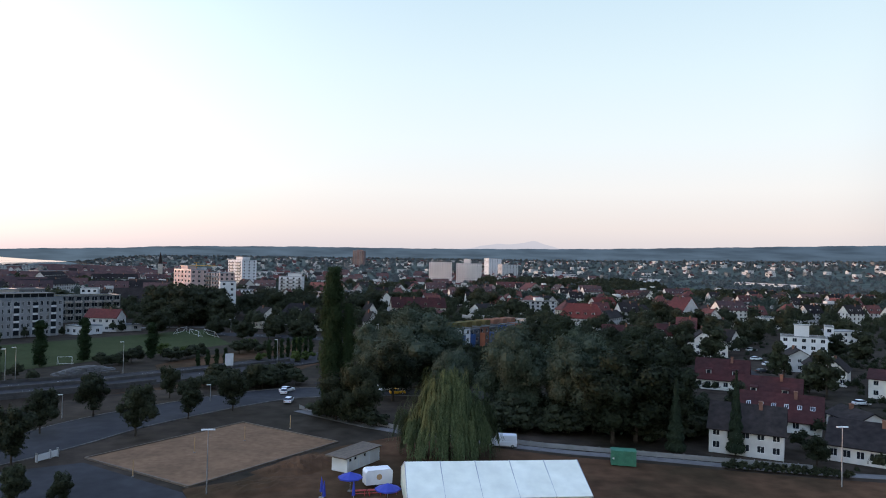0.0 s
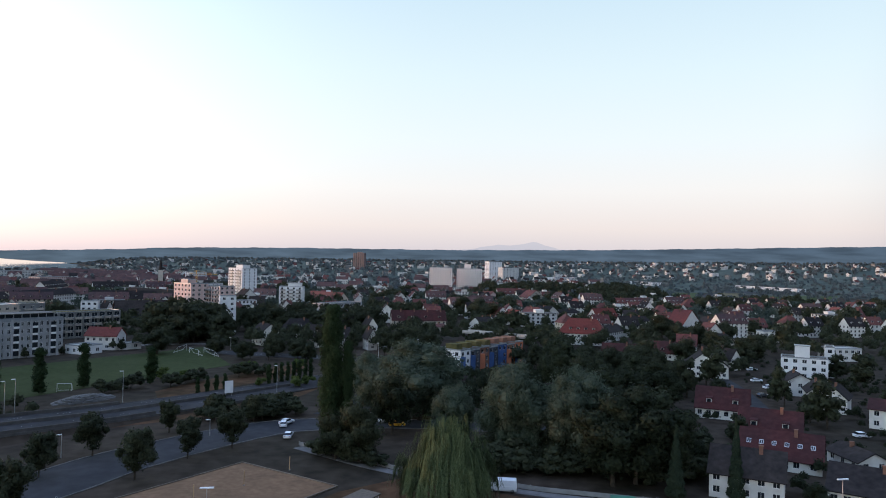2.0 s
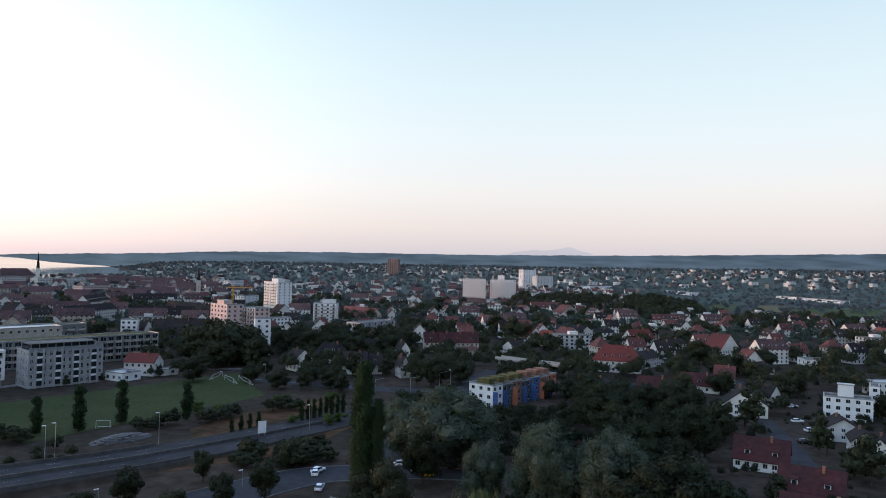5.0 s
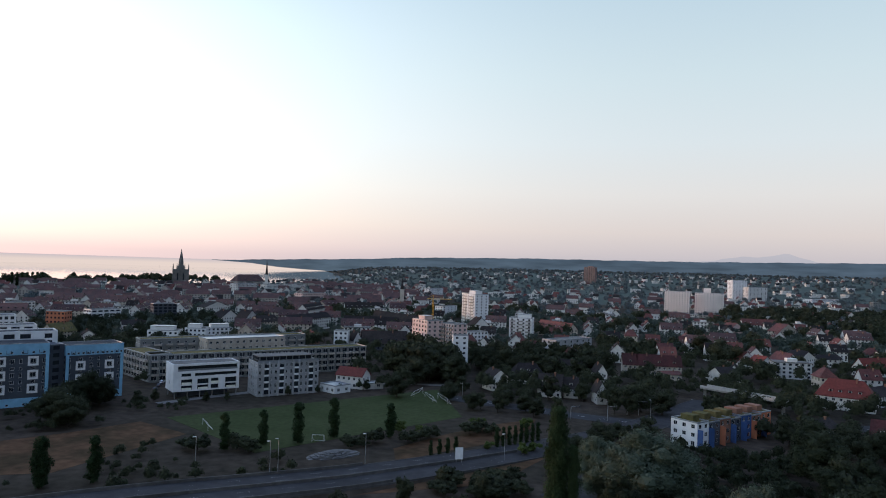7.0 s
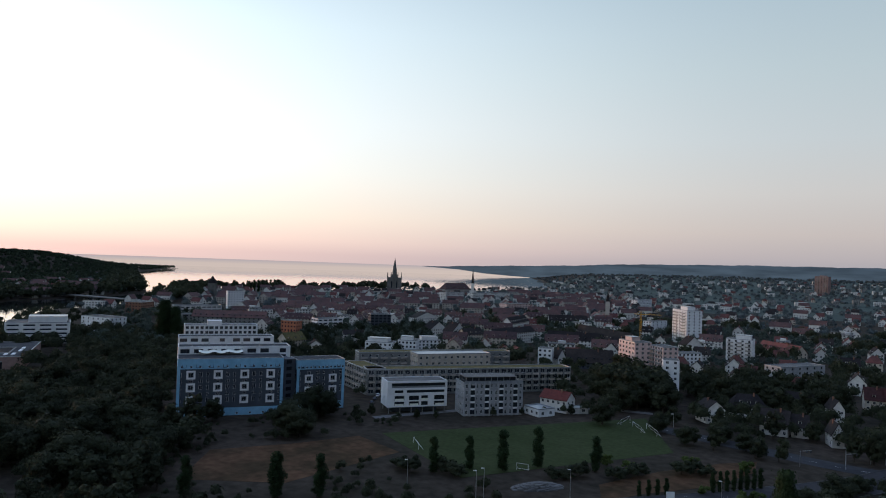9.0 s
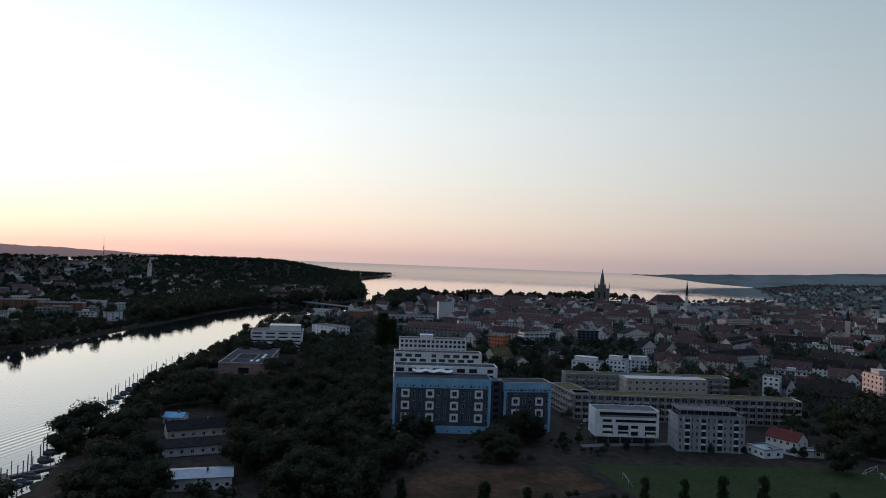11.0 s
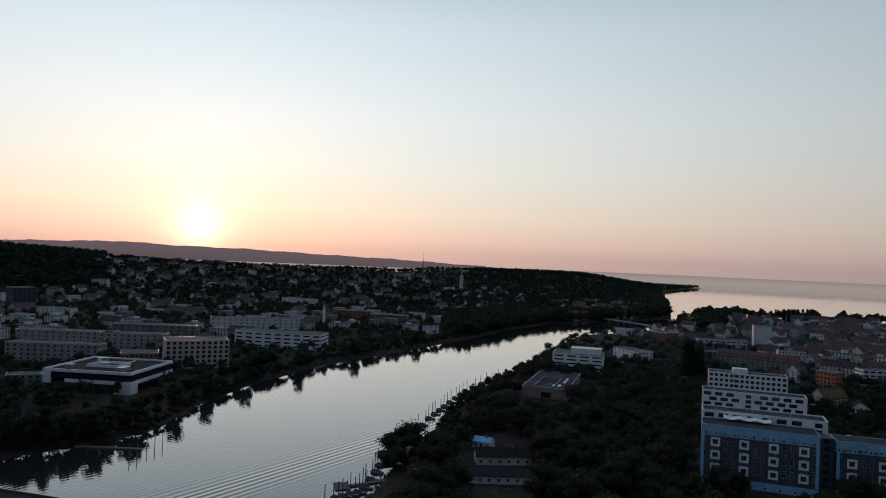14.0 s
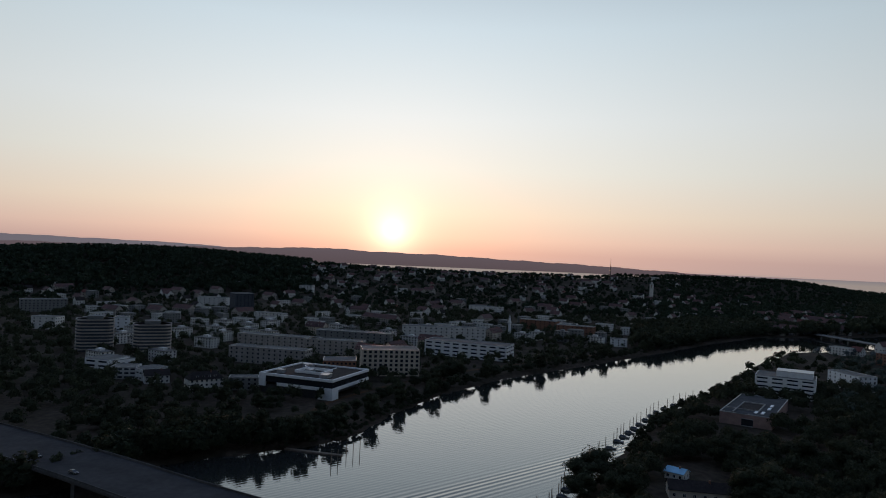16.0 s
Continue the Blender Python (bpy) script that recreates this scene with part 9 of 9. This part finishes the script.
canopy("lakeside_trees", pts, 14, 30, 140, 0.9, "leaf", "dark trees along the lake shore")
pts = scatter(520, -150, -100, 330, 640, lambda x, y: (wet(x, y) < -10) & clear(x, y) & (RNG.uniform(0, 1, len(x)) < 0.6 + 0.5 * rolling(x, y, 160, 1.0)))
canopy("park_trees", pts, 7, 14, 260, 0.46, "leaf", "dark park trees beside the northern bridgehead")
pts = scatter(95, -128, -96, 300, 420, lambda x, y: (signed_distance(x, y, RIVER) < -2) & (signed_distance(x, y, RIVER) > -26) & (x > -372) & (y < -86) & clear(x, y, 0.5))
canopy("bridgehead_trees", pts, 10, 19, 300, 0.46, "leaf_shaded", "tall dark trees overhanging the north bank beside the bridge")
pts = scatter(150, -112, -90, 340, 560, lambda x, y: (signed_distance(x, y, RIVER) < -0.5) & (signed_distance(x, y, RIVER) > -9) & (y > -100))
canopy("bank_scrub", pts, 2.0, 5.5, 200, 0.6, "leaf_shaded", "low dark scrub along the north waterline")
pts = scatter(150, -110, -66, 380, 1000, lambda x, y: (signed_distance(x, y, RIVER) < -3) & (signed_distance(x, y, RIVER) > -16) & (x < -480) & (y < -0.62 * x - 180))
canopy("north_bank_trees", pts, 3, 10, 260, 0.5, "leaf", "dark trees and shrubs along the north bank")
pts = scatter(680, -76, -58, 880, 1350, lambda x, y: (signed_distance(x, y, RIVER) < -4) & (signed_distance(x, y, RIVER) > -150) & (y < -0.75 * x - 250))
canopy("embankment_trees", pts, 13, 23, 100, 0.9, "leaf", "tall dark trees on the northern embankment")
pts = scatter(330, -80, -30, 100, 330, lambda x, y: clear(x, y, 1) & (outside(x, y, [WOOD], -60)) & (y > 60) & (x > -260) & (x < -95) & (rolling(x, y, 90, 5.0) > -0.1))
canopy("scrub", pts, 2.0, 6.0, 150, 0.55, "leaf", "dark scrub on the rough ground by the road")

# prototypes are not part of the place
for src in [*TREES.values(), *TOWN.values(), *CARS.values(), BOAT]:
    for o in (*src.children_recursive, src):
        bpy.data.objects.remove(o)
